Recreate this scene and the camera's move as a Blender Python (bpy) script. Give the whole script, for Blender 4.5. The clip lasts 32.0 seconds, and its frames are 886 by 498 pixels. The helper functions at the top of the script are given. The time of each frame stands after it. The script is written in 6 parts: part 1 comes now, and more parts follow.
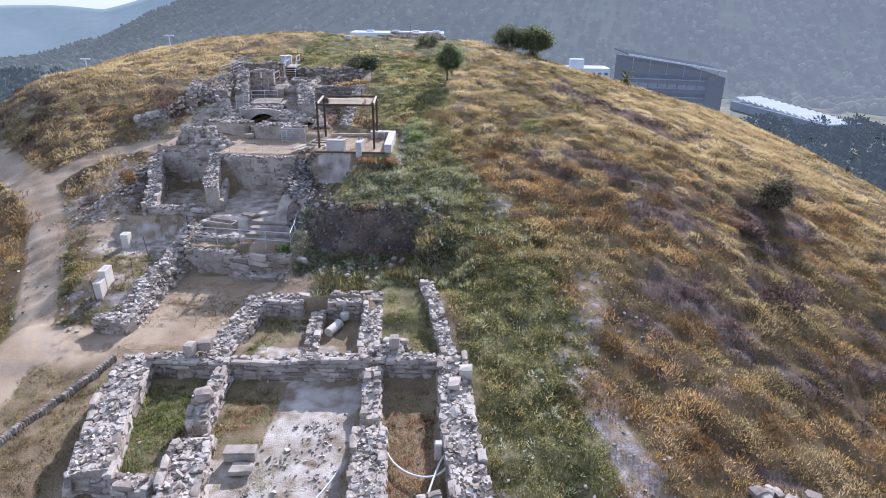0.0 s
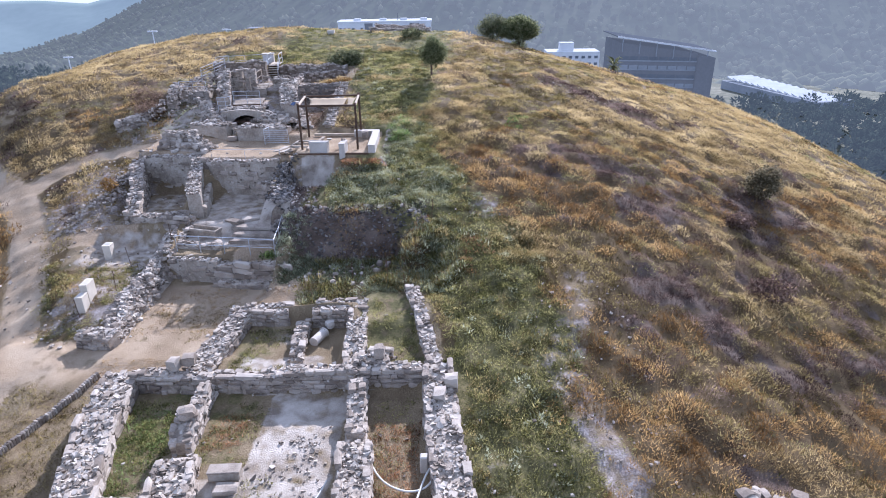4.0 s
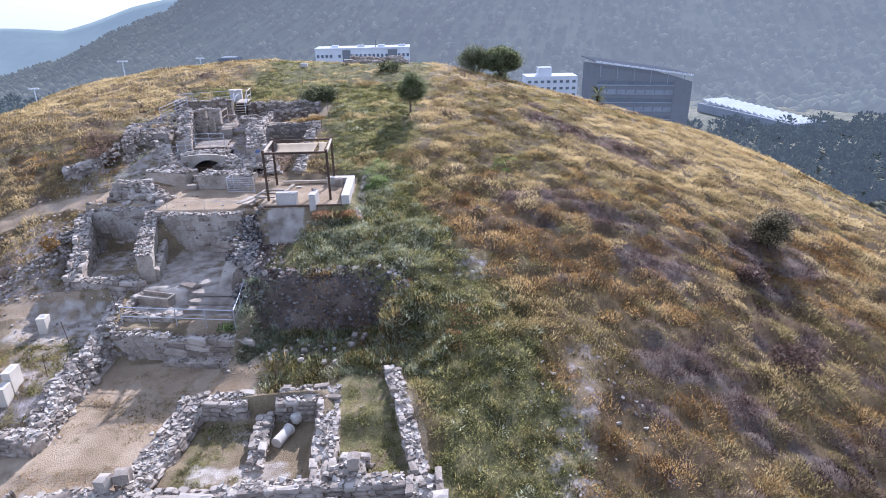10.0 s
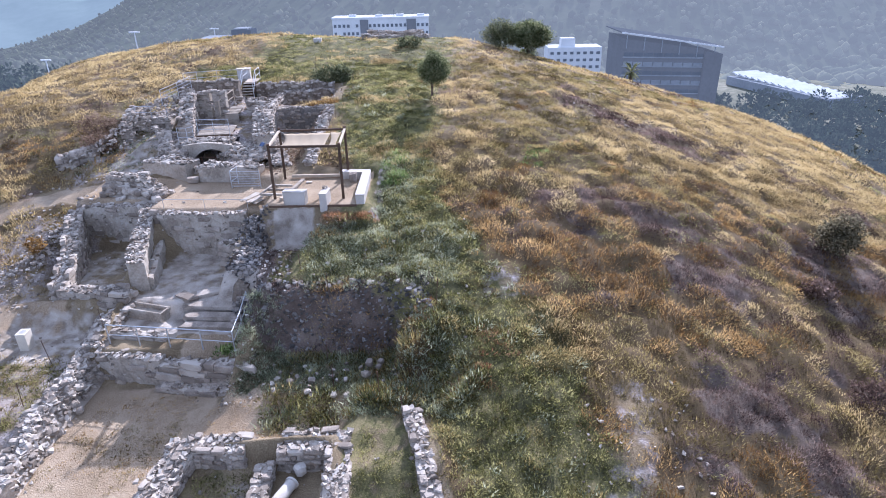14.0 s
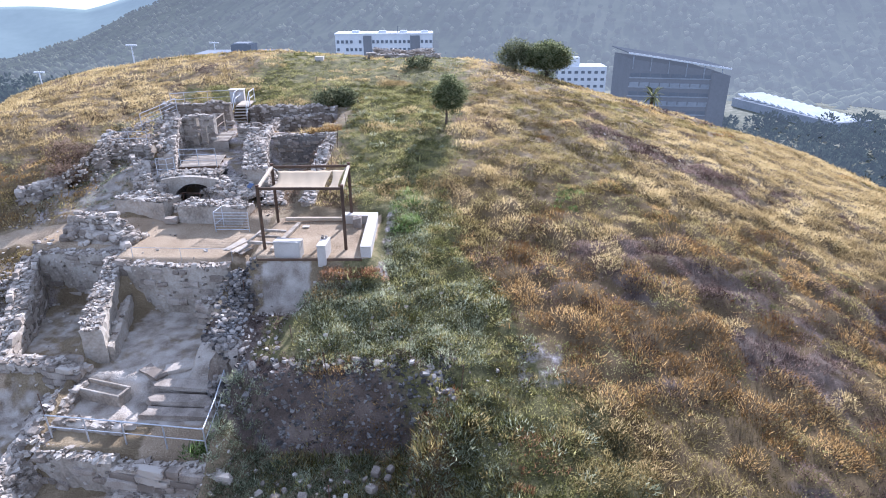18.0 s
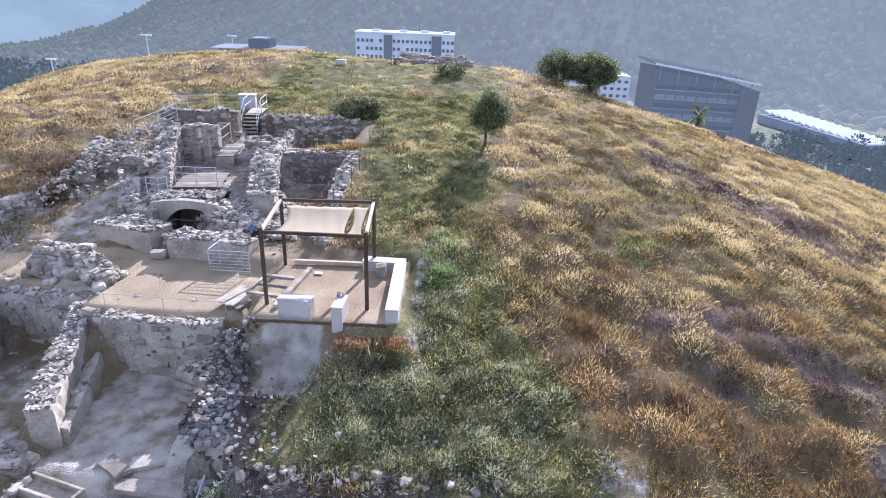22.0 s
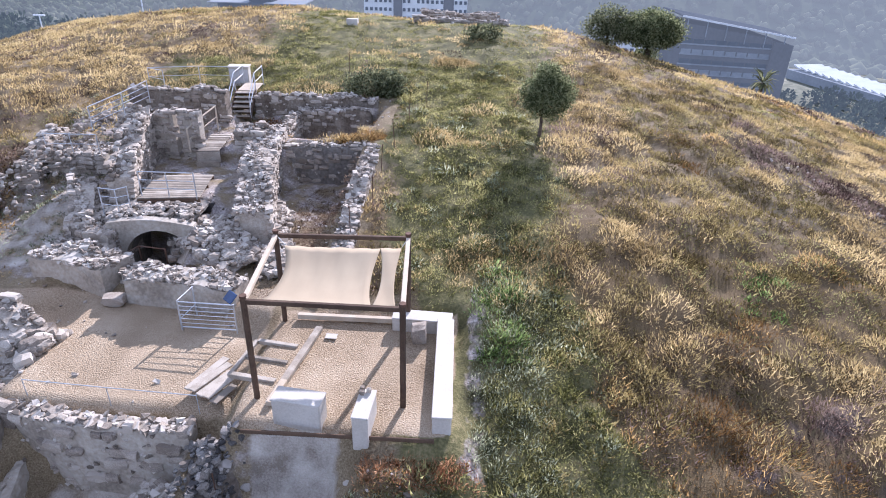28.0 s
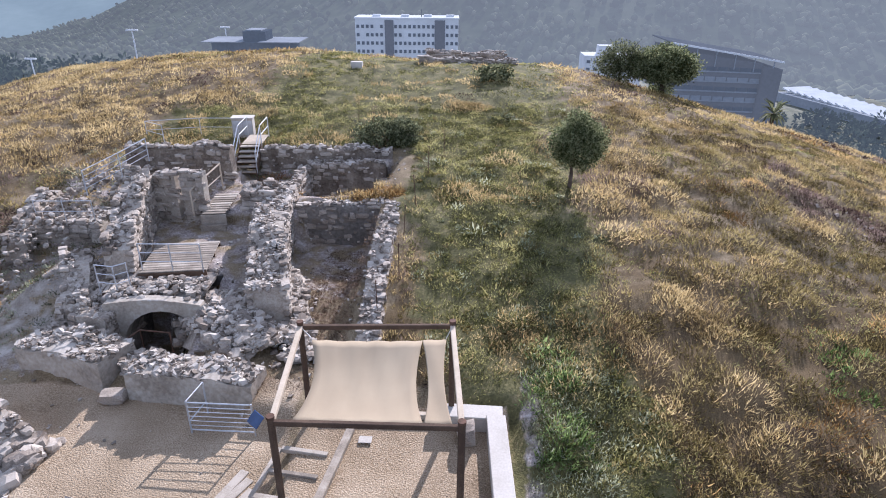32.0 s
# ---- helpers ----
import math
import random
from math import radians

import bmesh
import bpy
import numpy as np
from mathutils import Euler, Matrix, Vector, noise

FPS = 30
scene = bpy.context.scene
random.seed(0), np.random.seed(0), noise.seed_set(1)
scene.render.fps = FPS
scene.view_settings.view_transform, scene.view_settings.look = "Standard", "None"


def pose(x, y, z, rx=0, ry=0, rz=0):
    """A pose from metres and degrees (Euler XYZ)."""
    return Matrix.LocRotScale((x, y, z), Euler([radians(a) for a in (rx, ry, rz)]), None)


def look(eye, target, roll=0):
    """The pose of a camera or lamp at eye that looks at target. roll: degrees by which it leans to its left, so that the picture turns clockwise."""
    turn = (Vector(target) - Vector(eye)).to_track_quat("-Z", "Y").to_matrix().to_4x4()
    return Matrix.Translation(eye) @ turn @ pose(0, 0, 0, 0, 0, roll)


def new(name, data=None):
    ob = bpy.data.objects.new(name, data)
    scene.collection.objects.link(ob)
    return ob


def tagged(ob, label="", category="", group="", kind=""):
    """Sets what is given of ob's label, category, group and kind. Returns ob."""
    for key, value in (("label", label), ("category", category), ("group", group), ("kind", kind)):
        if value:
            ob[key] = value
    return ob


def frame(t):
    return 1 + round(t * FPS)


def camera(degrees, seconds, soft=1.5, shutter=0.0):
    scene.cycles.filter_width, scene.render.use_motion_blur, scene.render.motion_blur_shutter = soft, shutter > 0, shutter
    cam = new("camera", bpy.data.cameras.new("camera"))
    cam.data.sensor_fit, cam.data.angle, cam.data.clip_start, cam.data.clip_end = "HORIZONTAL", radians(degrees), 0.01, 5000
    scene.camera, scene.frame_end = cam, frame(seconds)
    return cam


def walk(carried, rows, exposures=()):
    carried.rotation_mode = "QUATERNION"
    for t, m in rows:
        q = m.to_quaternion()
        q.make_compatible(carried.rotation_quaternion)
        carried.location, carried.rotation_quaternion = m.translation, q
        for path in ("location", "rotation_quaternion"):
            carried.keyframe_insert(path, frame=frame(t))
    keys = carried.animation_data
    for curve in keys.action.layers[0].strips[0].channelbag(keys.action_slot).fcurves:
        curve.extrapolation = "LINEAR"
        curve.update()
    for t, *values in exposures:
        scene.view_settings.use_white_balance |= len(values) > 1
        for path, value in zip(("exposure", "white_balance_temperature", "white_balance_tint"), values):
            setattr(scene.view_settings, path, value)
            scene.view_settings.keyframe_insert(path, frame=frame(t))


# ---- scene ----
cam = camera(72.0, 32.0, soft=1.0)
# seconds, eye x, y, z, then yaw, pitch and roll in degrees
PATH = [
    (0, 1.344, -0.795, 10.545, 1.84, -23.07, 0.67),
    (0.5, 1.263, -0.448, 10.492, 1.88, -23.79, 0.76),
    (1, 1.244, -0.225, 10.536, 1.85, -23.64, 1.59),
    (1.5, 1.501, -0.324, 10.671, 1.69, -24.23, 1.83),
    (2, 1.734, -0.941, 11.087, 0.99, -23.77, 1.57),
    (2.5, 1.808, -1.089, 11.302, 0.75, -23.39, 1.04),
    (3, 1.881, -0.904, 11.320, 0.93, -23.82, 0.34),
    (3.5, 1.874, -0.569, 11.265, 1.17, -24.11, -0.28),
    (5.5, 1.846, 0.752, 10.997, 1.83, -24.69, -1.96),
    (6, 1.759, 1.000, 10.914, 1.91, -24.74, -2.14),
    (6.5, 1.790, 1.282, 10.884, 2.03, -25.12, -2.70),
    (7, 1.837, 1.501, 10.880, 2.11, -25.21, -2.97),
    (7.5, 1.779, 1.913, 10.998, 1.88, -24.61, -2.46),
    (8, 1.775, 2.353, 11.119, 1.23, -23.64, -1.67),
    (8.5, 1.724, 2.781, 11.256, 0.57, -22.67, -1.16),
    (9, 1.690, 3.235, 11.409, 0.27, -22.00, -1.56),
    (9.5, 1.656, 3.709, 11.555, -0.09, -21.44, -1.89),
    (10, 1.739, 4.186, 11.679, -0.52, -22.30, -1.12),
    (10.5, 1.923, 4.686, 11.876, -0.86, -23.59, 0.18),
    (11, 1.961, 5.223, 12.051, -1.02, -24.29, 1.21),
    (11.5, 1.870, 5.805, 11.985, -0.66, -24.72, 0.78),
    (12, 1.752, 6.360, 11.904, 0.02, -24.81, -0.18),
    (12.5, 1.647, 6.804, 11.901, 0.54, -24.82, -0.94),
    (13, 1.517, 7.135, 11.941, 0.85, -24.61, -1.10),
    (13.5, 1.427, 7.780, 11.966, 1.23, -24.60, -1.28),
    (14, 1.327, 8.472, 11.912, 1.23, -24.91, -1.15),
    (14.5, 1.220, 9.123, 11.891, 1.05, -25.16, -0.87),
    (16.5, 0.909, 11.928, 11.669, 0.54, -26.00, 0.22),
    (17, 0.784, 12.620, 11.562, 0.68, -26.28, 0.16),
    (17.5, 0.481, 13.352, 11.676, 0.77, -24.54, 0.16),
    (18, 0.228, 14.064, 11.703, 1.06, -23.52, -0.23),
    (18.5, 0.004, 14.591, 11.723, 1.23, -22.98, 0.05),
    (19, -0.136, 14.997, 11.662, 1.26, -22.60, 0.31),
    (19.5, -0.368, 15.781, 11.711, 1.53, -22.50, 0.67),
    (20, -0.547, 16.622, 11.694, 1.71, -22.56, 0.96),
    (20.5, -0.722, 17.503, 11.646, 1.78, -22.66, 1.24),
    (21, -0.863, 18.339, 11.636, 1.94, -22.83, 1.47),
    (21.5, -1.041, 19.159, 11.615, 2.01, -23.11, 1.67),
    (22, -1.278, 19.954, 11.664, 1.98, -23.47, 2.12),
    (22.5, -1.378, 20.715, 11.627, 2.12, -23.91, 2.13),
    (23, -1.477, 21.400, 11.645, 2.05, -23.96, 2.69),
    (23.5, -1.598, 22.243, 11.612, 1.79, -23.97, 4.11),
    (24, -1.811, 22.864, 11.439, 2.65, -26.04, 0.84),
    (24.5, -1.978, 23.420, 11.521, 2.53, -25.58, 0.99),
    (25, -1.921, 23.819, 11.490, 2.52, -26.22, 1.46),
    (25.5, -2.322, 24.434, 11.536, 2.18, -26.66, 2.02),
    (27.5, -3.204, 27.166, 11.253, 2.32, -27.16, 2.12),
    (28, -3.221, 27.807, 11.235, 2.76, -27.56, 1.77),
    (28.5, -3.729, 28.521, 11.197, 2.40, -28.14, 1.63),
    (29, -4.138, 29.272, 11.322, 2.42, -25.90, 1.33),
    (29.5, -4.544, 29.978, 11.338, 2.70, -18.70, 1.39),
    (30, -4.710, 30.265, 11.372, 2.68, -19.62, 0.70),
    (30.5, -4.794, 30.377, 11.359, 2.56, -22.81, 0.25),
    (31, -4.909, 30.423, 11.423, 2.39, -24.40, 0.23),
    (31.5, -4.918, 30.216, 11.467, 1.99, -24.57, 0.44),
    (32, -4.709, 30.313, 11.578, 2.20, -24.99, 0.46),
]
walk(cam, [(t, pose(x, y, z, 90 + pitch, 0, yaw) @ pose(0, 0, 0, 0, 0, roll)) for t, x, y, z, yaw, pitch, roll in PATH],
     exposures=[(0, 0.88, 5280, 23), (3, 0.98, 5240, 24), (7, 0.99, 5220, 24), (13, 1.08, 5190, 25), (18, 1.23, 5190, 22), (25, 1.17, 5300, 24), (28, 1.15, 5370, 25), (29, 1.1, 5390, 25), (30, 0.91, 5410, 23), (32, 0.85, 5440, 23)])

# ---- light ----
SUN_EL, SUN_AZ = radians(28.0), radians(15.5)      # height, and turn from +y towards +x
sun_dir = Vector((math.sin(SUN_AZ) * math.cos(SUN_EL), math.cos(SUN_AZ) * math.cos(SUN_EL), math.sin(SUN_EL)))
sun = new("sun", bpy.data.lights.new("sun", "SUN"))
sun.data.energy, sun.data.angle, sun.data.color = 4.7, radians(0.6), (1.0, 0.93, 0.82)
sun.matrix_world = look(sun_dir * 100, (0, 0, 0))
world = bpy.data.worlds.new("sky")
scene.world = world
world.use_nodes = True
wn, wl = world.node_tree.nodes, world.node_tree.links
sky = wn.new("ShaderNodeTexSky")
sky.sky_type, sky.sun_disc, sky.sun_elevation, sky.sun_rotation = "NISHITA", False, SUN_EL, SUN_AZ
sky.air_density, sky.dust_density = 1.0, 0.6
haze = wn.new("ShaderNodeMix")                 # thin even morning haze over the whole sky
haze.data_type = "RGBA"
haze.inputs[0].default_value = 0.55
haze.inputs[7].default_value = (10.0, 11.3, 13.0, 1)
wl.new(sky.outputs["Color"], haze.inputs[6])
wl.new(haze.outputs[2], wn["Background"].inputs["Color"])
wn["Background"].inputs["Strength"].default_value = 0.06


# ---- materials ----
def tint_nodes(m, cols, scale, fine, vary, island, detail=6.0, mixv=0.4, tone=0.0):
    """Two scales of noise through a colour ramp; vary shifts it by object, island by loose piece."""
    n, l = m.node_tree.nodes, m.node_tree.links
    geo = n.new("ShaderNodeNewGeometry")
    big, small, ramp = n.new("ShaderNodeTexNoise"), n.new("ShaderNodeTexNoise"), n.new("ShaderNodeValToRGB")
    big.inputs["Scale"].default_value, big.inputs["Detail"].default_value = scale, detail
    small.inputs["Scale"].default_value, small.inputs["Detail"].default_value = fine, 4.0
    mix = n.new("ShaderNodeMix")
    mix.inputs[0].default_value = mixv
    l.new(geo.outputs["Position"], big.inputs["Vector"]), l.new(geo.outputs["Position"], small.inputs["Vector"])
    l.new(big.outputs["Fac"], mix.inputs[2]), l.new(small.outputs["Fac"], mix.inputs[3])
    fac = mix.outputs[0]
    own = n.new("ShaderNodeAttribute")
    own.attribute_name = "tone"
    for amount, src in ((vary, n.new("ShaderNodeObjectInfo").outputs["Random"]), (island, geo.outputs["Random Per Island"]), (tone, own.outputs["Fac"])):
        if amount:
            add, mul = n.new("ShaderNodeMath"), n.new("ShaderNodeMath")
            mul.operation, mul.inputs[1].default_value, mul.inputs[2].default_value = "MULTIPLY_ADD", amount, -amount / 2
            l.new(src, mul.inputs[0]), l.new(fac, add.inputs[0]), l.new(mul.outputs[0], add.inputs[1])
            fac = add.outputs[0]
    el = ramp.color_ramp.elements
    while len(el) < len(cols):
        el.new(0.5)
    for k, c in enumerate(cols):
        el[k].position = 0.36 + 0.28 * k / (len(cols) - 1)
        el[k].color = (*c, 1)
    l.new(fac, ramp.inputs[0])
    return ramp.outputs[0], mix.outputs[0]


def mat(name, cols, scale=3.0, fine=25.0, rough=0.9, bump=0.4, metal=0.0, vary=0.0, island=0.0, spec=0.2, depth=0.03):
    m = bpy.data.materials.new(name)
    m.use_nodes = True
    n, l = m.node_tree.nodes, m.node_tree.links
    b = n["Principled BSDF"]
    b.inputs["Roughness"].default_value, b.inputs["Metallic"].default_value = rough, metal
    b.inputs["Specular IOR Level"].default_value = spec
    col, height = tint_nodes(m, cols, scale, fine, vary, island)
    l.new(col, b.inputs["Base Color"])
    if bump:
        bp = n.new("ShaderNodeBump")
        bp.inputs["Strength"].default_value, bp.inputs["Distance"].default_value = bump, depth
        l.new(height, bp.inputs["Height"]), l.new(bp.outputs[0], b.inputs["Normal"])
    return m


def leafy(name, cols, scale=0.55, fine=14.0, island=0.1, through_light=0.52, tone=0.34):
    """Thin plant matter that lets light through; tone shifts the colour from plant to plant."""
    m = bpy.data.materials.new(name)
    m.use_nodes = True
    n, l = m.node_tree.nodes, m.node_tree.links
    n.remove(n["Principled BSDF"])
    dif, tra, mx = n.new("ShaderNodeBsdfDiffuse"), n.new("ShaderNodeBsdfTranslucent"), n.new("ShaderNodeMixShader")
    mx.inputs[0].default_value = through_light
    col, _ = tint_nodes(m, cols, scale, fine, 0.0, island, tone=tone)
    l.new(col, dif.inputs["Color"]), l.new(col, tra.inputs["Color"])
    l.new(dif.outputs[0], mx.inputs[1]), l.new(tra.outputs[0], mx.inputs[2])
    l.new(mx.outputs[0], n["Material Output"].inputs["Surface"])
    return m


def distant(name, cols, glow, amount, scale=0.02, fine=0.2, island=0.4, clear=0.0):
    """Far backdrop: forest colours with morning haze painted in as emission, clearer by that share to the west."""
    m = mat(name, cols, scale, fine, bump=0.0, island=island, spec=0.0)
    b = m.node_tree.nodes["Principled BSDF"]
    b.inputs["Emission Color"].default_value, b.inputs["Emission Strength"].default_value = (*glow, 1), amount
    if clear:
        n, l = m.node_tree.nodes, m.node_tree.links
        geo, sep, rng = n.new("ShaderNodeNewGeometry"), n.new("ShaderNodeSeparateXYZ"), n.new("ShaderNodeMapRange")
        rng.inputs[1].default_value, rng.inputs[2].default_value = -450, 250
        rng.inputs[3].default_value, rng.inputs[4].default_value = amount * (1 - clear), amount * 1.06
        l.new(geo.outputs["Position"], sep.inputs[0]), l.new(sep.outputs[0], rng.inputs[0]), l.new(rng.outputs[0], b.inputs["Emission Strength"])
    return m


M_stone = mat("limestone_block", [(0.2, 0.163, 0.127), (0.335, 0.283, 0.226), (0.445, 0.387, 0.317)], 1.5, 26.0, vary=0.3, bump=0.7)
M_rubble = mat("limestone_rubble", [(0.18, 0.148, 0.116), (0.34, 0.289, 0.232), (0.485, 0.43, 0.36)], 1.2, 26.0, island=0.5, bump=0.5)
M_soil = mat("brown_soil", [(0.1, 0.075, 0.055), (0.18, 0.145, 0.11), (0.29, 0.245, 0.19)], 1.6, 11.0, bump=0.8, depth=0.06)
M_core = mat("earth_mortar", [(0.24, 0.195, 0.15), (0.37, 0.315, 0.25), (0.48, 0.425, 0.35)], 1.6, 14.0, bump=0.8, depth=0.06)
M_plaster = mat("old_wall_plaster", [(0.24, 0.2, 0.155), (0.365, 0.315, 0.25), (0.47, 0.42, 0.35)], 0.9, 9.0, bump=0.5, depth=0.04)
M_white = mat("white_render", [(0.42, 0.375, 0.315), (0.56, 0.515, 0.45)], 1.2, 20.0, bump=0.15)
M_cream = mat("cream_render", [(0.5, 0.44, 0.35), (0.64, 0.575, 0.47)], 1.2, 20.0, bump=0.15)
M_wood = mat("weathered_timber", [(0.21, 0.175, 0.135), (0.32, 0.27, 0.21), (0.42, 0.365, 0.295)], 2.5, 30.0, vary=0.4, bump=0.3)
M_darkwood = mat("brown_stained_timber", [(0.07, 0.045, 0.03), (0.13, 0.085, 0.055)], 2.5, 30.0, vary=0.2, bump=0.3)
M_palewood = mat("pale_planed_timber", [(0.42, 0.34, 0.245), (0.53, 0.44, 0.33)], 2.5, 30.0, bump=0.2)
M_sail = mat("sand_shade_cloth", [(0.3, 0.235, 0.155), (0.36, 0.29, 0.195)], 0.7, 60.0, rough=0.95, bump=0.1)
M_steel = mat("galvanised_steel", [(0.42, 0.43, 0.44), (0.58, 0.59, 0.6)], 4.0, 30.0, rough=0.45, metal=0.6, bump=0.05, spec=0.5)
M_rust = mat("rusty_iron", [(0.08, 0.05, 0.035), (0.16, 0.09, 0.06)], 5.0, 30.0, rough=0.85, metal=0.3)
M_panel = mat("blue_panel_glass", [(0.02, 0.04, 0.1), (0.03, 0.06, 0.14)], 3.0, 20.0, rough=0.15, bump=0.0, spec=0.6)
M_hose = mat("pale_plastic_pipe", [(0.6, 0.58, 0.52), (0.7, 0.68, 0.62)], 4.0, 30.0, rough=0.5, bump=0.05)
M_stained = mat("stained_wall_plaster", [(0.1, 0.087, 0.073), (0.19, 0.168, 0.143), (0.3, 0.268, 0.23)], 0.9, 9.0, bump=0.6, depth=0.05)
# grey copies of rubble and block stone, darkened for bank and slope shade
M_greystone = mat("earthy_shade_stones", [(0.065, 0.058, 0.052), (0.125, 0.113, 0.1), (0.24, 0.22, 0.195)], 1.2, 26.0, island=0.5, bump=0.5)
M_greypiece = mat("shade_grey_block", [(0.13, 0.11, 0.09), (0.24, 0.208, 0.172), (0.38, 0.335, 0.285)], 1.5, 26.0, vary=0.35, bump=0.6)
M_bark = mat("bark", [(0.06, 0.045, 0.03), (0.15, 0.11, 0.08)], 4.0, 30.0, bump=0.8)
# near-black stone: shade of the vault and wall opening put into its colour
M_dark = mat("vault_shade_stone", [(0.05, 0.045, 0.04), (0.1, 0.09, 0.08)], 2.0, 12.0)
M_straw = leafy("straw_grass", [(0.21, 0.152, 0.07), (0.425, 0.318, 0.146), (0.575, 0.45, 0.225)], through_light=0.64, tone=0.27)
M_gold = leafy("golden_dry_weeds", [(0.12, 0.066, 0.025), (0.31, 0.19, 0.07), (0.55, 0.375, 0.158)], through_light=0.62)
M_olive = leafy("olive_weeds", [(0.07, 0.054, 0.021), (0.195, 0.152, 0.058), (0.41, 0.33, 0.145)], through_light=0.6)
M_thistle = leafy("grey_brown_thistles", [(0.045, 0.029, 0.024), (0.12, 0.081, 0.064), (0.265, 0.195, 0.16)])
M_green = leafy("green_weeds", [(0.066, 0.068, 0.022), (0.2, 0.19, 0.065), (0.44, 0.4, 0.165)])
M_bright = leafy("bright_leaves", [(0.055, 0.085, 0.024), (0.15, 0.21, 0.062), (0.34, 0.42, 0.16)])
M_rustweed = leafy("rusty_brush", [(0.1, 0.066, 0.045), (0.2, 0.14, 0.1), (0.34, 0.26, 0.19)])
M_rustred = leafy("rust_red_weeds", [(0.13, 0.06, 0.03), (0.31, 0.155, 0.075), (0.52, 0.31, 0.17)])
M_greyweed = leafy("grey_green_weeds", [(0.085, 0.092, 0.053), (0.235, 0.25, 0.15), (0.49, 0.5, 0.33)])
M_tree = leafy("dark_tree_leaves", [(0.075, 0.09, 0.042), (0.17, 0.187, 0.088), (0.32, 0.33, 0.17)], 1.0, 8.0, 0.5, 0.5, 0.0)
M_dusky = leafy("dusky_brown_leaves", [(0.07, 0.062, 0.038), (0.14, 0.122, 0.073), (0.26, 0.225, 0.14)], 1.0, 8.0, 0.5, 0.45, 0.0)
M_shrub = leafy("dusky_shrub_leaves", [(0.07, 0.077, 0.042), (0.15, 0.16, 0.083), (0.28, 0.285, 0.155)], 1.0, 8.0, 0.5, 0.42, 0.0)

# the ground: earth, gravel, green cover and pale lime floors, told apart by where they lie
M_ground = bpy.data.materials.new("open_ground")
M_ground.use_nodes = True


def ground_material(m):
    n, l = m.node_tree.nodes, m.node_tree.links
    b = n["Principled BSDF"]
    b.inputs["Roughness"].default_value, b.inputs["Specular IOR Level"].default_value = 0.95, 0.1
    earth, h = tint_nodes(m, [(0.12, 0.085, 0.05), (0.21, 0.16, 0.095), (0.33, 0.26, 0.165)], 0.7, 22.0, 0, 0, mixv=0.55)
    path, _ = tint_nodes(m, [(0.17, 0.121, 0.073), (0.33, 0.248, 0.16), (0.49, 0.395, 0.28)], 0.5, 30.0, 0, 0, mixv=0.6)
    green, _ = tint_nodes(m, [(0.06, 0.055, 0.027), (0.12, 0.11, 0.046), (0.23, 0.19, 0.095)], 1.1, 12.0, 0, 0)
    lime, _ = tint_nodes(m, [(0.21, 0.17, 0.13), (0.39, 0.338, 0.275), (0.52, 0.46, 0.385)], 1.3, 20.0, 0, 0, mixv=0.25)
    rub, _ = tint_nodes(m, [(0.17, 0.138, 0.118), (0.33, 0.28, 0.247), (0.54, 0.48, 0.43)], 2.5, 14.0, 0, 0, mixv=0.6)
    wild, _ = tint_nodes(m, [(0.07, 0.075, 0.055), (0.12, 0.125, 0.09), (0.22, 0.21, 0.16)], 0.03, 0.3, 0, 0)
    turf, _ = tint_nodes(m, [(0.045, 0.031, 0.02), (0.09, 0.062, 0.034), (0.155, 0.11, 0.055), (0.1, 0.07, 0.037), (0.21, 0.155, 0.083)], 0.6, 32.0, 0, 0, mixv=0.6)
    out = earth
    edge = n.new("ShaderNodeTexNoise")
    edge.inputs["Scale"].default_value, edge.inputs["Detail"].default_value = 1.6, 7.0
    geo = n.new("ShaderNodeNewGeometry")
    l.new(geo.outputs["Position"], edge.inputs["Vector"])
    # dusky colour: thistle ground, and painted shade on the cut bank
    dusky, _ = tint_nodes(m, [(0.07, 0.052, 0.04), (0.12, 0.09, 0.07), (0.2, 0.155, 0.12)], 1.1, 22.0, 0, 0)
    for key, colour in (("turf", turf), ("dusk", dusky), ("green", green), ("rubble", rub), ("path", path), ("lime", lime), ("wild", wild)):
        a = n.new("ShaderNodeAttribute")
        a.attribute_name = key
        add, rng, mx = n.new("ShaderNodeMath"), n.new("ShaderNodeMapRange"), n.new("ShaderNodeMix")
        l.new(a.outputs["Fac"], add.inputs[0]), l.new(edge.outputs["Fac"], add.inputs[1])
        rng.inputs[1].default_value, rng.inputs[2].default_value = 0.9, 1.12
        l.new(add.outputs[0], rng.inputs[0])
        mx.data_type = "RGBA"
        l.new(rng.outputs[0], mx.inputs[0]), l.new(out, mx.inputs[6]), l.new(colour, mx.inputs[7])
        out = mx.outputs[2]
    l.new(out, b.inputs["Base Color"])
    bp = n.new("ShaderNodeBump")
    bp.inputs["Strength"].default_value, bp.inputs["Distance"].default_value = 0.9, 0.09
    l.new(h, bp.inputs["Height"]), l.new(bp.outputs[0], b.inputs["Normal"])


ground_material(M_ground)


# ---- ground ----
def sstep(a, b, x):
    t = np.clip((x - a) / (b - a), 0, 1)
    return t * t * (3 - 2 * t)


def wave(x, y, s, seed=0.0):
    """Cheap smooth unevenness between about -1 and 1."""
    return (np.sin(x * 1.7 / s + seed) * np.cos(y * 1.3 / s - seed) + np.sin((x + y) * 0.9 / s + 2 * seed) * 0.6
            + np.cos((x * 0.6 - y * 1.9) / s + 3.1 * seed) * 0.5) / 2.1


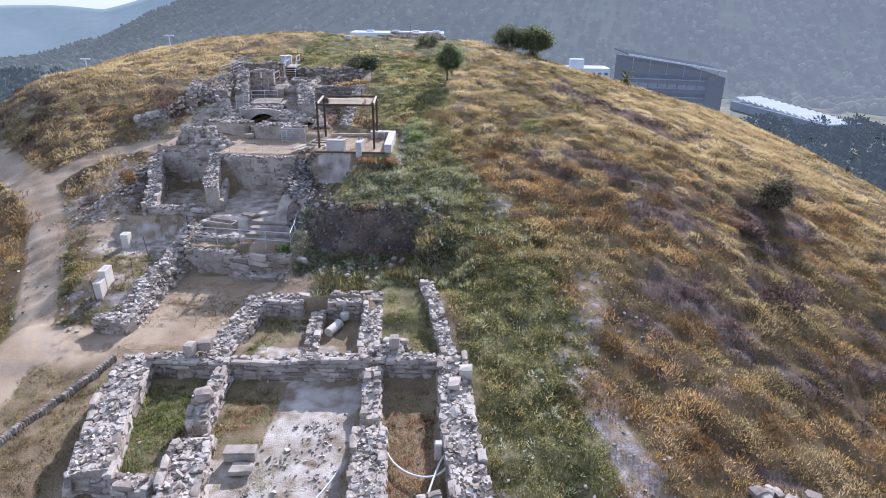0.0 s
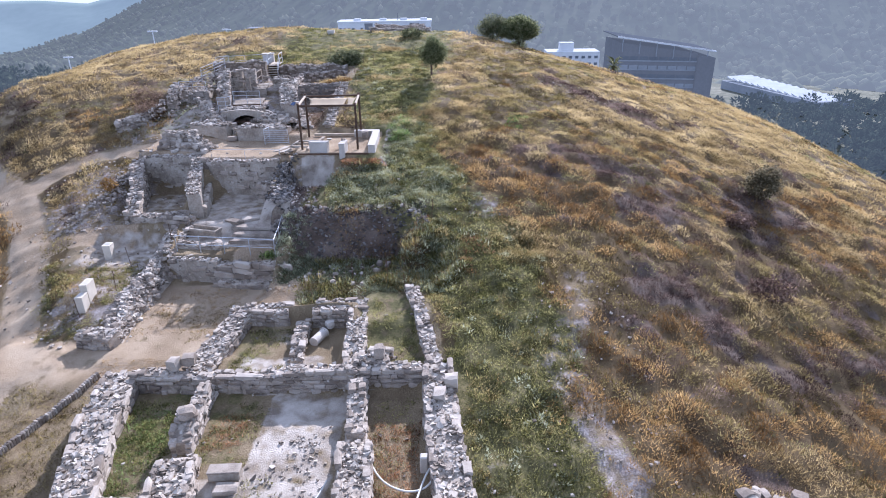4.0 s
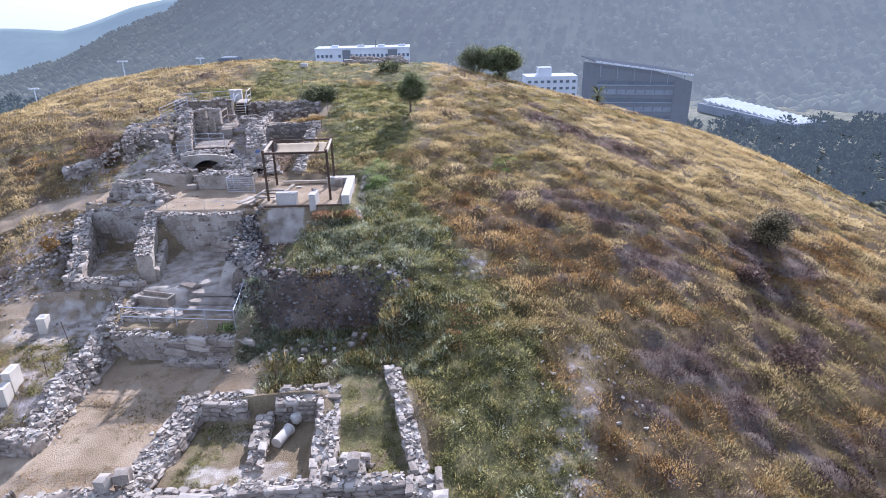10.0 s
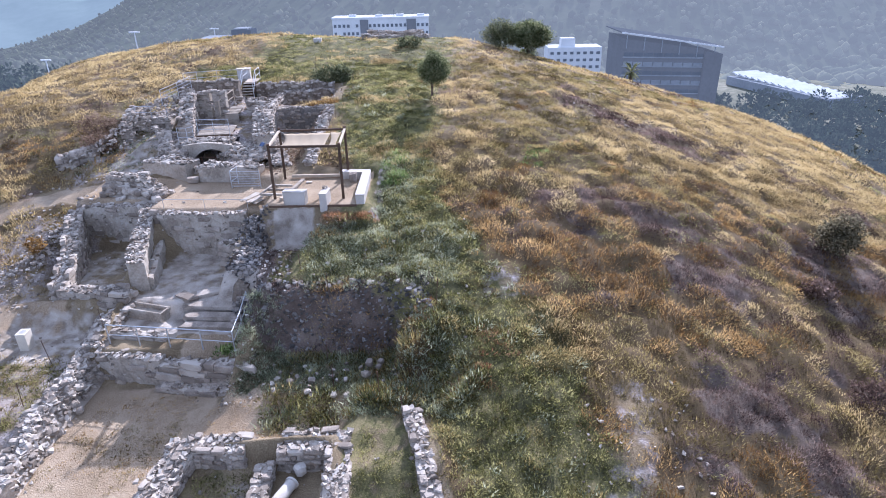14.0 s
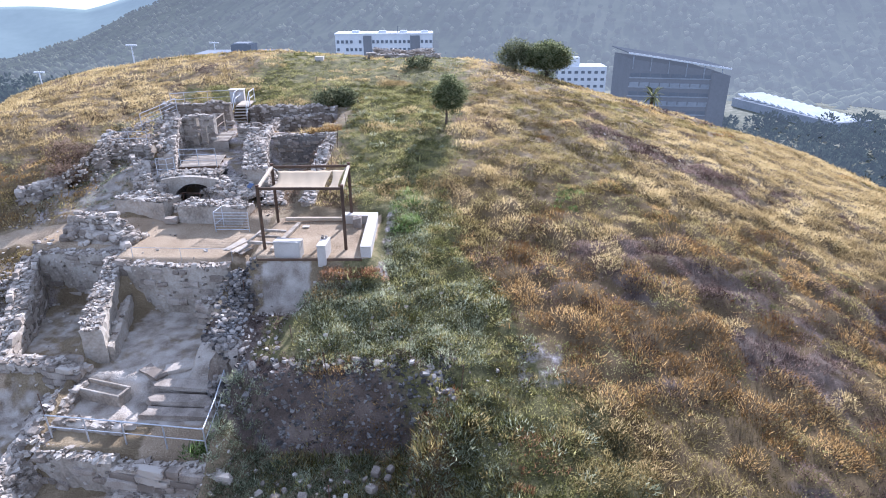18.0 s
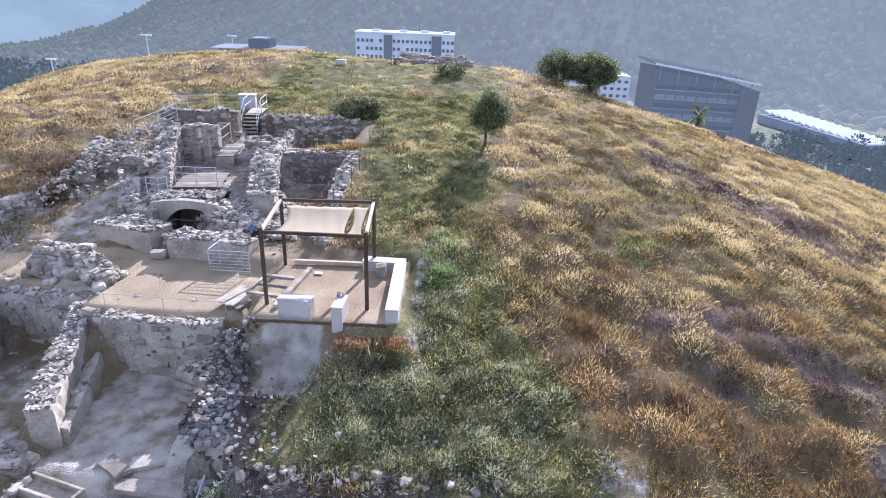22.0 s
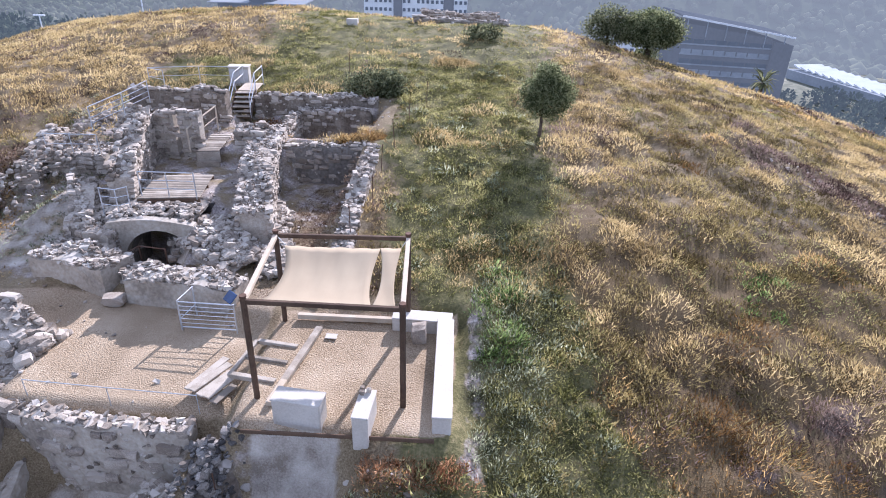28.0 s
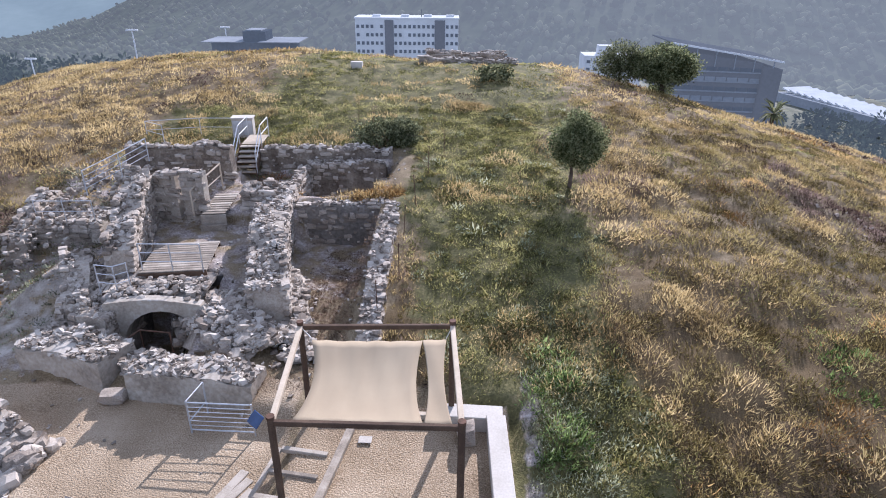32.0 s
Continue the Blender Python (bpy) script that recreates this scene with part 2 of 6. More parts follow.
def patchy(x, y, seed):
    """Smooth random patches about one unit wide, between -1 and 1."""
    i, j = np.floor(x), np.floor(y)
    u, v = x - i, y - j
    u, v = u * u * (3 - 2 * u), v * v * (3 - 2 * v)
    a, b, c, d = (np.modf(np.abs(np.sin((i + p) * 127.1 + (j + q) * 311.7 + seed * 74.7) * 43758.5))[0] for p, q in ((0, 0), (1, 0), (0, 1), (1, 1)))
    return 2 * ((a * (1 - u) + b * u) * (1 - v) + (c * (1 - u) + d * u) * v) - 1


def fbm(x, y, s, seed):
    return 0.85 * patchy(x / (1.7 * s), y / (1.7 * s), seed) + 0.55 * patchy(x / (0.8 * s) + 9, y / (0.8 * s), seed + 1) + 0.35 * patchy(x / (0.37 * s), y / (0.37 * s) + 5, seed + 2)


SCREE = ((9.0, 57.4), (12, 54.6), (14.5, 52.6), (17, 50.4))


def dusk(x, y):
    """Where dusky dry thistles gather, from about 0 to 1."""
    band = inside(x, y, 4, 30, 32, 42, 4) * 0.5 + (1 - sstep(0.6, 2.4, near_line(x, y, SCREE))) * 0.75 + inside(x, y, 9, 24, 23, 31, 3) * 0.45 + inside(x, y, 8, 34, 6, 25, 4) * 0.1 + inside(x, y, -46, -36, 45, 62, 5) * 0.5
    return 0.45 * fbm(x, y, 2.6, 2.9) + 0.35 * fbm(x, y, 1.2, 5.1) + band


def hill(x, y):
    """The natural hill, rising ahead to a broad crest and falling off on both flanks."""
    u, v = np.clip(x, -60, 60) / 20, (np.clip(y, 13, 130) - 45) / 25
    z = (1.32 + 4.42 * v - 1.26 * v**2 - 0.84 * v**3 - 0.17 * u - 0.5 * u * v - 0.26 * u * v**2
         - 2.17 * u**2 + 0.9 * u**2 * v - 0.69 * u**3)
    z = z + 0.063 * np.maximum(0, np.minimum(x, 45) - 20) ** 1.5 * np.interp(y, [20, 45, 62, 90], [1.5, 1.06, 0.6, 0.0])
    for at, rise in zip(range(-48, 23, 10), (-0.13, -1.3, -0.15, 1.4, 0.83, 1.52, 0.14, -0.4)):
        z = z + rise * np.exp(-((x - at) / 8) ** 2) * sstep(60, 80, y)
    z = z + 3.2 * np.exp(-((x + 39) / 7) ** 2 - ((y - 54) / 8) ** 2)
    return z - 0.022 * np.maximum(0, -27 - x) ** 2


def inside(x, y, x0, x1, y0, y1, soft=0.25, lean=0.0):
    """1 within the rectangle, whose sides lean by that much x for each metre of y."""
    xs = x - lean * (y - y0)
    return sstep(x0 - soft, x0 + soft, xs) * (1 - sstep(x1 - soft, x1 + soft, xs)) * sstep(y0 - soft, y0 + soft, y) * (1 - sstep(y1 - soft, y1 + soft, y))


TERRACES = (
    # x0, x1, y0, y1, level, soft, lean
    (-22, -11.5, 2, 21, -4.75, 1.8, 0),          # ground outside the near house
    (-20, -9, 20.3, 24.4, -4.5, 0.8, 0),        # way into the yard
    (-14.7, -8.0, 22, 30.2, -4.4, 0.2, 0),     # yard
    (-9, -2.4, 25.4, 28.0, -4.0, 0.9, 0),        # yard, behind the far room
    (-8, -2.4, 27.0, 29.5, -3.7, 1.1, 0),
    (-2.6, 1.4, 25.0, 28.6, -3.05, 0.9, 0),      # rise in front of the cut bank
    (-7.2, -0.9, 28.0, 31.85, -3.45, 0.7, 0),     # foot of the cut bank
    (-10.8, 1.6, 8, 20, -4.3, 0.2, -0.1),        # near house, floor
    (-8.2, -3.1, 20.3, 24.8, -4.0, 0.2, 0),      # far room, floor
    (-2.0, 0.75, 20.6, 25.4, -3.15, 0.7, -0.2),  # grassy strip beside the far room
    (-2.0, 0.75, 20.6, 23.2, -3.55, 0.6, -0.2),
    (-19.5, -15, 27, 33.5, -3.7, 0.6, 0),        # strip beside the yard
    (-14.2, -7.9, 30.2, 33.7, -2.95, 0.12, 0),   # railed strip
    (-14.2, -9.8, 33.5, 38.9, -2.4, 0.3, -0.1),  # right room
    (-19.6, -15.2, 34.2, 40.6, -2.75, 0.3, -0.12),  # left room
    (-15.6, -9.3, 39.25, 44.6, 0.1, 0.2, 0),     # courtyard
    (-20.5, -15.3, 41.0, 44.6, 0.1, 0.2, 0),     # courtyard, behind the dark room
    (-8.8, -5.9, 36.2, 38.6, -1.4, 0.6, -0.12),   # foot of the platform
    (-6.0, -2.6, 36.0, 38, -0.2, 0.8, 0),
    (-5.6, -2.8, 37.3, 39, 0.3, 0.3, 0),       # strip before the platform
    (-9.0, -3.2, 38.3, 43.4, 0.6, 0.3, 0),       # shaded platform
    (-10.6, -8.0, 43.2, 53.4, 0.65, 0.35, -0.14),  # trench to the pool
    (-11.4, -8.4, 48.5, 54.05, 0.75, 0.12, 0),     # pool
    (-17.6, -12.9, 48.3, 53.4, 1.72, 0.2, 0),     # hall
    (-16.2, -13.2, 45.5, 48.9, -0.7, 0.12, 0),   # vault pit
    (-20.0, -16.3, 48.0, 52.0, 1.5, 0.5, 0),     # side room
    (-15.0, -8.2, 56.2, 58.6, 2.3, 0.3, 0),      # upper cut
    (-12.2, -8.6, 54.9, 58.3, 1.4, 0.2, 0),      # small room behind the pool
)


CELL = 1.05


def chance(i, j):
    """Three steady random numbers for each cell of the tussock grid."""
    return [np.modf(np.abs(np.sin(i * a + j * b) * 43758.5))[0] for a, b in ((127.1, 311.7), (269.5, 183.3), (419.2, 371.9))]


def mounds_z(x, y):
    """Rounded earth under the tussocks, about a metre apart and of uneven size."""
    top = np.zeros(np.shape(x))
    ci, cj = np.floor(x / CELL), np.floor(y / CELL)
    for di in (-1, 0, 1):
        for dj in (-1, 0, 1):
            h = chance(ci + di, cj + dj)
            d = np.hypot(x - (ci + di + h[0]) * CELL, y - (cj + dj + h[1]) * CELL) / (0.4 + 0.6 * h[2] ** 1.5)
            top = np.maximum(top, (0.04 + 0.25 * h[2] ** 1.5) * np.clip(1 - d * d, 0, 1) ** 0.8)
    return top * (0.8 + 0.5 * np.clip(fbm(x, y, 2.2, 7.7), -0.8, 0.8)) * (1 - 0.5 * sstep(40, 54, y))


def ground_z(x, y):
    x, y = np.asarray(x, float), np.asarray(y, float)
    z = hill(x, y)
    near = (1 - sstep(100, 140, y)) * (1 - sstep(45, 70, np.abs(x)))
    z = z + near * (0.12 * wave(x, y, 1.1) + 0.1 * wave(x, y, 0.45, 1.7) + 0.16 * wave(x, y, 3.3, 0.4))
    for x0, x1, y0, y1, level, soft, lean in TERRACES:
        w = inside(x, y, x0, x1, y0, y1, soft, lean)
        z = z * (1 - w) + (level + 0.025 * wave(x, y, 0.8, 2.2)) * w
    grown = (1 - dug(x, y)) * (1 - sstep(70, 95, y)) * (1 - sstep(32, 44, np.abs(x))) * sstep(7, 9, y)
    if np.any(grown > 0):
        c = cover(x, y)
        z = z + grown * (1 - np.clip(c["rubble"] * 1.4, 0, 1)) * (1 - 0.7 * c["green"]) * mounds_z(x, y)
    bank = inside(x, y, -7.6, 1.2, 28.2, 33.4, 0.6)
    z = z + bank * (0.16 * wave(x, y, 0.32, 0.9) + 0.12 * wave(x, y, 0.2, 2.3))
    far = np.hypot(x, y - 30)
    z = z - 0.02 * np.maximum(0, y - 95) ** 2
    return np.maximum(z, -46 + 0.6 * wave(x, y, 40)) - 0.112 * np.maximum(0, far - 350)


def gz(x, y):
    return float(ground_z(x, y))


def near_line(x, y, pts):
    """Distance from a chain of straight pieces."""
    best = np.full(np.shape(x), 1e9)
    for (ax, ay), (bx, by) in zip(pts, pts[1:]):
        t = np.clip(((x - ax) * (bx - ax) + (y - ay) * (by - ay)) / ((bx - ax) ** 2 + (by - ay) ** 2), 0, 1)
        best = np.minimum(best, np.hypot(x - ax - t * (bx - ax), y - ay - t * (by - ay)))
    return best


WAY = ((-15.5, -12), (-16.5, 8), (-17.2, 17), (-18.7, 22.5), (-20.0, 25.4), (-21.8, 29.2), (-24.0, 33), (-26.2, 36.6), (-28.8, 39.3), (-31.8, 42), (-37, 46))
BRANCH = ((-28.0, 38.4), (-27.5, 40.9), (-25.7, 43), (-22.9, 43.9), (-20, 43.6), (-17, 42.5))
LANE = ((-14.2, 60), (-15.0, 65.3), (-14.6, 69.7), (-14.4, 73), (-14.5, 78), (-14.6, 84))
SPUR = ((-23.5, 32), (-20.5, 33.2), (-18.3, 33.4))
GULLY = ((8.0, 27), (7.6, 25), (6.2, 20.5), (7.2, 17), (8.2, 13), (8.6, 9))


def cover(x, y):
    """How much gravel, green growth, lime floor and stony rubble lies at a place."""
    path = 1 - sstep(0.75, 1.35, near_line(x, y, WAY))
    path = np.maximum(path, 1 - sstep(0.55, 1.05, near_line(x, y, BRANCH)))
    path = np.maximum(path, 1 - sstep(0.6, 1.3, near_line(x, y, SPUR)))
    path = np.maximum(path, inside(x, y, -20, -9.2, 20.3, 24.2, 0.6) * 0.62)
    path = np.maximum(path, inside(x, y, -14.6, -8.3, 22, 29.8, 0.4) * 0.66)
    path = np.maximum(path, inside(x, y, -9, -4.2, 25.4, 28.4, 0.5) * 0.8)
    path = np.maximum(path, inside(x, y, -15.7, -9.2, 39.3, 44.6, 0.3))
    path = np.maximum(path, inside(x, y, -20.3, -15.4, 41.0, 44.6, 0.3))
    path = np.maximum(path, inside(x, y, -8.9, -3.4, 38.5, 43.4, 0.12))
    path = np.maximum(path, inside(x, y, -10.6, -7.9, 30, 31.8, 0.2))
    lime = inside(x, y, -5.6, -2.3, 9, 19.9, 0.25) * 0.62
    lime = np.maximum(lime, inside(x, y, -7.2, -2.3, 10.5, 15.6, 0.5) * 0.57)
    lime = np.maximum(lime, inside(x, y, -19.4, -15.6, 34.6, 40.4, 0.3) * 0.5)
    lime = np.maximum(lime, inside(x, y, -14.2, -9.8, 33.5, 38.9, 0.3) * 0.62)
    lime = np.maximum(lime, inside(x, y, -14.2, -7.9, 31.6, 34.4, 0.3) * 0.8)
    lime = np.maximum(lime, inside(x, y, -20, -15.6, 30.0, 34, 0.7) * 0.6)
    lime = np.maximum(lime, inside(x, y, -9, -5, 12, 15.5, 0.6) * 0.6)
    lime = np.maximum(lime, inside(x, y, -21.5, -17.5, 45.6, 50, 0.5) * 0.55)
    for x0, x1, y0, y1 in ((-6, -3.6, 20.6, 22.2), (-6.7, -5.6, 22.9, 24.2), (-7.6, -5.9, 20.7, 22.1)):
        lime = np.maximum(lime, inside(x, y, x0, x1, y0, y1, 0.4) * 0.6)
    mid = np.interp(y, [10, 22, 28, 32, 36, 44, 52, 60, 67, 73], [3.8, 4.0, 3.4, 1.6, -1.2, -2.7, -3.4, -3.8, -8.0, -14.0])
    half = np.interp(y, [14, 24, 36, 44, 52, 66, 75], [2.7, 3.0, 3.5, 2.8, 3.9, 4.4, 3.0])
    green = (1 - sstep(0.55, 1.35, np.abs(x - mid - 0.5 * np.sin(y * 0.9)) / half)) * sstep(10, 16, y) * (1 - sstep(74, 84, y)) * 0.9
    green = np.maximum(green, inside(x, y, -12, -5.8, 15.8, 20, 0.3) * 0.5)
    green = np.maximum(green, inside(x, y, -8.2, -6, 20.4, 24.6, 0.4) * 0.5)
    green = np.maximum(green, inside(x, y, -18, 2, 62, 86, 3.0) * 0.75)
    green = np.maximum(green, inside(x, y, -22, -9, 57, 66, 1.5) * 0.8)
    green = np.maximum(green, 1 - sstep(0.8, 1.6, near_line(x, y, LANE)))
    green = np.maximum(green, inside(x, y, -22, -16, 22, 31, 0.8) * 0.45)
    green = np.maximum(green, inside(x, y, -7.4, -1.5, 33.0, 36.4, 0.6) * 0.85)
    green = np.maximum(green, inside(x, y, -2.0, 0.75, 20.6, 26.4, 0.2, -0.2) * 0.6)
    rubble = (1 - sstep(0.4, 1.6, near_line(x, y, GULLY))) * (0.46 + 0.1 * (1 - sstep(15, 20, y)))
    rubble = np.maximum(rubble, inside(x, y, -9.8, -7.5, 36, 39.2, 0.6) * 0.4)
    lime = np.maximum(lime, inside(x, y, -8.3, -6.0, 36.3, 38.6, 0.25) * 0.85)
    rubble = np.maximum(rubble, inside(x, y, -8.2, 0.2, 30.2, 33.4, 0.4) * 0.12)
    rubble = np.maximum(rubble, inside(x, y, -6, -1.5, 36.4, 38.4, 0.6) * 0.3)
    rubble = np.maximum(rubble, inside(x, y, -3.2, -2.5, 37.6, 44.5, 0.25) * 0.52)
    rubble = np.maximum(rubble, inside(x, y, 2.2, 4.6, 31.2, 34.2, 0.8) * 0.45)
    rubble = np.maximum(rubble, inside(x, y, 1.8, 4.2, 12.5, 17, 0.8) * 0.38)
    rubble = np.maximum(rubble, inside(x, y, -24, -7.5, 44.4, 60, 1.2) * 0.5)
    rubble = np.maximum(rubble, inside(x, y, -25, -19, 33, 42, 1.0) * 0.52)
    rubble = np.maximum(rubble, inside(x, y, -19, -14.8, 24.5, 31.5, 0.6) * 0.5)
    rubble = rubble * (1 - inside(x, y, -10.6, -7.9, 43.6, 49.0, 0.4, -0.1))
    turf = (1 - 0.5 * sstep(40, 52, y)) * (1 - dug(x, y)) * (1 - rubble) * (1 - 0.55 * inside(x, y, -24, -11.5, 4, 24, 1.5))
    # dusk also darkens the earthy cut bank and rubble slope, painting their shade
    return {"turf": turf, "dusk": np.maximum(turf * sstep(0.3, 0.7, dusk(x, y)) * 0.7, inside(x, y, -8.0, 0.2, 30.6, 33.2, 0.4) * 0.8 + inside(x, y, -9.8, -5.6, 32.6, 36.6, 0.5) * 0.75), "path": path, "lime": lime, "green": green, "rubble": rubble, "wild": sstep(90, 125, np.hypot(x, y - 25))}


def axis(lo, hi, step, far, grow=1.18):
    inner, out, left = list(np.arange(lo, hi + 1e-6, step)), [], []
    for side, p0 in ((out, hi), (left, -lo)):
        s, p = step, p0
        while p < far:
            s *= grow
            p += s
            side.append(p)
    return np.array([-p for p in left[::-1]] + inner + out)


def mesh_np(name, V, F, material=None, smooth=False):
    """A mesh from arrays of corners and of equal-sized faces."""
    me = bpy.data.meshes.new(name)
    V, F = np.asarray(V, np.float32), np.asarray(F, np.int32)
    me.vertices.add(len(V))
    me.vertices.foreach_set("co", V.ravel())
    k = F.shape[1]
    me.loops.add(F.size)
    me.loops.foreach_set("vertex_index", F.ravel())
    me.polygons.add(len(F))
    me.polygons.foreach_set("loop_start", np.arange(0, F.size, k, dtype=np.int32))
    me.polygons.foreach_set("use_smooth", np.full(len(F), smooth))
    me.update(calc_edges=True)
    if material:
        me.materials.append(material)
    return me


def grid(xs, ys):
    X, Y = np.meshgrid(xs, ys)
    i = np.arange(X.size).reshape(X.shape)
    return X, Y, np.stack([i[:-1, :-1].ravel(), i[:-1, 1:].ravel(), i[1:, 1:].ravel(), i[1:, :-1].ravel()], 1)


# where the dug site lies, with no wild growth
def dug(x, y):
    d = inside(x, y, -13.5, 2.2, 4, 20.6, 0.3)
    d = np.maximum(d, inside(x, y, -15.6, -2.2, 20, 30.5, 0.3))
    d = np.maximum(d, inside(x, y, -2.4, 1.6, 20, 26.8, 0.2, -0.2))
    d = np.maximum(d, inside(x, y, -20.8, -8.0, 30, 45, 0.4))
    d = np.maximum(d, inside(x, y, -8.4, -5.8, 35.4, 38.4, 0.3))
    d = np.maximum(d, inside(x, y, -9.2, -2.55, 37.6, 44, 0.25))
    d = np.maximum(d, inside(x, y, -21, -7.2, 44, 59.5, 0.3))
    d = np.maximum(d, 1 - sstep(1.0, 1.4, near_line(x, y, WAY)))
    d = np.maximum(d, 1 - sstep(0.8, 1.2, near_line(x, y, BRANCH)))
    return d


gx, gy, gf = grid(axis(-26, 24, 0.27, 4000, 1.1), axis(9, 62, 0.27, 4000, 1.1))
ground = tagged(new("ground", mesh_np("ground", np.stack([gx.ravel(), gy.ravel(), ground_z(gx, gy).ravel()], 1), gf, M_ground, True)), kind="structure")
for key, values in cover(gx, gy).items():
    ground.data.attributes.new(key, "FLOAT", "POINT").data.foreach_set("value", values.ravel().astype(np.float32))


# ---- builders ----
def part(name, bm, material, parent, label="", kind=""):
    """Links a bmesh or mesh as one object under a thing or a part."""
    if isinstance(bm, bmesh.types.BMesh):
        me = bpy.data.meshes.new(name)
        bm.to_mesh(me)
        bm.free()
    else:
        me = bm
    if material and not me.materials:
        me.materials.append(material)
    ob = new(name, me)
    ob.parent = parent
    return tagged(ob, label, "", "", kind)


def thing(name, at, label, category, group="", turn=0.0):
    ob = new(name)
    ob.empty_display_size = 0.2
    ob.matrix_world = pose(*at, 0, 0, turn)
    return tagged(ob, label, category, group)


def brick(bm, size, at=(0, 0, 0), turn=(0, 0, 0), bevel=0.012):
    """Adds a bevelled box to bm; at is its centre."""
    r = bmesh.ops.create_cube(bm, size=1, matrix=pose(*at, *turn) @ Matrix.Diagonal((*size, 1)))
    if bevel:
        edges = list({e for v in r["verts"] for e in v.link_edges})
        bmesh.ops.bevel(bm, geom=edges, offset=bevel, segments=1, affect="EDGES")
    return bm


def rod(bm, a, b, r=0.025, r2=None, seg=8):
    a, b = Vector(a), Vector(b)
    d = b - a
    m = Matrix.Translation((a + b) / 2) @ d.to_track_quat("Z", "Y").to_matrix().to_4x4()
    bmesh.ops.create_cone(bm, cap_ends=True, segments=seg, radius1=r, radius2=r if r2 is None else r2, depth=d.length, matrix=m)
    return bm


def box_part(name, size, at, material, parent, turn=(0, 0, 0), label="", bevel=0.012):
    return part(name, brick(bmesh.new(), size, at, turn, bevel), material, parent, label)


def rod_part(name, a, b, r, material, parent, label="", seg=8, r2=None):
    return part(name, rod(bmesh.new(), a, b, r, r2, seg), material, parent, label)


def stone_shape(seed, roundness):
    """An irregular worn block about one metre across: 26 corners, 24 faces."""
    rng = np.random.default_rng(seed)
    idx, V = {}, []
    for p in ((i, j, k) for i in (-1, 0, 1) for j in (-1, 0, 1) for k in (-1, 0, 1)):
        if p != (0, 0, 0):
            idx[p] = len(V)
            q = np.array(p, float)
            q = q * (1 - roundness) + roundness * q / np.linalg.norm(q) * 1.15
            V.append(q * 0.5 + rng.uniform(-0.085, 0.085, 3))
    F = []
    for ax in range(3):
        for s in (-1, 1):
            for a in (-1, 0):
                for b in (-1, 0):
                    quad = []
                    for da, db in ((0, 0), (1, 0), (1, 1), (0, 1)):
                        p = [0, 0, 0]
                        p[ax], p[(ax + 1) % 3], p[(ax + 2) % 3] = s, a + da, b + db
                        quad.append(idx[tuple(p)])
                    F.append(quad if s > 0 else quad[::-1])
    return np.array(V), np.array(F)


def pebble_shape(seed):
    """A small angular stone: eight corners."""
    rng = np.random.default_rng(seed)
    V = np.array([(i, j, k) for i in (-1, 1) for j in (-1, 1) for k in (-1, 1)], float) * 0.4 + rng.uniform(-0.21, 0.21, (8, 3))
    return V, np.array([(0, 1, 3, 2), (4, 6, 7, 5), (0, 4, 5, 1), (2, 3, 7, 6), (0, 2, 6, 4), (1, 5, 7, 3)])


PEBBLES = [pebble_shape(70 + k) for k in range(8)]
BLOCKS = [stone_shape(k, 0.2) for k in range(8)]
COBBLES = [stone_shape(40 + k, 0.5) for k in range(8)]
BLOCK_MESH = [mesh_np("stone", v, f, M_stone) for v, f in BLOCKS]
COBBLE_MESH = [mesh_np("stone", v, f, M_stone) for v, f in COBBLES]
COBBLE_GREY = [mesh_np("stone", v, f, M_greypiece) for v, f in COBBLES]
rnd = random.Random(7)


def stone(parent, at, size, turn=(0, 0, 0), shapes=BLOCK_MESH, name="stone"):
    ob = new(name, rnd.choice(shapes))
    ob.matrix_world = pose(*at, *turn) @ Matrix.Diagonal((*size, 1))
    ob.parent = parent
    if parent is not None and parent.type == "EMPTY":
        ob.matrix_parent_inverse = parent.matrix_world.inverted()
    return ob


def pile_mesh(name, at, size, seed=0, material=M_rubble, shapes=COBBLES, flat=0.7):
    """Many stones in one mesh: at is an array of places, size their widths."""
    rng = np.random.default_rng(seed)
    at, size = np.asarray(at, float).reshape(-1, 3), np.asarray(size, float).ravel()
    Vs, Fs, base = [], [], 0
    pick = rng.integers(0, len(shapes), len(at))
    for k, (v, f) in enumerate(shapes):
        m = np.nonzero(pick == k)[0]
        if not len(m):
            continue
        a = rng.uniform(0, 2 * np.pi, len(m))
        s = size[m][:, None] * rng.uniform(0.75, 1.25, (len(m), 3)) * (1, 1, flat)
        p = v[None] * s[:, None]
        tilt = rng.normal(0, 0.25, (len(m), 2))
        x = p[..., 0] * np.cos(a)[:, None] - p[..., 1] * np.sin(a)[:, None]
        y = p[..., 0] * np.sin(a)[:, None] + p[..., 1] * np.cos(a)[:, None]
        z = p[..., 2] + x * tilt[:, :1] + y * tilt[:, 1:]
        Vs.append((np.stack([x, y, z], -1) + at[m][:, None]).reshape(-1, 3))
        Fs.append((f[None] + base + np.arange(len(m))[:, None, None] * len(v)).reshape(-1, 4))
        base += len(m) * len(v)
    return mesh_np(name, np.concatenate(Vs), np.concatenate(Fs), material)


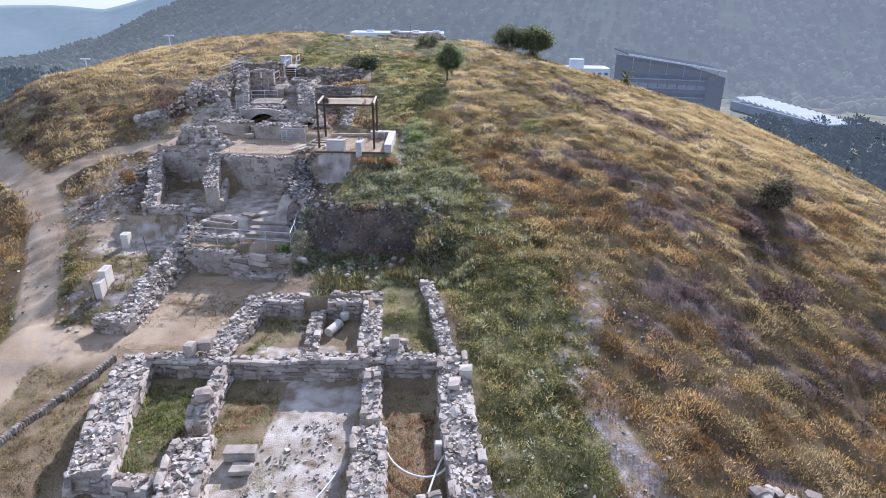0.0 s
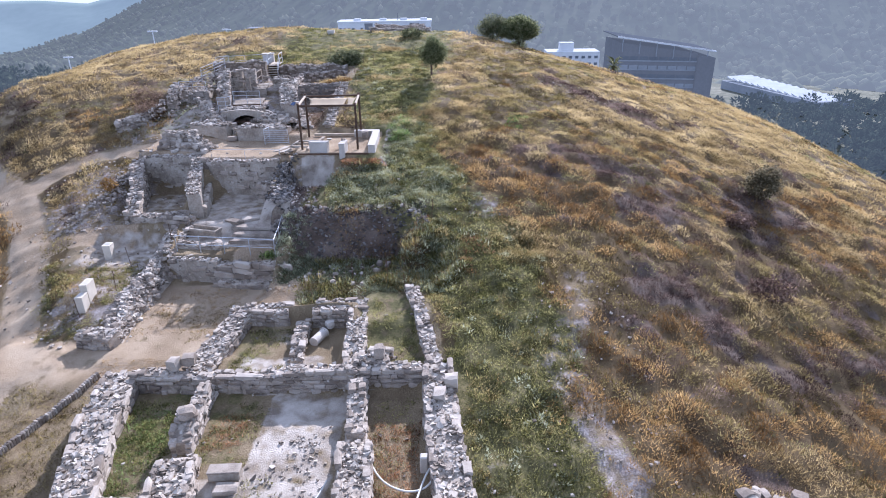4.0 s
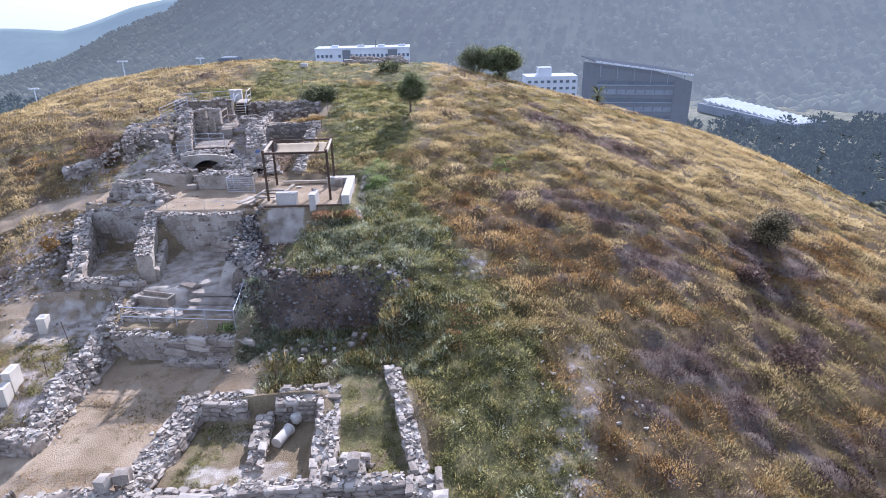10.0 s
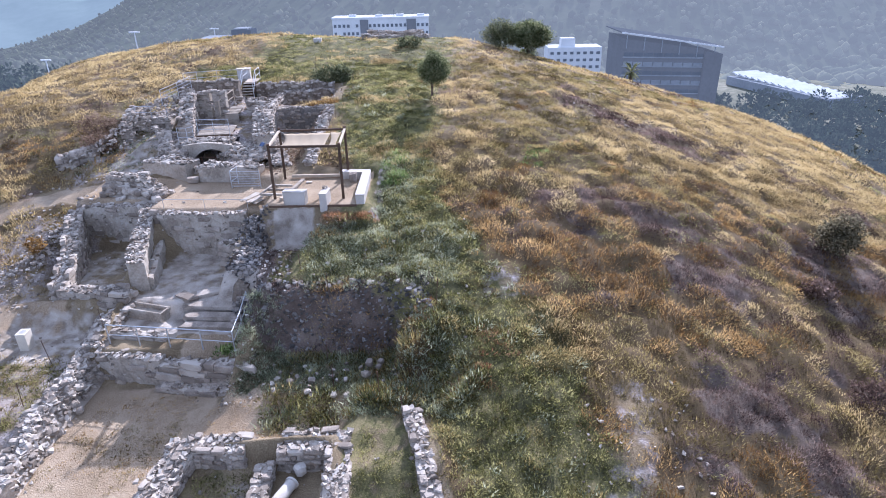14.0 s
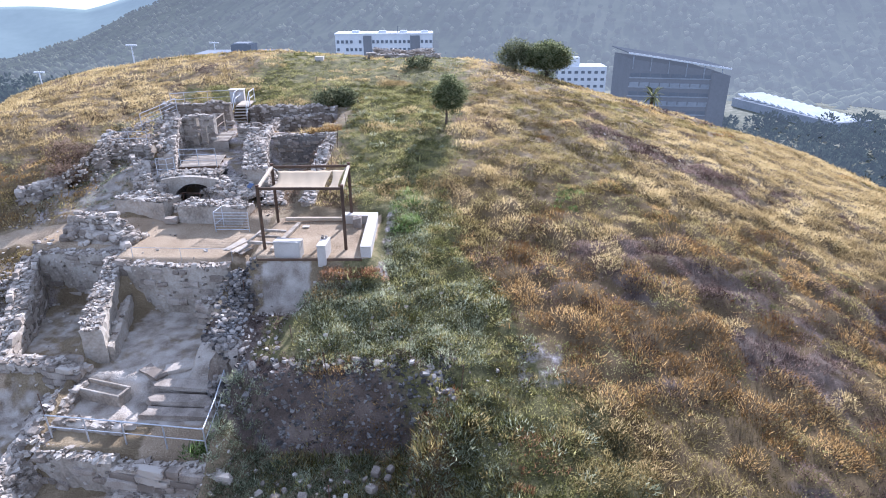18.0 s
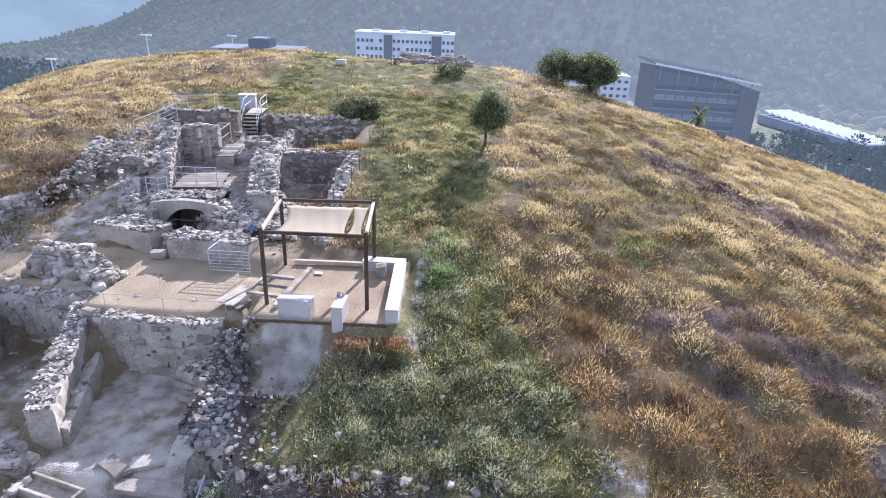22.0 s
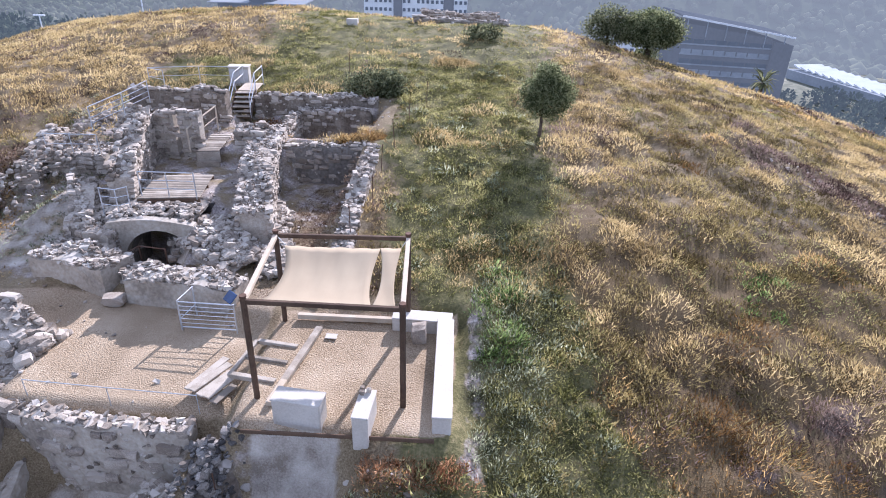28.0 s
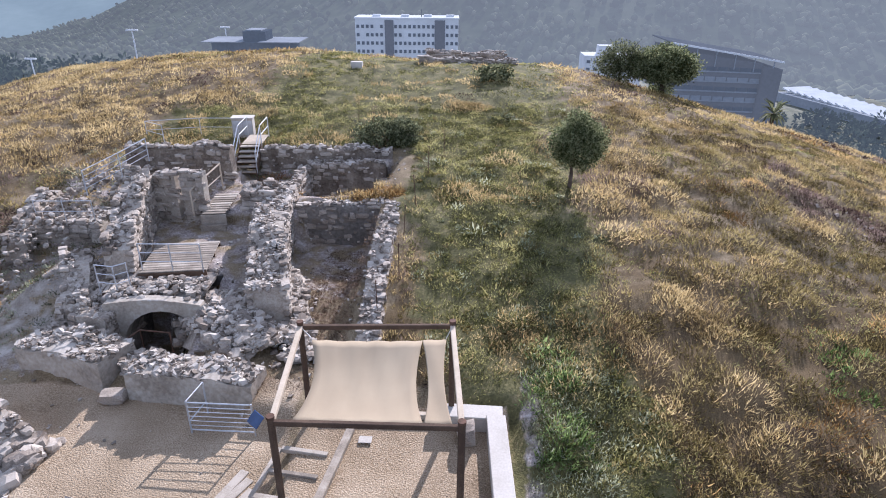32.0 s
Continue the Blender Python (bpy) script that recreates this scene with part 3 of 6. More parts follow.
def ruin_wall(label, pts, thick, foot, sides="LR", course=0.34, length=0.6, fill=10, caps=True, material=None, name="ruin_wall", seed=1, gap=0.04, rag=0.09):
    """A ruined wall along pts (x, y, top): an uneven core with courses of stones on the named sides, cap stones and rubble on top."""
    rng = random.Random(seed)
    if course < 0.28:
        course, length = course * 0.84, length * 1.05
    P = [Vector(p) for p in pts]

    def worn(x, y):
        return rag * float(wave(x, y, 0.55, seed) + 0.5 * wave(x, y, 0.23, seed * 1.3))

    samples = []
    for a, b in zip(P, P[1:]):
        n = max(3, int((b.xy - a.xy).length / 0.22))
        samples += [(a.lerp(b, k / n), (b.xy - a.xy).normalized()) for k in range(n)]
    samples.append((P[-1], (P[-1].xy - P[-2].xy).normalized()))
    V, F = [], []
    levels = [0.0, 0.22, 0.45, 0.66, 0.85, 1.0]
    m = 2 * len(levels) + 1
    rough = 0.045 if sides else 0.035
    for k, (p, d) in enumerate(samples):
        q = Vector((-d.y, d.x)) * (thick * 0.46)
        top = p.z - 0.07 + worn(p.x, p.y)
        for sg, lv in [(1, u) for u in levels] + [(0, 1)] + [(-1, u) for u in levels[::-1]]:
            f = 1.05 - 0.07 * lv + (rng.uniform(-rough, rough) / (thick * 0.46) if 0 < lv < 1 else 0)
            z = foot + (top - foot) * lv + (rng.uniform(-0.03, 0.03) if lv else 0) - (0.05 if sg and lv == 1 else 0)
            V.append((p.x + q.x * sg * f, p.y + q.y * sg * f, z))
        if k:
            o = m * (k - 1)
            F += [(o + i, o + m + i, o + m + 1 + i, o + 1 + i) for i in range(m - 1)]
    o = m * (len(samples) - 1)
    me = bpy.data.meshes.new(name)
    me.from_pydata(V, [], F + [tuple(range(m)), tuple(range(o + m - 1, o - 1, -1))])
    me.materials.append(material or M_core)
    wall = tagged(new(name, me), label, "stone wall")
    rub_at, rub_size = [], []
    for a, b in zip(P, P[1:]):
        run = (b.xy - a.xy).length
        d = (b.xy - a.xy).normalized()
        q, ang = Vector((-d.y, d.x)), math.degrees(math.atan2(d.y, d.x))
        for side in sides:
            sg = 1 if side == "L" else -1
            z = foot
            while z < max(a.z, b.z) + rag:
                h = course * rng.uniform(0.75, 1.2)
                s = -rng.uniform(0, length * 0.5)
                while s < run:
                    ln = length * rng.choice((0.5, 0.7, 0.9, 1.1, 1.4)) * rng.uniform(0.9, 1.1)
                    c = min(max(s + ln / 2, 0.1), run - 0.1)
                    m = a.xy + d * c + q * sg * (thick * 0.46 - 0.05 + rng.uniform(-0.04, 0.04))
                    top = a.z + (b.z - a.z) * c / run + worn(m.x, m.y)
                    hh = h * rng.uniform(0.75, 1.0)
                    if z + h * 0.5 < top + rng.uniform(-0.12, 0.06) and rng.random() > gap:
                        stone(wall, (m.x, m.y, z + hh / 2), (ln * 0.95, rng.uniform(0.2, 0.3), hh * 0.96), (rng.uniform(-4, 4), rng.uniform(-3, 3), ang + rng.uniform(-5, 5)),
                              COBBLE_MESH if course < 0.28 and rng.random() < 0.6 else BLOCK_MESH)
                    s += ln
                z += h
            # chinking between the stones
            for _ in range(int(run * (max(a.z, b.z) - foot) * 7)):
                s = rng.uniform(0, run)
                top = a.z + (b.z - a.z) * s / run - 0.1
                if top > foot:
                    e = a.xy + d * s + q * sg * (thick * 0.46 + 0.01)
                    rub_at.append((e.x, e.y, rng.uniform(foot, top)))
                    rub_size.append(rng.uniform(0.07, 0.15))
        if caps:
            rows = 3 if thick >= 1.0 else 2
            for row in range(rows):
                s = rng.uniform(0.05, 0.2)
                off = (row / (rows - 1) - 0.5) * (thick - 0.3)
                while s < run:
                    ln = rng.uniform(0.15, 0.4)
                    m = a.xy + d * s + q * (off + rng.uniform(-0.06, 0.06))
                    top = a.z + (b.z - a.z) * s / run + worn(m.x, m.y)
                    if rng.random() < 0.45:
                        stone(wall, (m.x, m.y, top - 0.07 + rng.uniform(-0.02, 0.025)), (ln, rng.uniform(0.14, 0.28), rng.uniform(0.07, 0.11)),
                              (rng.uniform(-4, 4), rng.uniform(-4, 4), ang + rng.uniform(-25, 25)), BLOCK_MESH if rng.random() < 0.7 else COBBLE_MESH)
                    s += ln * 1.08
        for _ in range(int(run * fill * thick * 4.5)):
            s, w = rng.uniform(0, run), rng.uniform(-0.5, 0.5) * thick * 0.9
            m = a.xy + d * s + q * w
            rub_at.append((m.x, m.y, a.z + (b.z - a.z) * s / run + worn(m.x, m.y) + rng.uniform(-0.085, -0.04)))
            rub_size.append(rng.choice((0.07, 0.1, 0.14, 0.19)) * rng.uniform(0.8, 1.2))
    if rub_at:
        part("rubble_fill", pile_mesh("rubble_fill", rub_at, rub_size, seed, M_rubble, PEBBLES), None, wall, "small pale rubble packed on the wall top", "stuff")
    return wall

# ---- the near house ----
ruin_wall("thick limestone wall with loose rubble core along the yard path", [(-11.9, 20.3, -3.45), (-11.35, 17.2, -3.5), (-10.2, 13.6, -3.45)], 1.35, -4.85, "LR", 0.29, 0.55, 14, seed=11)
ruin_wall("limestone cross wall of the near house, lower towards its middle", [(-11.3, 20.2, -3.4), (-8.3, 20.15, -3.45), (-6.1, 20.1, -3.5)], 0.6, -4.5, "R", 0.26, 0.58, 10, seed=12)
ruin_wall("limestone cross wall of squared blocks between two rooms", [(-6.1, 20.1, -3.4), (-4.2, 20.15, -3.2), (0.4, 20.3, -3.15)], 0.58, -4.5, "R", 0.26, 0.55, 10, seed=13)
ruin_wall("outer limestone wall of the near house beside the weedy slope", [(1.1, 20.4, -3.2), (1.35, 17, -3.35), (1.95, 12.6, -3.4)], 1.25, -4.5, "LR", 0.27, 0.55, 15, seed=14)
ruin_wall("narrow partition wall of stacked limestone blocks", [(-2.05, 19.6, -3.35), (-1.75, 16.6, -3.4)], 0.62, -4.3, "LR", 0.24, 0.39, 6, seed=15)
ruin_wall("broad limestone wall stump with rubble filling", [(-1.7, 16.3, -3.5), (-1.25, 12.2, -3.45)], 1.15, -4.3, "LR", 0.27, 0.47, 15, seed=16)
ruin_wall("narrow partition wall of stacked limestone blocks", [(-8.15, 19.6, -3.55), (-7.95, 17.6, -3.5)], 0.5, -4.4, "LR", 0.24, 0.39, 4, seed=17)
ruin_wall("short limestone pier with a round capping boulder", [(-8.05, 17.6, -3.3), (-7.9, 16.4, -3.65)], 0.75, -4.4, "LR", 0.24, 0.43, 4, seed=18)
ruin_wall("broad rubble-filled wall stump beside the green room", [(-7.7, 15.6, -3.6), (-6.9, 12.2, -3.45)], 1.35, -4.4, "LR", 0.27, 0.47, 15, seed=19)
ruin_wall("low limestone wall closing the green room", [(-10.6, 13.9, -3.75), (-8.2, 13.6, -3.8)], 0.7, -4.5, "LR", 0.26, 0.47, 8, seed=20)
ruin_wall("low limestone wall end with squared blocks", [(0.9, 13.0, -3.5), (-0.2, 12.6, -3.55)], 0.7, -4.3, "LR", 0.26, 0.47, 8, seed=21)
# far room and its neighbours
ruin_wall("thick rubble wall with leaning facing stones beside the yard", [(-9.0, 20.6, -3.6), (-8.75, 22.4, -3.5), (-8.35, 25.3, -3.3)], 1.1, -4.8, "LR", 0.26, 0.39, 16, seed=22)
ruin_wall("rear wall of the far room, squared limestone under rubble", [(-8.2, 25.05, -3.2), (-6.1, 24.95, -3.15)], 0.9, -4.3, "LR", 0.24, 0.43, 14, seed=23)
ruin_wall("rear wall stump of the far room, squared limestone under rubble", [(-4.9, 24.95, -3.05), (-2.4, 25.0, -2.95)], 1.05, -4.3, "LR", 0.24, 0.43, 14, seed=24)
ruin_wall("limestone side wall of the far room", [(-2.75, 24.7, -2.95), (-2.35, 20.4, -3.15)], 0.85, -4.2, "LR", 0.26, 0.43, 15, seed=25)
ruin_wall("narrow rubble wall running up between weeds", [(0.95, 20.6, -3.2), (0.25, 24.0, -2.75), (-0.35, 26.3, -2.7)], 0.6, -4.0, "LR", 0.24, 0.35, 14, seed=26)
ruin_wall("little rubble partition inside the far room", [(-5.3, 24.4, -3.5), (-5.1, 21.6, -3.75)], 0.55, -4.1, "LR", 0.21, 0.31, 14, seed=27)

boulder = tagged(new("boulder", COBBLE_MESH[2]), "round grey limestone boulder on a wall pier", "stone")
boulder.matrix_world = pose(-7.98, 17.35, -3.2, 0, 0, 20) @ Matrix.Diagonal((0.62, 0.55, 0.42, 1))
cube_stone = tagged(new("cut_stone", BLOCK_MESH[1]), "upright squared limestone block standing on the wall", "stone")
cube_stone.matrix_world = pose(-1.3, 20.65, -2.8, 0, 0, 4) @ Matrix.Diagonal((0.42, 0.4, 0.5, 1))
for at, size in (((-9.75, 20.45, -3.25), (0.45, 0.5, 0.5)), ((-9.2, 20.7, -3.2), (0.5, 0.42, 0.42)), ((1.65, 19.2, -3.15), (0.5, 0.45, 0.4)), ((1.2, 18.4, -3.15), (0.45, 0.55, 0.25))):
    s = tagged(new("cut_stone", rnd.choice(BLOCK_MESH)), "large squared limestone block set on a wall corner", "stone")
    s.matrix_world = pose(*at, 0, 0, rnd.uniform(-8, 8)) @ Matrix.Diagonal((*size, 1))

ruin_wall("broad squared corner block of the far room's wall", [(-2.4, 20.85, -3.05), (-0.95, 20.85, -3.05)], 0.95, -4.2, "LR", 0.3, 0.7, 8, seed=28)

# stone trough and slab on the floor
trough = thing("stone_trough", (-5.95, 15.25, -4.2), "dark grey carved stone trough lying on the lime floor", "stone trough", turn=4)
box_part("trough_body", (1.05, 0.42, 0.34), (0, 0, 0.17), M_plaster, trough, bevel=0.03)
box_part("trough_rim", (1.09, 0.46, 0.07), (0, 0, 0.36), M_stone, trough, bevel=0.02)
slab = tagged(new("stone_slab", BLOCK_MESH[3]), "white flat stone slab lying before the trough", "stone slab")
slab.matrix_world = pose(-5.75, 14.65, -4.1, 3, 0, 6) @ Matrix.Diagonal((0.75, 0.42, 0.2, 1))

# fallen column
col = thing("column_fragment", (-4.4, 23.3, -3.8), "white marble column drum fallen over in the room", "column", turn=70)
part("shaft", rod(bmesh.new(), (-0.45, 0, 0), (0.4, 0, 0), 0.22, 0.2, 24), M_white, col)
bm = bmesh.new()
rod(bm, (0.405, 0, 0), (0.48, 0, 0), 0.24, seg=20)
part("collar", bm, M_white, col)
base = tagged(new("column_capital", COBBLE_MESH[5]), "broken white marble capital beside the drum", "column")
base.matrix_world = pose(-4.05, 24.15, -3.62, 0, 0, 30) @ Matrix.Diagonal((0.4, 0.36, 0.34, 1))
base.data = COBBLE_MESH[5].copy()
base.data.materials.clear()
base.data.materials.append(M_white)

# plastic pipe lying in loops
def pipe(label, pts, r):
    cu = bpy.data.curves.new("pipe", "CURVE")
    cu.dimensions, cu.bevel_depth, cu.bevel_resolution = "3D", r, 2
    sp = cu.splines.new("NURBS")
    sp.points.add(len(pts) - 1)
    for p, q in zip(sp.points, pts):
        p.co = (*q, 1)
    sp.use_endpoint_u, sp.order_u = True, 4
    cu.materials.append(M_hose)
    return tagged(new("water_pipe", cu), label, "pipe")


pipe("pale plastic water pipe lying in a wide loop on the earth", [(-1.0, 15.6, -4.1), (-0.7, 14.9, -4.05), (0.2, 14.3, -4.0), (0.95, 14.5, -3.9), (1.15, 15.1, -3.85), (0.95, 15.6, -3.8), (0.6, 14.2, -3.9), (0.4, 13.2, -4.0)], 0.035)
pipe("pale plastic water pipe curling over the lime floor", [(-2.45, 14.9, -4.0), (-2.6, 14.2, -4.05), (-3.0, 13.4, -4.08), (-3.3, 12.8, -4.1)], 0.03)
postlet = thing("pipe_stub", (0.75, 15.55, -4.2), "short white concrete pillar beside the wall", "pillar")
box_part("pillar", (0.28, 0.28, 0.7), (0, 0, 0.35), M_white, postlet, bevel=0.04)

# ---- yard and rubble retaining wall ----


def rubble_bank(label, line, wide, seed, n, low, name="rubble_wall", size=(0.12, 0.34), soil=None, grey=False):
    """A dry bank of loose stones along a line of (x, y, top), tumbling down to the level low."""
    rng = np.random.default_rng(seed)
    line = np.array(line, float)
    seg = np.r_[0, np.cumsum(np.hypot(*np.diff(line[:, :2], axis=0).T))]
    s = rng.uniform(0, seg[-1], n)
    c = np.stack([np.interp(s, seg, line[:, k]) for k in range(3)], 1)
    w = np.clip(rng.normal(0, 0.45, n), -1, 1) * wide
    i = np.clip(np.searchsorted(seg, s) - 1, 0, len(line) - 2)
    d = line[i + 1, :2] - line[i, :2]
    d /= np.linalg.norm(d, axis=1)[:, None]
    xy = c[:, :2] + np.stack([-d[:, 1], d[:, 0]], 1) * w[:, None]
    fall = np.clip(1 - np.abs(w) / wide, 0.0, 1)
    floor = np.maximum(ground_z(xy[:, 0], xy[:, 1]), low)
    z = floor + np.maximum(c[:, 2] - floor, 0) * fall ** 0.6 * rng.uniform(0.75, 1, n)
    sz = rng.uniform(*size, n) * rng.choice([0.7, 1, 1.25], n)
    holder = tagged(new(name), label, "stone heap")
    big = np.argsort(-sz)[: min(90, n // 4)]
    for k in big:
        stone(holder, (xy[k, 0], xy[k, 1], z[k]), (sz[k] * 1.15, sz[k], sz[k] * 0.75), (rnd.uniform(-20, 20), rnd.uniform(-20, 20), rnd.uniform(0, 180)), COBBLE_GREY if grey else COBBLE_MESH)
    rest = np.setdiff1d(np.arange(n), big)
    part("rubble", pile_mesh("rubble", np.c_[xy[rest], z[rest]], sz[rest], seed, M_greystone if grey else M_rubble, COBBLES if n < 700 else PEBBLES), None, holder, "", "stuff")
    if soil == "none":
        return holder
    # earth that the stones lie on
    V, F = [], []
    m = max(4, int(seg[-1] / 0.5))
    for k in range(m + 1):
        q = [np.interp(seg[-1] * k / m, seg, line[:, j]) for j in range(3)]
        j = min(max(np.searchsorted(seg, seg[-1] * k / m) - 1, 0), len(line) - 2)
        dd = line[j + 1, :2] - line[j, :2]
        dd = dd / np.linalg.norm(dd)
        for f, hgt in ((-1.0, 0), (-0.55, 0.55), (-0.2, 0.93), (0.2, 0.93), (0.55, 0.55), (1.0, 0)):
            x, y = q[0] - dd[1] * f * wide * 0.95, q[1] + dd[0] * f * wide * 0.95
            g = max(gz(x, y), low)
            V.append((x, y, g - 0.15 + max(q[2] - g, 0) * hgt))
        if k:
            o = 6 * (k - 1)
            F += [(o + i, o + 6 + i, o + 7 + i, o + 1 + i) for i in range(5)]
    part("earth_core", mesh_np("earth_core", V, F, soil or M_core), None, holder)
    return holder


rubble_bank("long bank of tumbled white rubble holding up the strip", [(-14.35, 23.7, -3.8), (-14.75, 27, -3.55), (-14.7, 30.3, -3.0), (-15.3, 33.0, -2.6)], 0.7, 31, 1500, -4.8, "rubble_wall", (0.08, 0.25))
ruin_wall("squared stub of wall at the end of the rubble bank", [(-15.7, 23.85, -3.75), (-14.9, 23.7, -3.65), (-13.95, 23.5, -3.65)], 0.8, -4.85, "R", 0.26, 0.36, 18, True, M_core, seed=32, gap=0.2)

# edging of upright stones beside the house
edge = tagged(new("stone_edging"), "curving row of upright pale stones along the path", "edging")
for k in range(50):
    u = k / 49
    x, y = -13.6 - 1.5 * u - 0.15 * math.sin(u * 3.1), 21.2 - 5.6 * u
    stone(edge, (x, y, gz(x, y) + 0.12), (0.2, 0.085, 0.3), (rnd.uniform(-6, 6), rnd.uniform(-6, 6), -30 + 25 * u))


def edging(label, pts, step, size, off=0.0):
    ob = tagged(new("stone_edging"), label, "edging")
    for (ax, ay), (bx, by) in zip(pts, pts[1:]):
        n = int(math.hypot(bx - ax, by - ay) / step)
        for k in range(n):
            u = (k + rnd.random() * 0.5) / n
            x, y = ax + (bx - ax) * u + rnd.uniform(-0.08, 0.08), ay + (by - ay) * u + rnd.uniform(-0.08, 0.08)
            w = size * rnd.uniform(0.6, 1.4)
            stone(ob, (x, y, gz(x, y) + 0.04), (w * 1.3, w, w * 0.7), (0, 0, rnd.uniform(0, 180)), COBBLE_MESH)
    return ob


edging("line of small pale stones along the gravel path", [(-28.6, 41.2), (-26.4, 44.1), (-23.2, 45.1), (-20.3, 45.0)], 0.55, 0.12)
edging("line of small pale stones around the dug mound", [(-18.9, 33.9), (-22.3, 33.8), (-24.9, 36.4), (-26.2, 39.4), (-25.2, 41.6), (-22.8, 42.7), (-20.6, 42.5)], 0.42, 0.12)
edging("line of small pale stones beside the weedy strip", [(-16.4, 23.2), (-17.8, 24), (-19.6, 27.6), (-21.4, 30.6), (-19, 32.3)], 0.5, 0.12)

# information stands
def panel(at, turn, w, deep, h, rise, label):
    """A rendered block with a printed plate on its sloping top."""
    t = thing("information_panel", at, label, "sign", "information panels", turn)
    bm = bmesh.new()
    q = [bm.verts.new(c) for c in ((-w / 2, 0, -0.3), (w / 2, 0, -0.3), (w / 2, deep, -0.3), (-w / 2, deep, -0.3), (-w / 2, 0, h), (w / 2, 0, h), (w / 2, deep, h + rise), (-w / 2, deep, h + rise))]
    for f in ((0, 1, 5, 4), (1, 2, 6, 5), (2, 3, 7, 6), (3, 0, 4, 7), (4, 5, 6, 7)):
        bm.faces.new([q[k] for k in f])
    bmesh.ops.bevel(bm, geom=bm.edges[:], offset=0.015, segments=1, affect="EDGES")
    part("stand", bm, M_cream, t)
    a = math.degrees(math.atan2(rise, deep))
    slope = math.hypot(deep, rise)
    box_part("plate", (w * 1.06, slope * 1.02, 0.05), (0, deep / 2, h + rise / 2 + 0.03), M_cream, t, (a, 0, 0), "pale printed plate")
    for k in range(4):
        u = 0.75 - 0.15 * k
        box_part("text_bar", (w * (0.7 if k else 0.45), 0.03, 0.004), (0, deep * u, h + rise * u + 0.062), M_steel, t, (a, 0, 0), bevel=0)
    return t


panel((-16.85, 25.9, gz(-16.85, 25.9)), 4, 0.36, 0.6, 0.85, 0.0, "cream rendered information stand with a flat sunlit top")
panel((-16.9, 26.56, gz(-16.9, 26.56)), 4, 0.36, 0.8, 1.05, 0.0, "taller cream information stand close behind its twin")
panel((-18.35, 31.5, gz(-18.35, 31.5)), 4, 0.42, 0.55, 0.8, 0.0, "low white rendered stand beside the gravel spur")


def stake(at, h, label="thin rusty iron stake stuck in the slope", lean=4):
    t = thing("iron_stake", at, label, "stake", "iron stakes")
    d = Vector((math.sin(radians(rnd.uniform(-lean, lean))), math.sin(radians(rnd.uniform(-lean, lean))), 1)) * h
    rod_part("rod", (0, 0, -0.1), d, 0.016, M_rust, t, seg=6)
    rod_part("tip", d * 0.99, d * 1.03, 0.026, M_rust, t, seg=6)
    return t


for x, y, h in ((-16.8, 25.6, 1.0), (-15.9, 27.6, 1.1), (-16.5, 30.5, 1.2), (-14.4, 31.5, 0.9), (-3.6, 28.3, 1.0), (-1.6, 27.2, 1.1), (-1.2, 30.4, 1.2), (-0.6, 26.0, 1.0), (0.5, 31.3, 1.2), (-5.9, 33.9, 0.8),
                (-4.4, 32.6, 0.8), (-7.4, 46.8, 1.3), (-6.9, 48.6, 1.3), (-7.0, 51.2, 1.3), (-6.7, 53.4, 1.3), (-6.4, 56.2, 1.3), (-5.8, 58.8, 1.2), (-8.9, 37.6, 1.0), (-9.4, 60.5, 1.2), (-10.6, 63, 1.2), (-4.2, 30.2, 1.0)):
    stake((x, y, gz(x, y)), h)

# ---- terrace with the two rooms ----
ruin_wall("plastered retaining wall of the terrace under a course of rubble", [(-14.1, 30.45, -2.95), (-11.25, 30.05, -2.95)], 0.6, -4.9, "R", 0.34, 0.7, 14, True, M_plaster, gap=0.75, seed=41)
ruin_wall("retaining wall of squared weathered limestone blocks", [(-11.25, 30.0, -3.2), (-9.6, 29.75, -3.05), (-7.3, 29.55, -2.95)], 0.65, -4.9, "R", 0.36, 0.85, 8, True, seed=42)
ruin_wall("lowest projecting course of the terrace wall", [(-11.2, 29.55, -4.0), (-7.4, 29.1, -3.95), (-5.0, 28.8, -3.9)], 0.5, -4.9, "R", 0.4, 1.0, 6, True, seed=43)
ruin_wall("low rubble wall at the terrace side above the weeds", [(-7.45, 29.6, -3.05), (-7.75, 31.6, -2.75), (-8.0, 33.6, -2.3)], 0.6, -3.7, "LR", 0.25, 0.38, 16, seed=57, rag=0.15)
ruin_wall("crumbling rubble edge of the railed strip", [(-14.35, 30.5, -2.8), (-14.5, 32.2, -2.6), (-14.4, 33.7, -2.3)], 0.7, -4.0, "LR", 0.25, 0.38, 16, seed=58, rag=0.15)
arch_stone = thing("niche_stone", (-13.3, 30.0, -4.3), "small round-headed niche stone set in the plastered wall", "niche", turn=-8)
bm = bmesh.new()
rod(bm, (0, -0.1, 0), (0, 0.06, 0), 0.24, seg=20)
part("ring", bm, M_stone, arch_stone)
bm = bmesh.new()
rod(bm, (0, -0.112, 0), (0, -0.09, 0), 0.15, seg=20)
part("recess", bm, M_core, arch_stone)
ruin_wall("low limestone kerb wall along the railed strip", [(-14.0, 31.6, -2.6), (-11.5, 31.3, -2.65)], 0.45, -3.05, "LR", 0.3, 0.6, 8, seed=44)
ruin_wall("limestone wall stump before the long room", [(-15.6, 34.0, -1.75), (-14.2, 33.7, -1.85)], 0.7, -3.0, "LR", 0.3, 0.6, 12, seed=45)
ruin_wall("low wall stump before the dark room", [(-18.0, 34.5, -2.0), (-16.0, 34.3, -2.05)], 0.7, -3.3, "LR", 0.3, 0.6, 12, seed=46)
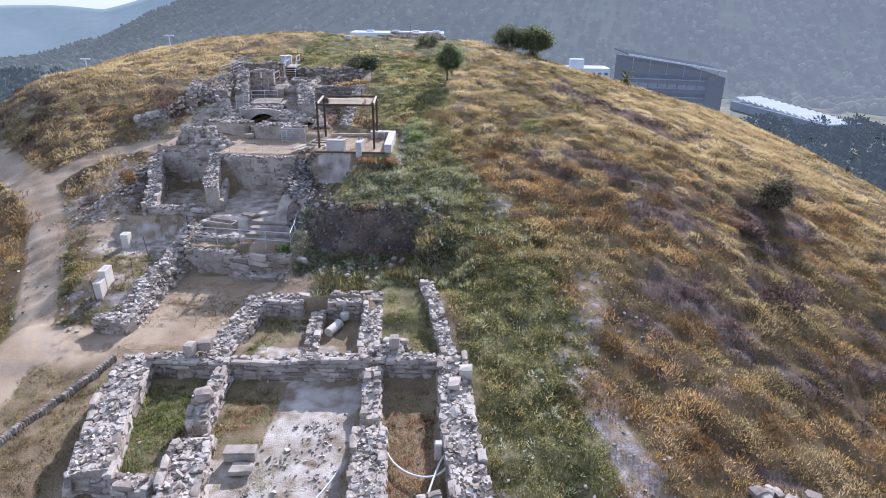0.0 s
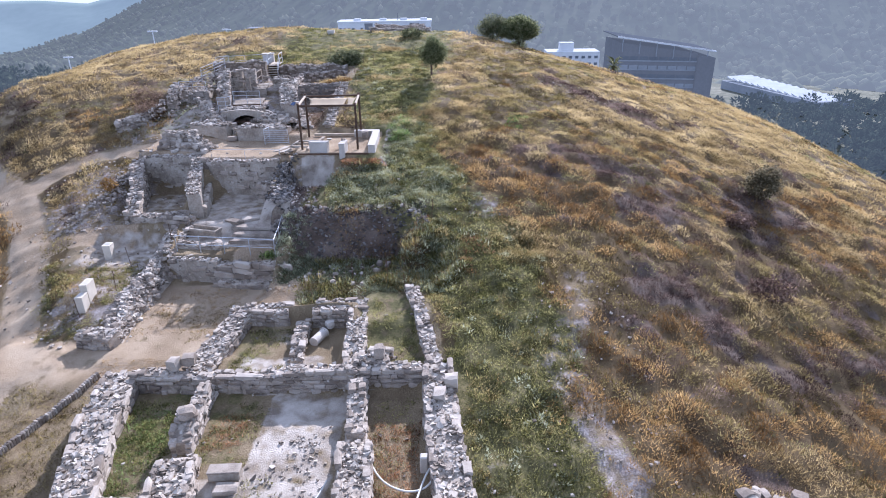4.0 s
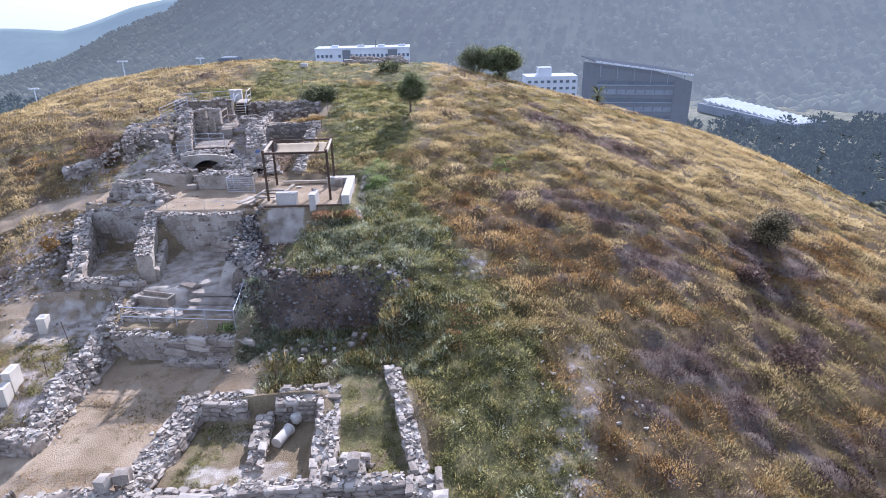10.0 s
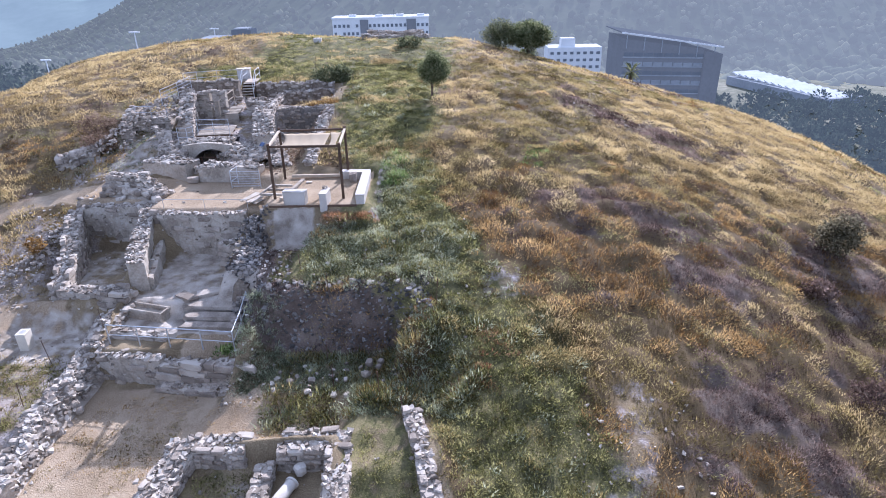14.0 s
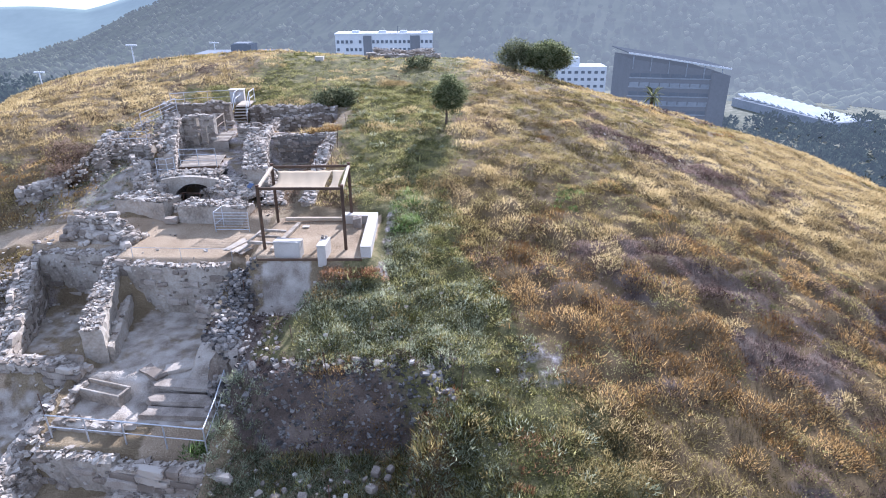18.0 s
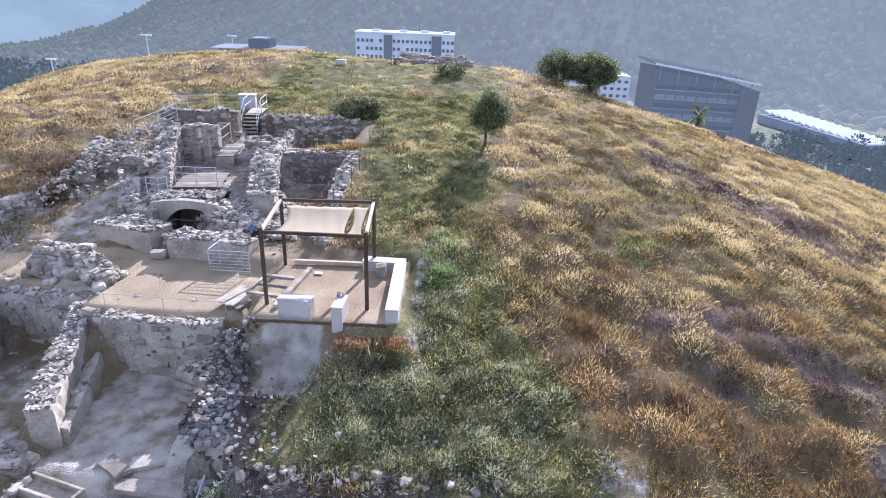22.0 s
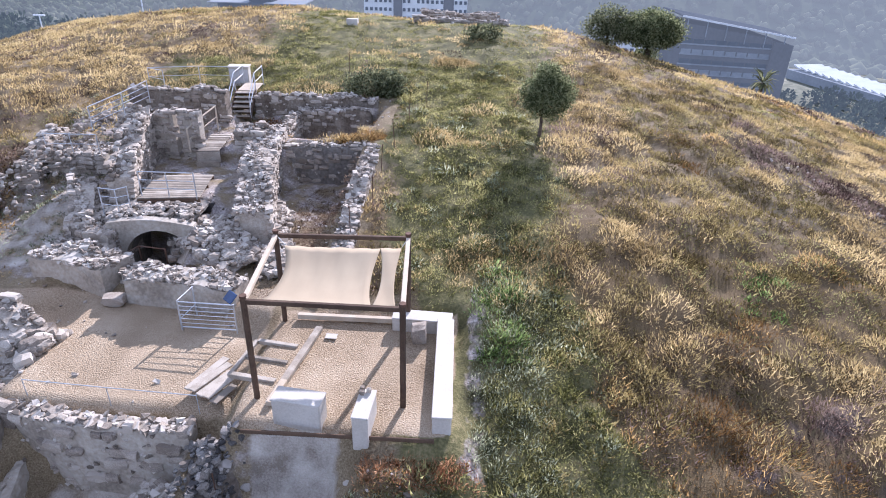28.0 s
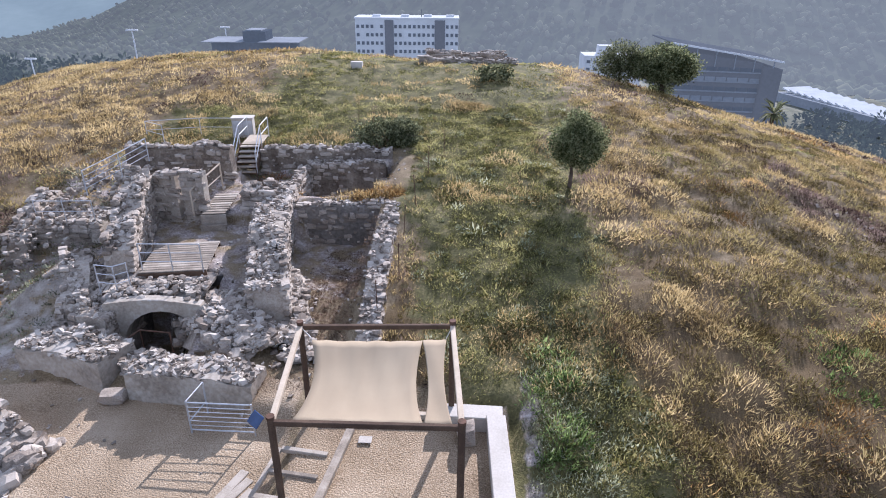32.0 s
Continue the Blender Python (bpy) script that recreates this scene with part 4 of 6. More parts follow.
tr = thing("plaster_basin", (-13.2, 33.15, -3.3), "shallow lime-plastered basin with a raised rim", "basin", turn=-16)
box_part("basin_floor", (2.0, 0.62, 0.7), (0, 0, 0.35), M_plaster, tr, bevel=0.03)
for s in (-1, 1):
    box_part("rim", (2.1, 0.1, 0.2), (0, s * 0.3, 0.8), M_plaster, tr, bevel=0.02)
    box_part("rim", (0.1, 0.5, 0.2), (s * 1.0, 0, 0.8), M_plaster, tr, bevel=0.02)
for k, (x, y, w, z) in enumerate(((-10.2, 33.4, 2.3, -2.55), (-10.0, 32.7, 2.6, -2.72), (-9.8, 32.1, 2.8, -2.86))):
    st = tagged(new("stone_step", BLOCK_MESH[k]), "long worn limestone step across the terrace", "step", "terrace steps")
    st.matrix_world = pose(x, y, z, 0, 0, -3) @ Matrix.Diagonal((w, 0.5, 0.3, 1))
for x, y, z, r in ((-10.7, 34.3, -2.3, 20), (-11.6, 34.0, -2.35, -35), (-9.3, 34.3, -2.25, 80)):
    st = tagged(new("fallen_slab", rnd.choice(BLOCK_MESH)), "pale fallen limestone slab on the room floor", "stone slab", "fallen slabs")
    st.matrix_world = pose(x, y, z, 4, -3, r) @ Matrix.Diagonal((1.2, 0.5, 0.22, 1))
ruin_wall("rubble spine wall between the two rooms, plaster on its face", [(-14.1, 34.6, -0.75), (-14.8, 36.5, -0.55), (-15.75, 40.0, -0.05)], 0.85, -2.9, "", 0.3, 0.5, 26, True, M_plaster, seed=47)
ruin_wall("plastered ledge wall along the spine wall", [(-13.75, 34.9, -1.7), (-14.9, 39.2, -1.3)], 0.4, -2.6, "", 0.3, 0.5, 2, False, M_plaster, seed=48)
ruin_wall("tall plastered rear wall of the long room under cap stones", [(-15.1, 39.4, 0.05), (-13.4, 38.95, 0.12), (-9.9, 38.85, 0.15)], 0.55, -2.6, "R", 0.3, 0.55, 12, True, M_plaster, gap=0.75, seed=49)
ruin_wall("tall plastered rear wall of the dark room under cap stones", [(-20.0, 40.9, -0.1), (-17.8, 40.75, -0.05), (-15.5, 40.6, 0.0)], 0.55, -2.9, "R", 0.3, 0.55, 12, True, M_plaster, gap=0.75, seed=50)
ruin_wall("crumbling rubble side wall of the dark room", [(-20.4, 40.8, -0.3), (-18.9, 37.2, -1.2), (-18.2, 34.6, -2.0)], 0.8, -3.0, "LR", 0.32, 0.5, 16, seed=51)
sq = thing("wall_opening", (-16.0, 40.3, -1.0), "small square opening in the plastered wall, its shade a dark sheet", "wall opening")
# dark sheet on the wall face paints the shade of an uncut hole
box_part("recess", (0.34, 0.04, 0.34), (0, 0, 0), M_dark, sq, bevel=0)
box_part("lintel", (0.5, 0.06, 0.1), (0, 0, 0.22), M_stone, sq)
ruin_wall("block of plastered masonry in the room corner", [(-11.0, 37.9, -1.1), (-9.9, 37.6, -1.0)], 0.9, -2.5, "R", 0.35, 0.6, 12, True, M_plaster, seed=52)
# grey stones: the slope's shade is put into their colour
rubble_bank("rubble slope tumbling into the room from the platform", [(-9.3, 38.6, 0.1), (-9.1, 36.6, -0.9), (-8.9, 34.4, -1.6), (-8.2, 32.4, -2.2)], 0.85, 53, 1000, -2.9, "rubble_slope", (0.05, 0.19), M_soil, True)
face = np.random.default_rng(54)
fx, fy = face.uniform(-7.8, 0.3, 1100), 31.0 + 2.1 * face.random(1100)
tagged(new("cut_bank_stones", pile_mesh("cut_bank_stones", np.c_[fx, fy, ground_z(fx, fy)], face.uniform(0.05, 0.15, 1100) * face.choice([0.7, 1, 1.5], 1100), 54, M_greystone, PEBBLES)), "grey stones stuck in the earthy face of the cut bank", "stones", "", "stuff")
rubble_bank("pale stones along the upper rim of the cut bank", [(-7.2, 33.0, -1.2), (-4.6, 33.1, -1.2), (-2.2, 32.9, -1.2), (0.2, 32.6, -1.3)], 0.35, 59, 50, -3.3, "rubble_bank", (0.07, 0.24), "none")
rubble_bank("loose stones and blocks below the cut bank", [(-6.4, 28.6, -3.4), (-3.6, 28.9, -3.2), (-1.0, 29.3, -2.8)], 1.2, 55, 44, -4.4, "rubble_bank", (0.06, 0.26), "none")
rubble_bank("scattered pale stones on the dug mound", [(-21.5, 34.5, -2.2), (-20.8, 38, -1.5), (-21.2, 41.5, -1.0)], 1.6, 56, 320, -4, "rubble_bank", (0.05, 0.18), "none")


# ---- railings ----
def railing(label, pts, posts, h, rails=2, r=0.024, material=None, name="railing", group=""):
    """Posts at the given points with rails between them; pts are feet."""
    material = material or M_steel
    t = tagged(new(name), label, "railing", group)
    P = [Vector(p) for p in pts]
    for a in P:
        rod_part("post", a - Vector((0, 0, 0.08)), a + Vector((0, 0, h)), r * 1.15, material, t)
    for a, b in zip(P, P[1:]):
        for k in range(rails):
            z = h * (1 - k / rails) - 0.01
            rod_part("rail", a + Vector((0, 0, z)), b + Vector((0, 0, z)), r if k == 0 else r * 0.75, material, t)
    return t


railing("galvanised steel railing along the terrace edge", [(-13.9, 30.9, -2.95), (-12.5, 30.75, -2.95), (-11.1, 30.6, -2.95), (-9.6, 30.42, -2.95), (-8.15, 30.25, -2.95), (-8.3, 31.8, -2.9), (-8.45, 33.3, -2.7)], 0, 1.0)
gate = thing("steel_gate", (-11.9, 42.8, 0.12), "folding galvanised steel barrier gate on the courtyard", "gate")
for a in ((0, 0, 0), (1.75, -0.05, 0.02), (0.15, 0.75, 0.05)):
    rod_part("post", a, (a[0], a[1], a[2] + 1.05), 0.026, M_steel, gate)
for k in range(7):
    z = 0.12 + k * 0.15
    rod_part("bar", (0, 0, z), (1.75, -0.05, z + 0.02), 0.02 if k in (0, 6) else 0.011, M_steel, gate)
for z in (0.4, 1.05):
    rod_part("brace", (0, 0, z), (0.15, 0.75, z + 0.05), 0.018, M_steel, gate)
railing("thin wire barrier along the courtyard edge", [(-14.6, 39.55, 0.1), (-12.3, 39.45, 0.1), (-9.9, 39.35, 0.12)], 0, 0.55, 1, 0.012)

# ---- courtyard: heap, platform, shade roof ----
ruin_wall("ragged stump of weathered wall standing on the courtyard", [(-18.9, 42.5, 1.2), (-17.7, 42.35, 1.35), (-16.7, 42.1, 1.1), (-15.9, 41.8, 0.65)], 0.8, 0.0, "LR", 0.27, 0.36, 16, seed=61, rag=0.3)
rubble_bank("heap of fallen rubble round the courtyard stump", [(-18.9, 42.3, 0.75), (-16.9, 41.8, 0.7), (-15.3, 41.5, 0.3)], 0.8, 61, 200, 0.05, "rubble_heap", (0.12, 0.42))
F0 = 0.62
pergola = thing("shade_pergola", (-6.6, 41.2, F0), "timber shade pergola with a torn sand-coloured sail over gravel", "pergola")
CORN = ((-1.78, -1.72), (1.93, -1.68), (-2.08, 1.72), (1.65, 1.95))
PH = 2.93
for x, y in CORN:
    p = rod_part("post", (x, y, -0.15), (x, y, PH + 0.05), 0.075, M_darkwood, pergola, "round brown-stained timber post", 12)
    rod_part("cap", (x, y, PH + 0.05), (x, y, PH + 0.11), 0.085, M_rust, p, seg=12)
for a, b, m, w in ((0, 1, M_darkwood, 0.1), (2, 3, M_darkwood, 0.1), (0, 2, M_palewood, 0.12), (1, 3, M_palewood, 0.12)):
    A, B = Vector((*CORN[a], PH - 0.06)), Vector((*CORN[b], PH - 0.06))
    d = B - A
    box_part("beam", (d.length + 0.1, w, 0.12), (A + B) / 2, m, pergola, (0, 0, math.degrees(math.atan2(d.y, d.x))), "pale planed beam" if m is M_palewood else "dark beam")


def sail(u0, u1, name, bulge0, bulge1):
    """A sagging piece of cloth between two fractions of the roof's width; bulges pull the long edges in."""
    V, F, n = [], [], 14
    for j in range(n + 1):
        for i in range(n + 1):
            s, t = i / n, j / n
            pull = 4 * t * (1 - t)
            u = (u0 + bulge0 * pull) * (1 - s) + (u1 - bulge1 * pull) * s
            lo = Vector((*CORN[0], 0)).lerp(Vector((*CORN[1], 0)), u)
            hi = Vector((*CORN[2], 0)).lerp(Vector((*CORN[3], 0)), u)
            tt = 0.03 + 0.85 * t - 0.06 * 4 * u * (1 - u) * t + 0.03 * t * (1 - abs(2 * u - 1))
            p = lo.lerp(hi, tt)
            p.z = PH - 0.12 - 0.16 * 4 * t * (1 - t) * (0.4 + 4 * u * (1 - u)) + 0.015 * math.sin(u * 40 + t * 6)
            V.append(p)
    for j in range(n):
        for i in range(n):
            o = j * (n + 1) + i
            F.append((o, o + 1, o + n + 2, o + n + 1))
    me = mesh_np(name, [tuple(v) for v in V], F, M_sail, True)
    ob = part(name, me, None, pergola, "stretched sand-coloured cloth")
    mod = ob.modifiers.new("thick", "SOLIDIFY")
    mod.thickness = 0.008
    return ob


sail(0.09, 0.80, "sail", 0.06, 0.04)
sail(0.80, 0.955, "sail_strip", 0.03, 0.03)
for k, (c, u, v) in enumerate(((0, 0.09, 0.03), (1, 0.955, 0.03), (2, 0.09, 0.88), (3, 0.955, 0.88))):
    lo, hi = Vector((*CORN[0], 0)).lerp(Vector((*CORN[1], 0)), u), Vector((*CORN[2], 0)).lerp(Vector((*CORN[3], 0)), u)
    q = lo.lerp(hi, v)
    rod_part("rope", (*CORN[c], PH - 0.05), (q.x, q.y, PH - 0.12), 0.012, M_hose, pergola, seg=6)
lamp = thing("solar_panel", (-8.62, 39.35, 3.55), "small blue solar panel tilted on the pergola corner", "solar panel", turn=-40)
box_part("panel", (0.34, 0.26, 0.03), (0, 0, 0.12), M_panel, lamp, (40, 0, 0))
box_part("bracket", (0.05, 0.05, 0.16), (0, 0, 0.03), M_steel, lamp)


def bench(at, size, turn, label, name="rendered_bench"):
    t = thing(name, at, label, "bench", "white benches", turn)
    bm = bmesh.new()
    brick(bm, (size[0], size[1], size[2] + 0.2), (0, 0, size[2] / 2 - 0.1), bevel=0.03)
    part("body", bm, M_white, t)
    box_part("seat_slab", (size[0] + 0.03, size[1] + 0.03, 0.05), (0, 0, size[2] + 0.012), M_white, t, bevel=0.015)
    return t


bench((-3.72, 40.7, F0 - 0.05), (0.46, 4.1, 0.5), 2.0, "long white rendered bench along the platform edge")
bench((-4.5, 42.95, F0), (1.75, 0.5, 0.4), -2.0, "white rendered bench at the rear of the platform")
bench((-7.1, 38.85, F0 - 0.2), (1.2, 0.5, 0.86), -6, "white rendered block with a rounded top on the slope edge", "rendered_block")
bench((-5.5, 38.75, F0 - 0.15), (0.38, 1.0, 0.8), -3, "narrow white rendered pedestal with a broken top", "rendered_pedestal")
for x, y in ((-5.6, 38.85), (-5.45, 38.95), (-5.62, 39.0)):
    s = tagged(new("loose_stone", rnd.choice(COBBLE_MESH)), "small loose stone lying on the pedestal", "stone", "pedestal stones")
    s.matrix_world = pose(x, y + 0.2, F0 + 0.75) @ Matrix.Diagonal((0.12, 0.1, 0.12, 1))
seat = tagged(new("cut_stone", BLOCK_MESH[5]), "grey squared stone seat standing on the gravel", "stone")
seat.matrix_world = pose(-4.55, 42.3, F0 + 0.24, 0, 0, 8) @ Matrix.Diagonal((0.42, 0.42, 0.55, 1))
front = thing("timber_edge", (-6.1, 38.35, F0), "dark timber edge board holding the platform gravel", "edging board")
box_part("board", (4.6, 0.05, 0.12), (0, 0, -0.02), M_darkwood, front, (0, 0, 1))
kerb = thing("timber_edge", (-7.75, 40.9, F0), "pale weathered timber kerb along the gravel floor", "edging board", turn=-8)
box_part("board", (0.2, 3.3, 0.14), (0, 0, 0.06), M_wood, kerb)
box_part("board", (0.18, 0.9, 0.15), (0.02, -1.3, 0.08), M_palewood, kerb)
frame0 = thing("planting_bed", (-8.65, 40.95, 0.5), "empty rectangular timber planting bed on the ground", "planting bed", turn=-8)
for a, s in (((0, -0.75, 0.1), (1.3, 0.16, 0.14)), ((0, 0.05, 0.1), (1.25, 0.12, 0.12)), ((0, 0.8, 0.1), (1.2, 0.14, 0.12)), ((-0.65, 0, 0.1), (0.12, 1.6, 0.1))):
    box_part("timber", s, a, M_wood, frame0)
boards = thing("plank_stack", (-9.75, 40.4, 0.3), "stepped pale boards lying beside the timber frame", "boards", turn=-24)
for k in range(5):
    box_part("plank", (0.24, 1.5 - 0.18 * k, 0.05), (-0.45 + 0.25 * k, -0.1 * k, 0.06 + 0.05 * (k % 2)), M_wood, boards, (0, 0, rnd.uniform(-4, 4)))
rear = thing("timber_edge", (-6.6, 43.05, F0), "long pale timber board behind the shaded floor", "edging board")
box_part("board", (3.0, 0.16, 0.16), (-0.2, 0, 0.12), M_palewood, rear, (0, 0, 1))
plate = thing("floor_plate", (-7.1, 42.2, F0), "small white square plate on the gravel floor", "plate")
box_part("plate", (0.34, 0.26, 0.02), (0, 0, 0.03), M_white, plate)

# ---- upper ruins: vault, hall, pool ----
ruin_wall("massive plastered masonry block topped with rubble, west of the vault", [(-18.0, 45.75, 1.2), (-16.2, 45.4, 1.2), (-14.95, 45.0, 1.15)], 1.5, -0.1, "", 0.3, 0.5, 26, True, M_plaster, seed=71, rag=0.14)
ruin_wall("massive plastered masonry block topped with white rubble", [(-14.25, 44.6, 1.15), (-12.3, 44.4, 1.15), (-10.45, 44.2, 1.15)], 1.1, -0.1, "", 0.3, 0.5, 30, True, M_plaster, seed=72, rag=0.14)
rubble_bank("rubble sliding down from the broad wall beside the vault", [(-13.3, 47.9, 1.55), (-12.6, 46.9, 1.6), (-11.4, 46.2, 1.6), (-10.6, 45.6, 1.25)], 1.3, 73, 800, 0.6, "rubble_slope", (0.08, 0.26))
ruin_wall("rubble mass beside the vault pit", [(-16.4, 48.1, 1.75), (-16.6, 46.4, 1.35)], 1.3, 0.1, "LR", 0.22, 0.34, 18, True, seed=74, rag=0.15)


def vault():
    """A wall with a round-arched opening and a barrel behind it."""
    t = thing("vault", (-14.7, 47.2, -0.7), "stone barrel vault with a dark round-arched mouth", "vault", turn=2)
    n, r, deep = 14, 1.38, 1.75
    springs = 0.72
    prof = [(0.26 - r, 0.0)] + [(0.26 - r * math.cos(math.pi * k / n), springs + r * math.sin(math.pi * k / n)) for k in range(n + 1)] + [(0.26 + r, 0.0)]
    V, F = [], []
    for y in (0, deep):
        V += [(x, y, z) for x, z in prof]
    m = len(prof)
    F = [(k, k + 1, m + k + 1, m + k) for k in range(m - 1)]
    part("barrel", mesh_np("barrel", V, F, M_stained), None, t, "plastered inner vault")
    # painted near-black for the shade deep in the barrel
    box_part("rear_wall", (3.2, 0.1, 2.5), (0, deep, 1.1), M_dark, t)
    # slab added over the barrel to keep daylight out of it
    box_part("light_stop_slab", (3.2, 2.0, 0.16), (-0.2, 1.0, 2.3), M_stained, t, bevel=0.03)
    # face with the arch cut out
    bm = bmesh.new()
    front = []
    for yy in (-0.35, 0.0):
        ring = [bm.verts.new((x, yy, z)) for x, z in prof]
        top = [bm.verts.new((-1.8 + 3.6 * k / (m - 1), yy, 0.0 if k in (0, m - 1) else 2.3 + 0.2 * math.sin(math.pi * k / (m - 1)))) for k in range(m)]
        front.append((ring, top))
        for k in range(m - 1):
            q = [ring[k], ring[k + 1], top[k + 1], top[k]]
            bm.faces.new(q if yy == 0 else q[::-1])
    for k in range(m - 1):
        bm.faces.new((front[0][0][k], front[0][0][k + 1], front[1][0][k + 1], front[1][0][k]))
        bm.faces.new((front[0][1][k + 1], front[0][1][k], front[1][1][k], front[1][1][k + 1]))
    part("arch_face", bm, M_plaster, t)
    return t


vault()
rubble_bank("rubble lying over the crown of the vault", [(-16.2, 47.75, 1.75), (-15.4, 47.75, 1.85), (-14.4, 47.8, 1.88), (-13.3, 47.9, 1.8)], 0.75, 98, 240, 1.72, "rubble_bank", (0.06, 0.2), "none")
ruin_wall("low masonry sill under the deck edge", [(-16.1, 48.55, 1.72), (-14.8, 48.72, 1.72), (-13.5, 49.0, 1.72)], 0.4, 1.4, "R", 0.2, 0.3, 8, True, seed=99)
railing("dark iron guard rail in the vault mouth", [(-15.2, 45.3, 0.2), (-14.9, 46.3, 0.2), (-13.9, 46.2, 0.2)], 0, 0.85, 1, 0.025, M_rust)
step = tagged(new("stone_step", BLOCK_MESH[4]), "pale worn threshold stone between the two blocks", "step")
step.matrix_world = pose(-14.65, 44.0, 0.28, 0, 0, 5) @ Matrix.Diagonal((0.7, 0.45, 0.3, 1))
ruin_wall("rubble wall stump in the passage", [(-14.6, 44.9, 0.9), (-14.75, 45.6, 0.9)], 0.5, 0.0, "LR", 0.2, 0.3, 16, seed=75, rag=0.12)

ruin_wall("tall ragged rubble wall of the hall, earth-stained inside", [(-17.9, 53.4, 3.9), (-17.3, 51.2, 3.6), (-16.7, 48.9, 2.7)], 0.9, 1.1, "LR", 0.24, 0.36, 18, seed=76, rag=0.28, gap=0.15)
ruin_wall("plastered end wall of the hall with a gap in its top", [(-17.4, 53.6, 4.0), (-16.5, 53.6, 3.95)], 0.5, 1.1, "R", 0.25, 0.42, 8, True, M_plaster, gap=0.45, seed=77, rag=0.15)
ruin_wall("plastered end wall of the hall beside the stairs", [(-16.25, 53.6, 4.0), (-15.35, 53.6, 4.05)], 0.5, 1.1, "R", 0.25, 0.42, 8, True, M_plaster, gap=0.45, seed=78, rag=0.15)
ruin_wall("broad rubble wall between the hall and the pool, upper stretch", [(-12.7, 55.6, 2.9), (-12.45, 53.0, 2.9), (-12.1, 51.2, 2.85)], 1.3, 0.6, "LR", 0.22, 0.4, 22, seed=79, rag=0.18)
ruin_wall("broad rubble wall between the hall and the pool, lower stretch", [(-12.1, 51.2, 2.85), (-11.8, 50.2, 2.75), (-11.0, 47.2, 2.2)], 1.3, 0.5, "LR", 0.22, 0.4, 22, seed=95, rag=0.2)
ruin_wall("squared masonry pier beside the landing", [(-14.0, 54.2, 3.15), (-12.9, 54.3, 3.1)], 1.2, 1.2, "LR", 0.26, 0.45, 16, True, seed=80, rag=0.1)
ruin_wall("raised stone ledge with a pale flat top", [(-21.4, 52.3, 2.42), (-19.0, 52.5, 2.42)], 1.9, 1.0, "R", 0.26, 0.4, 34, seed=81, rag=0.04)
ruin_wall("low rubble wall at the hillside", [(-22.6, 54.6, 2.7), (-22.3, 52.6, 2.6), (-21.6, 50.4, 2.0)], 0.8, 0.9, "LR", 0.24, 0.38, 16, seed=82, rag=0.25)
ruin_wall("ragged rubble wall descending to the path", [(-18.7, 49.7, 2.3), (-17.9, 48.3, 1.95), (-17.3, 46.8, 1.45)], 0.9, 0.3, "LR", 0.22, 0.34, 18, seed=83, rag=0.25)
ruin_wall("plastered rear wall of the sunken pool under rubble caps", [(-12.0, 53.95, 2.6), (-9.8, 53.95, 2.55), (-7.6, 54.1, 2.75)], 0.5, 0.4, "R", 0.26, 0.4, 12, True, M_stained, gap=0.7, seed=84, rag=0.12)
ruin_wall("stepped rubble side wall of the sunken pool", [(-7.65, 54.0, 2.7), (-7.7, 50.0, 2.5), (-7.6, 46.6, 1.7), (-7.5, 44.4, 1.2)], 0.7, 0.4, "L", 0.25, 0.38, 16, seed=85, rag=0.18)
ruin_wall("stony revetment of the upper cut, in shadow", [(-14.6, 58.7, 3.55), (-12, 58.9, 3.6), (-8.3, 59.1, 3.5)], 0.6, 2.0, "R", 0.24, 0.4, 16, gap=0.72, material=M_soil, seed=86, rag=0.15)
ruin_wall("dark brown earth-cored wall of the small room behind the pool", [(-12.3, 58.2, 3.05), (-10.4, 58.3, 3.1), (-8.5, 58.2, 3.1)], 0.6, 1.2, "R", 0.24, 0.36, 14, True, gap=0.72, material=M_soil, seed=96, rag=0.16)
ruin_wall("low side wall of the small room behind the pool", [(-12.35, 55.9, 2.75), (-12.35, 58.0, 3.0)], 0.5, 1.2, "R", 0.24, 0.36, 12, seed=97, rag=0.16)
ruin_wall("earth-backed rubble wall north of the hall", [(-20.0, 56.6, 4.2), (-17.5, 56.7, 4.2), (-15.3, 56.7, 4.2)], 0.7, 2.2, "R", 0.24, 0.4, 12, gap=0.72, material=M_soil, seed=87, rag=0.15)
ruin_wall("ruined foundation of dark stones on the crest", [(-8.0, 79.6, gz(-8, 79.6) + 0.9), (-5, 79.9, gz(-5, 79.9) + 1.0), (-2.0, 79.7, gz(-2, 79.7) + 0.9)], 1.0, gz(-5, 79.6) - 0.6, "R", 0.26, 0.5, 10, seed=88, rag=0.15)
ruin_wall("low course of dark stones before the crest foundation", [(-8.4, 77.6, gz(-8.4, 77.6) + 0.4), (-5, 77.8, gz(-5, 77.8) + 0.45), (-1.2, 77.6, gz(-1.2, 77.6) + 0.4)], 0.8, gz(-5, 77.8) - 0.8, "R", 0.24, 0.5, 10, seed=89, rag=0.12)
rubble_bank("loose stones spilling over the hall rim", [(-22.4, 47.5, 1.6), (-21.4, 50, 2.6), (-20.6, 54.5, 3.4), (-18.5, 55.6, 3.6)], 1.5, 90, 520, 0, "rubble_bank", (0.05, 0.2), "none")
rubble_bank("loose stones along the pool edge", [(-9.6, 45.2, 0.9), (-10.4, 48, 1.1), (-11.2, 50.5, 1.3)], 0.7, 91, 420, 0.5, "rubble_bank", (0.06, 0.26))
rubble_bank("spoil heap of grey stones beside the upper path", [(-25, 47.4, 0.9), (-22.6, 48.4, 1.4)], 1.0, 92, 260, -2, "rubble_bank", (0.08, 0.36))

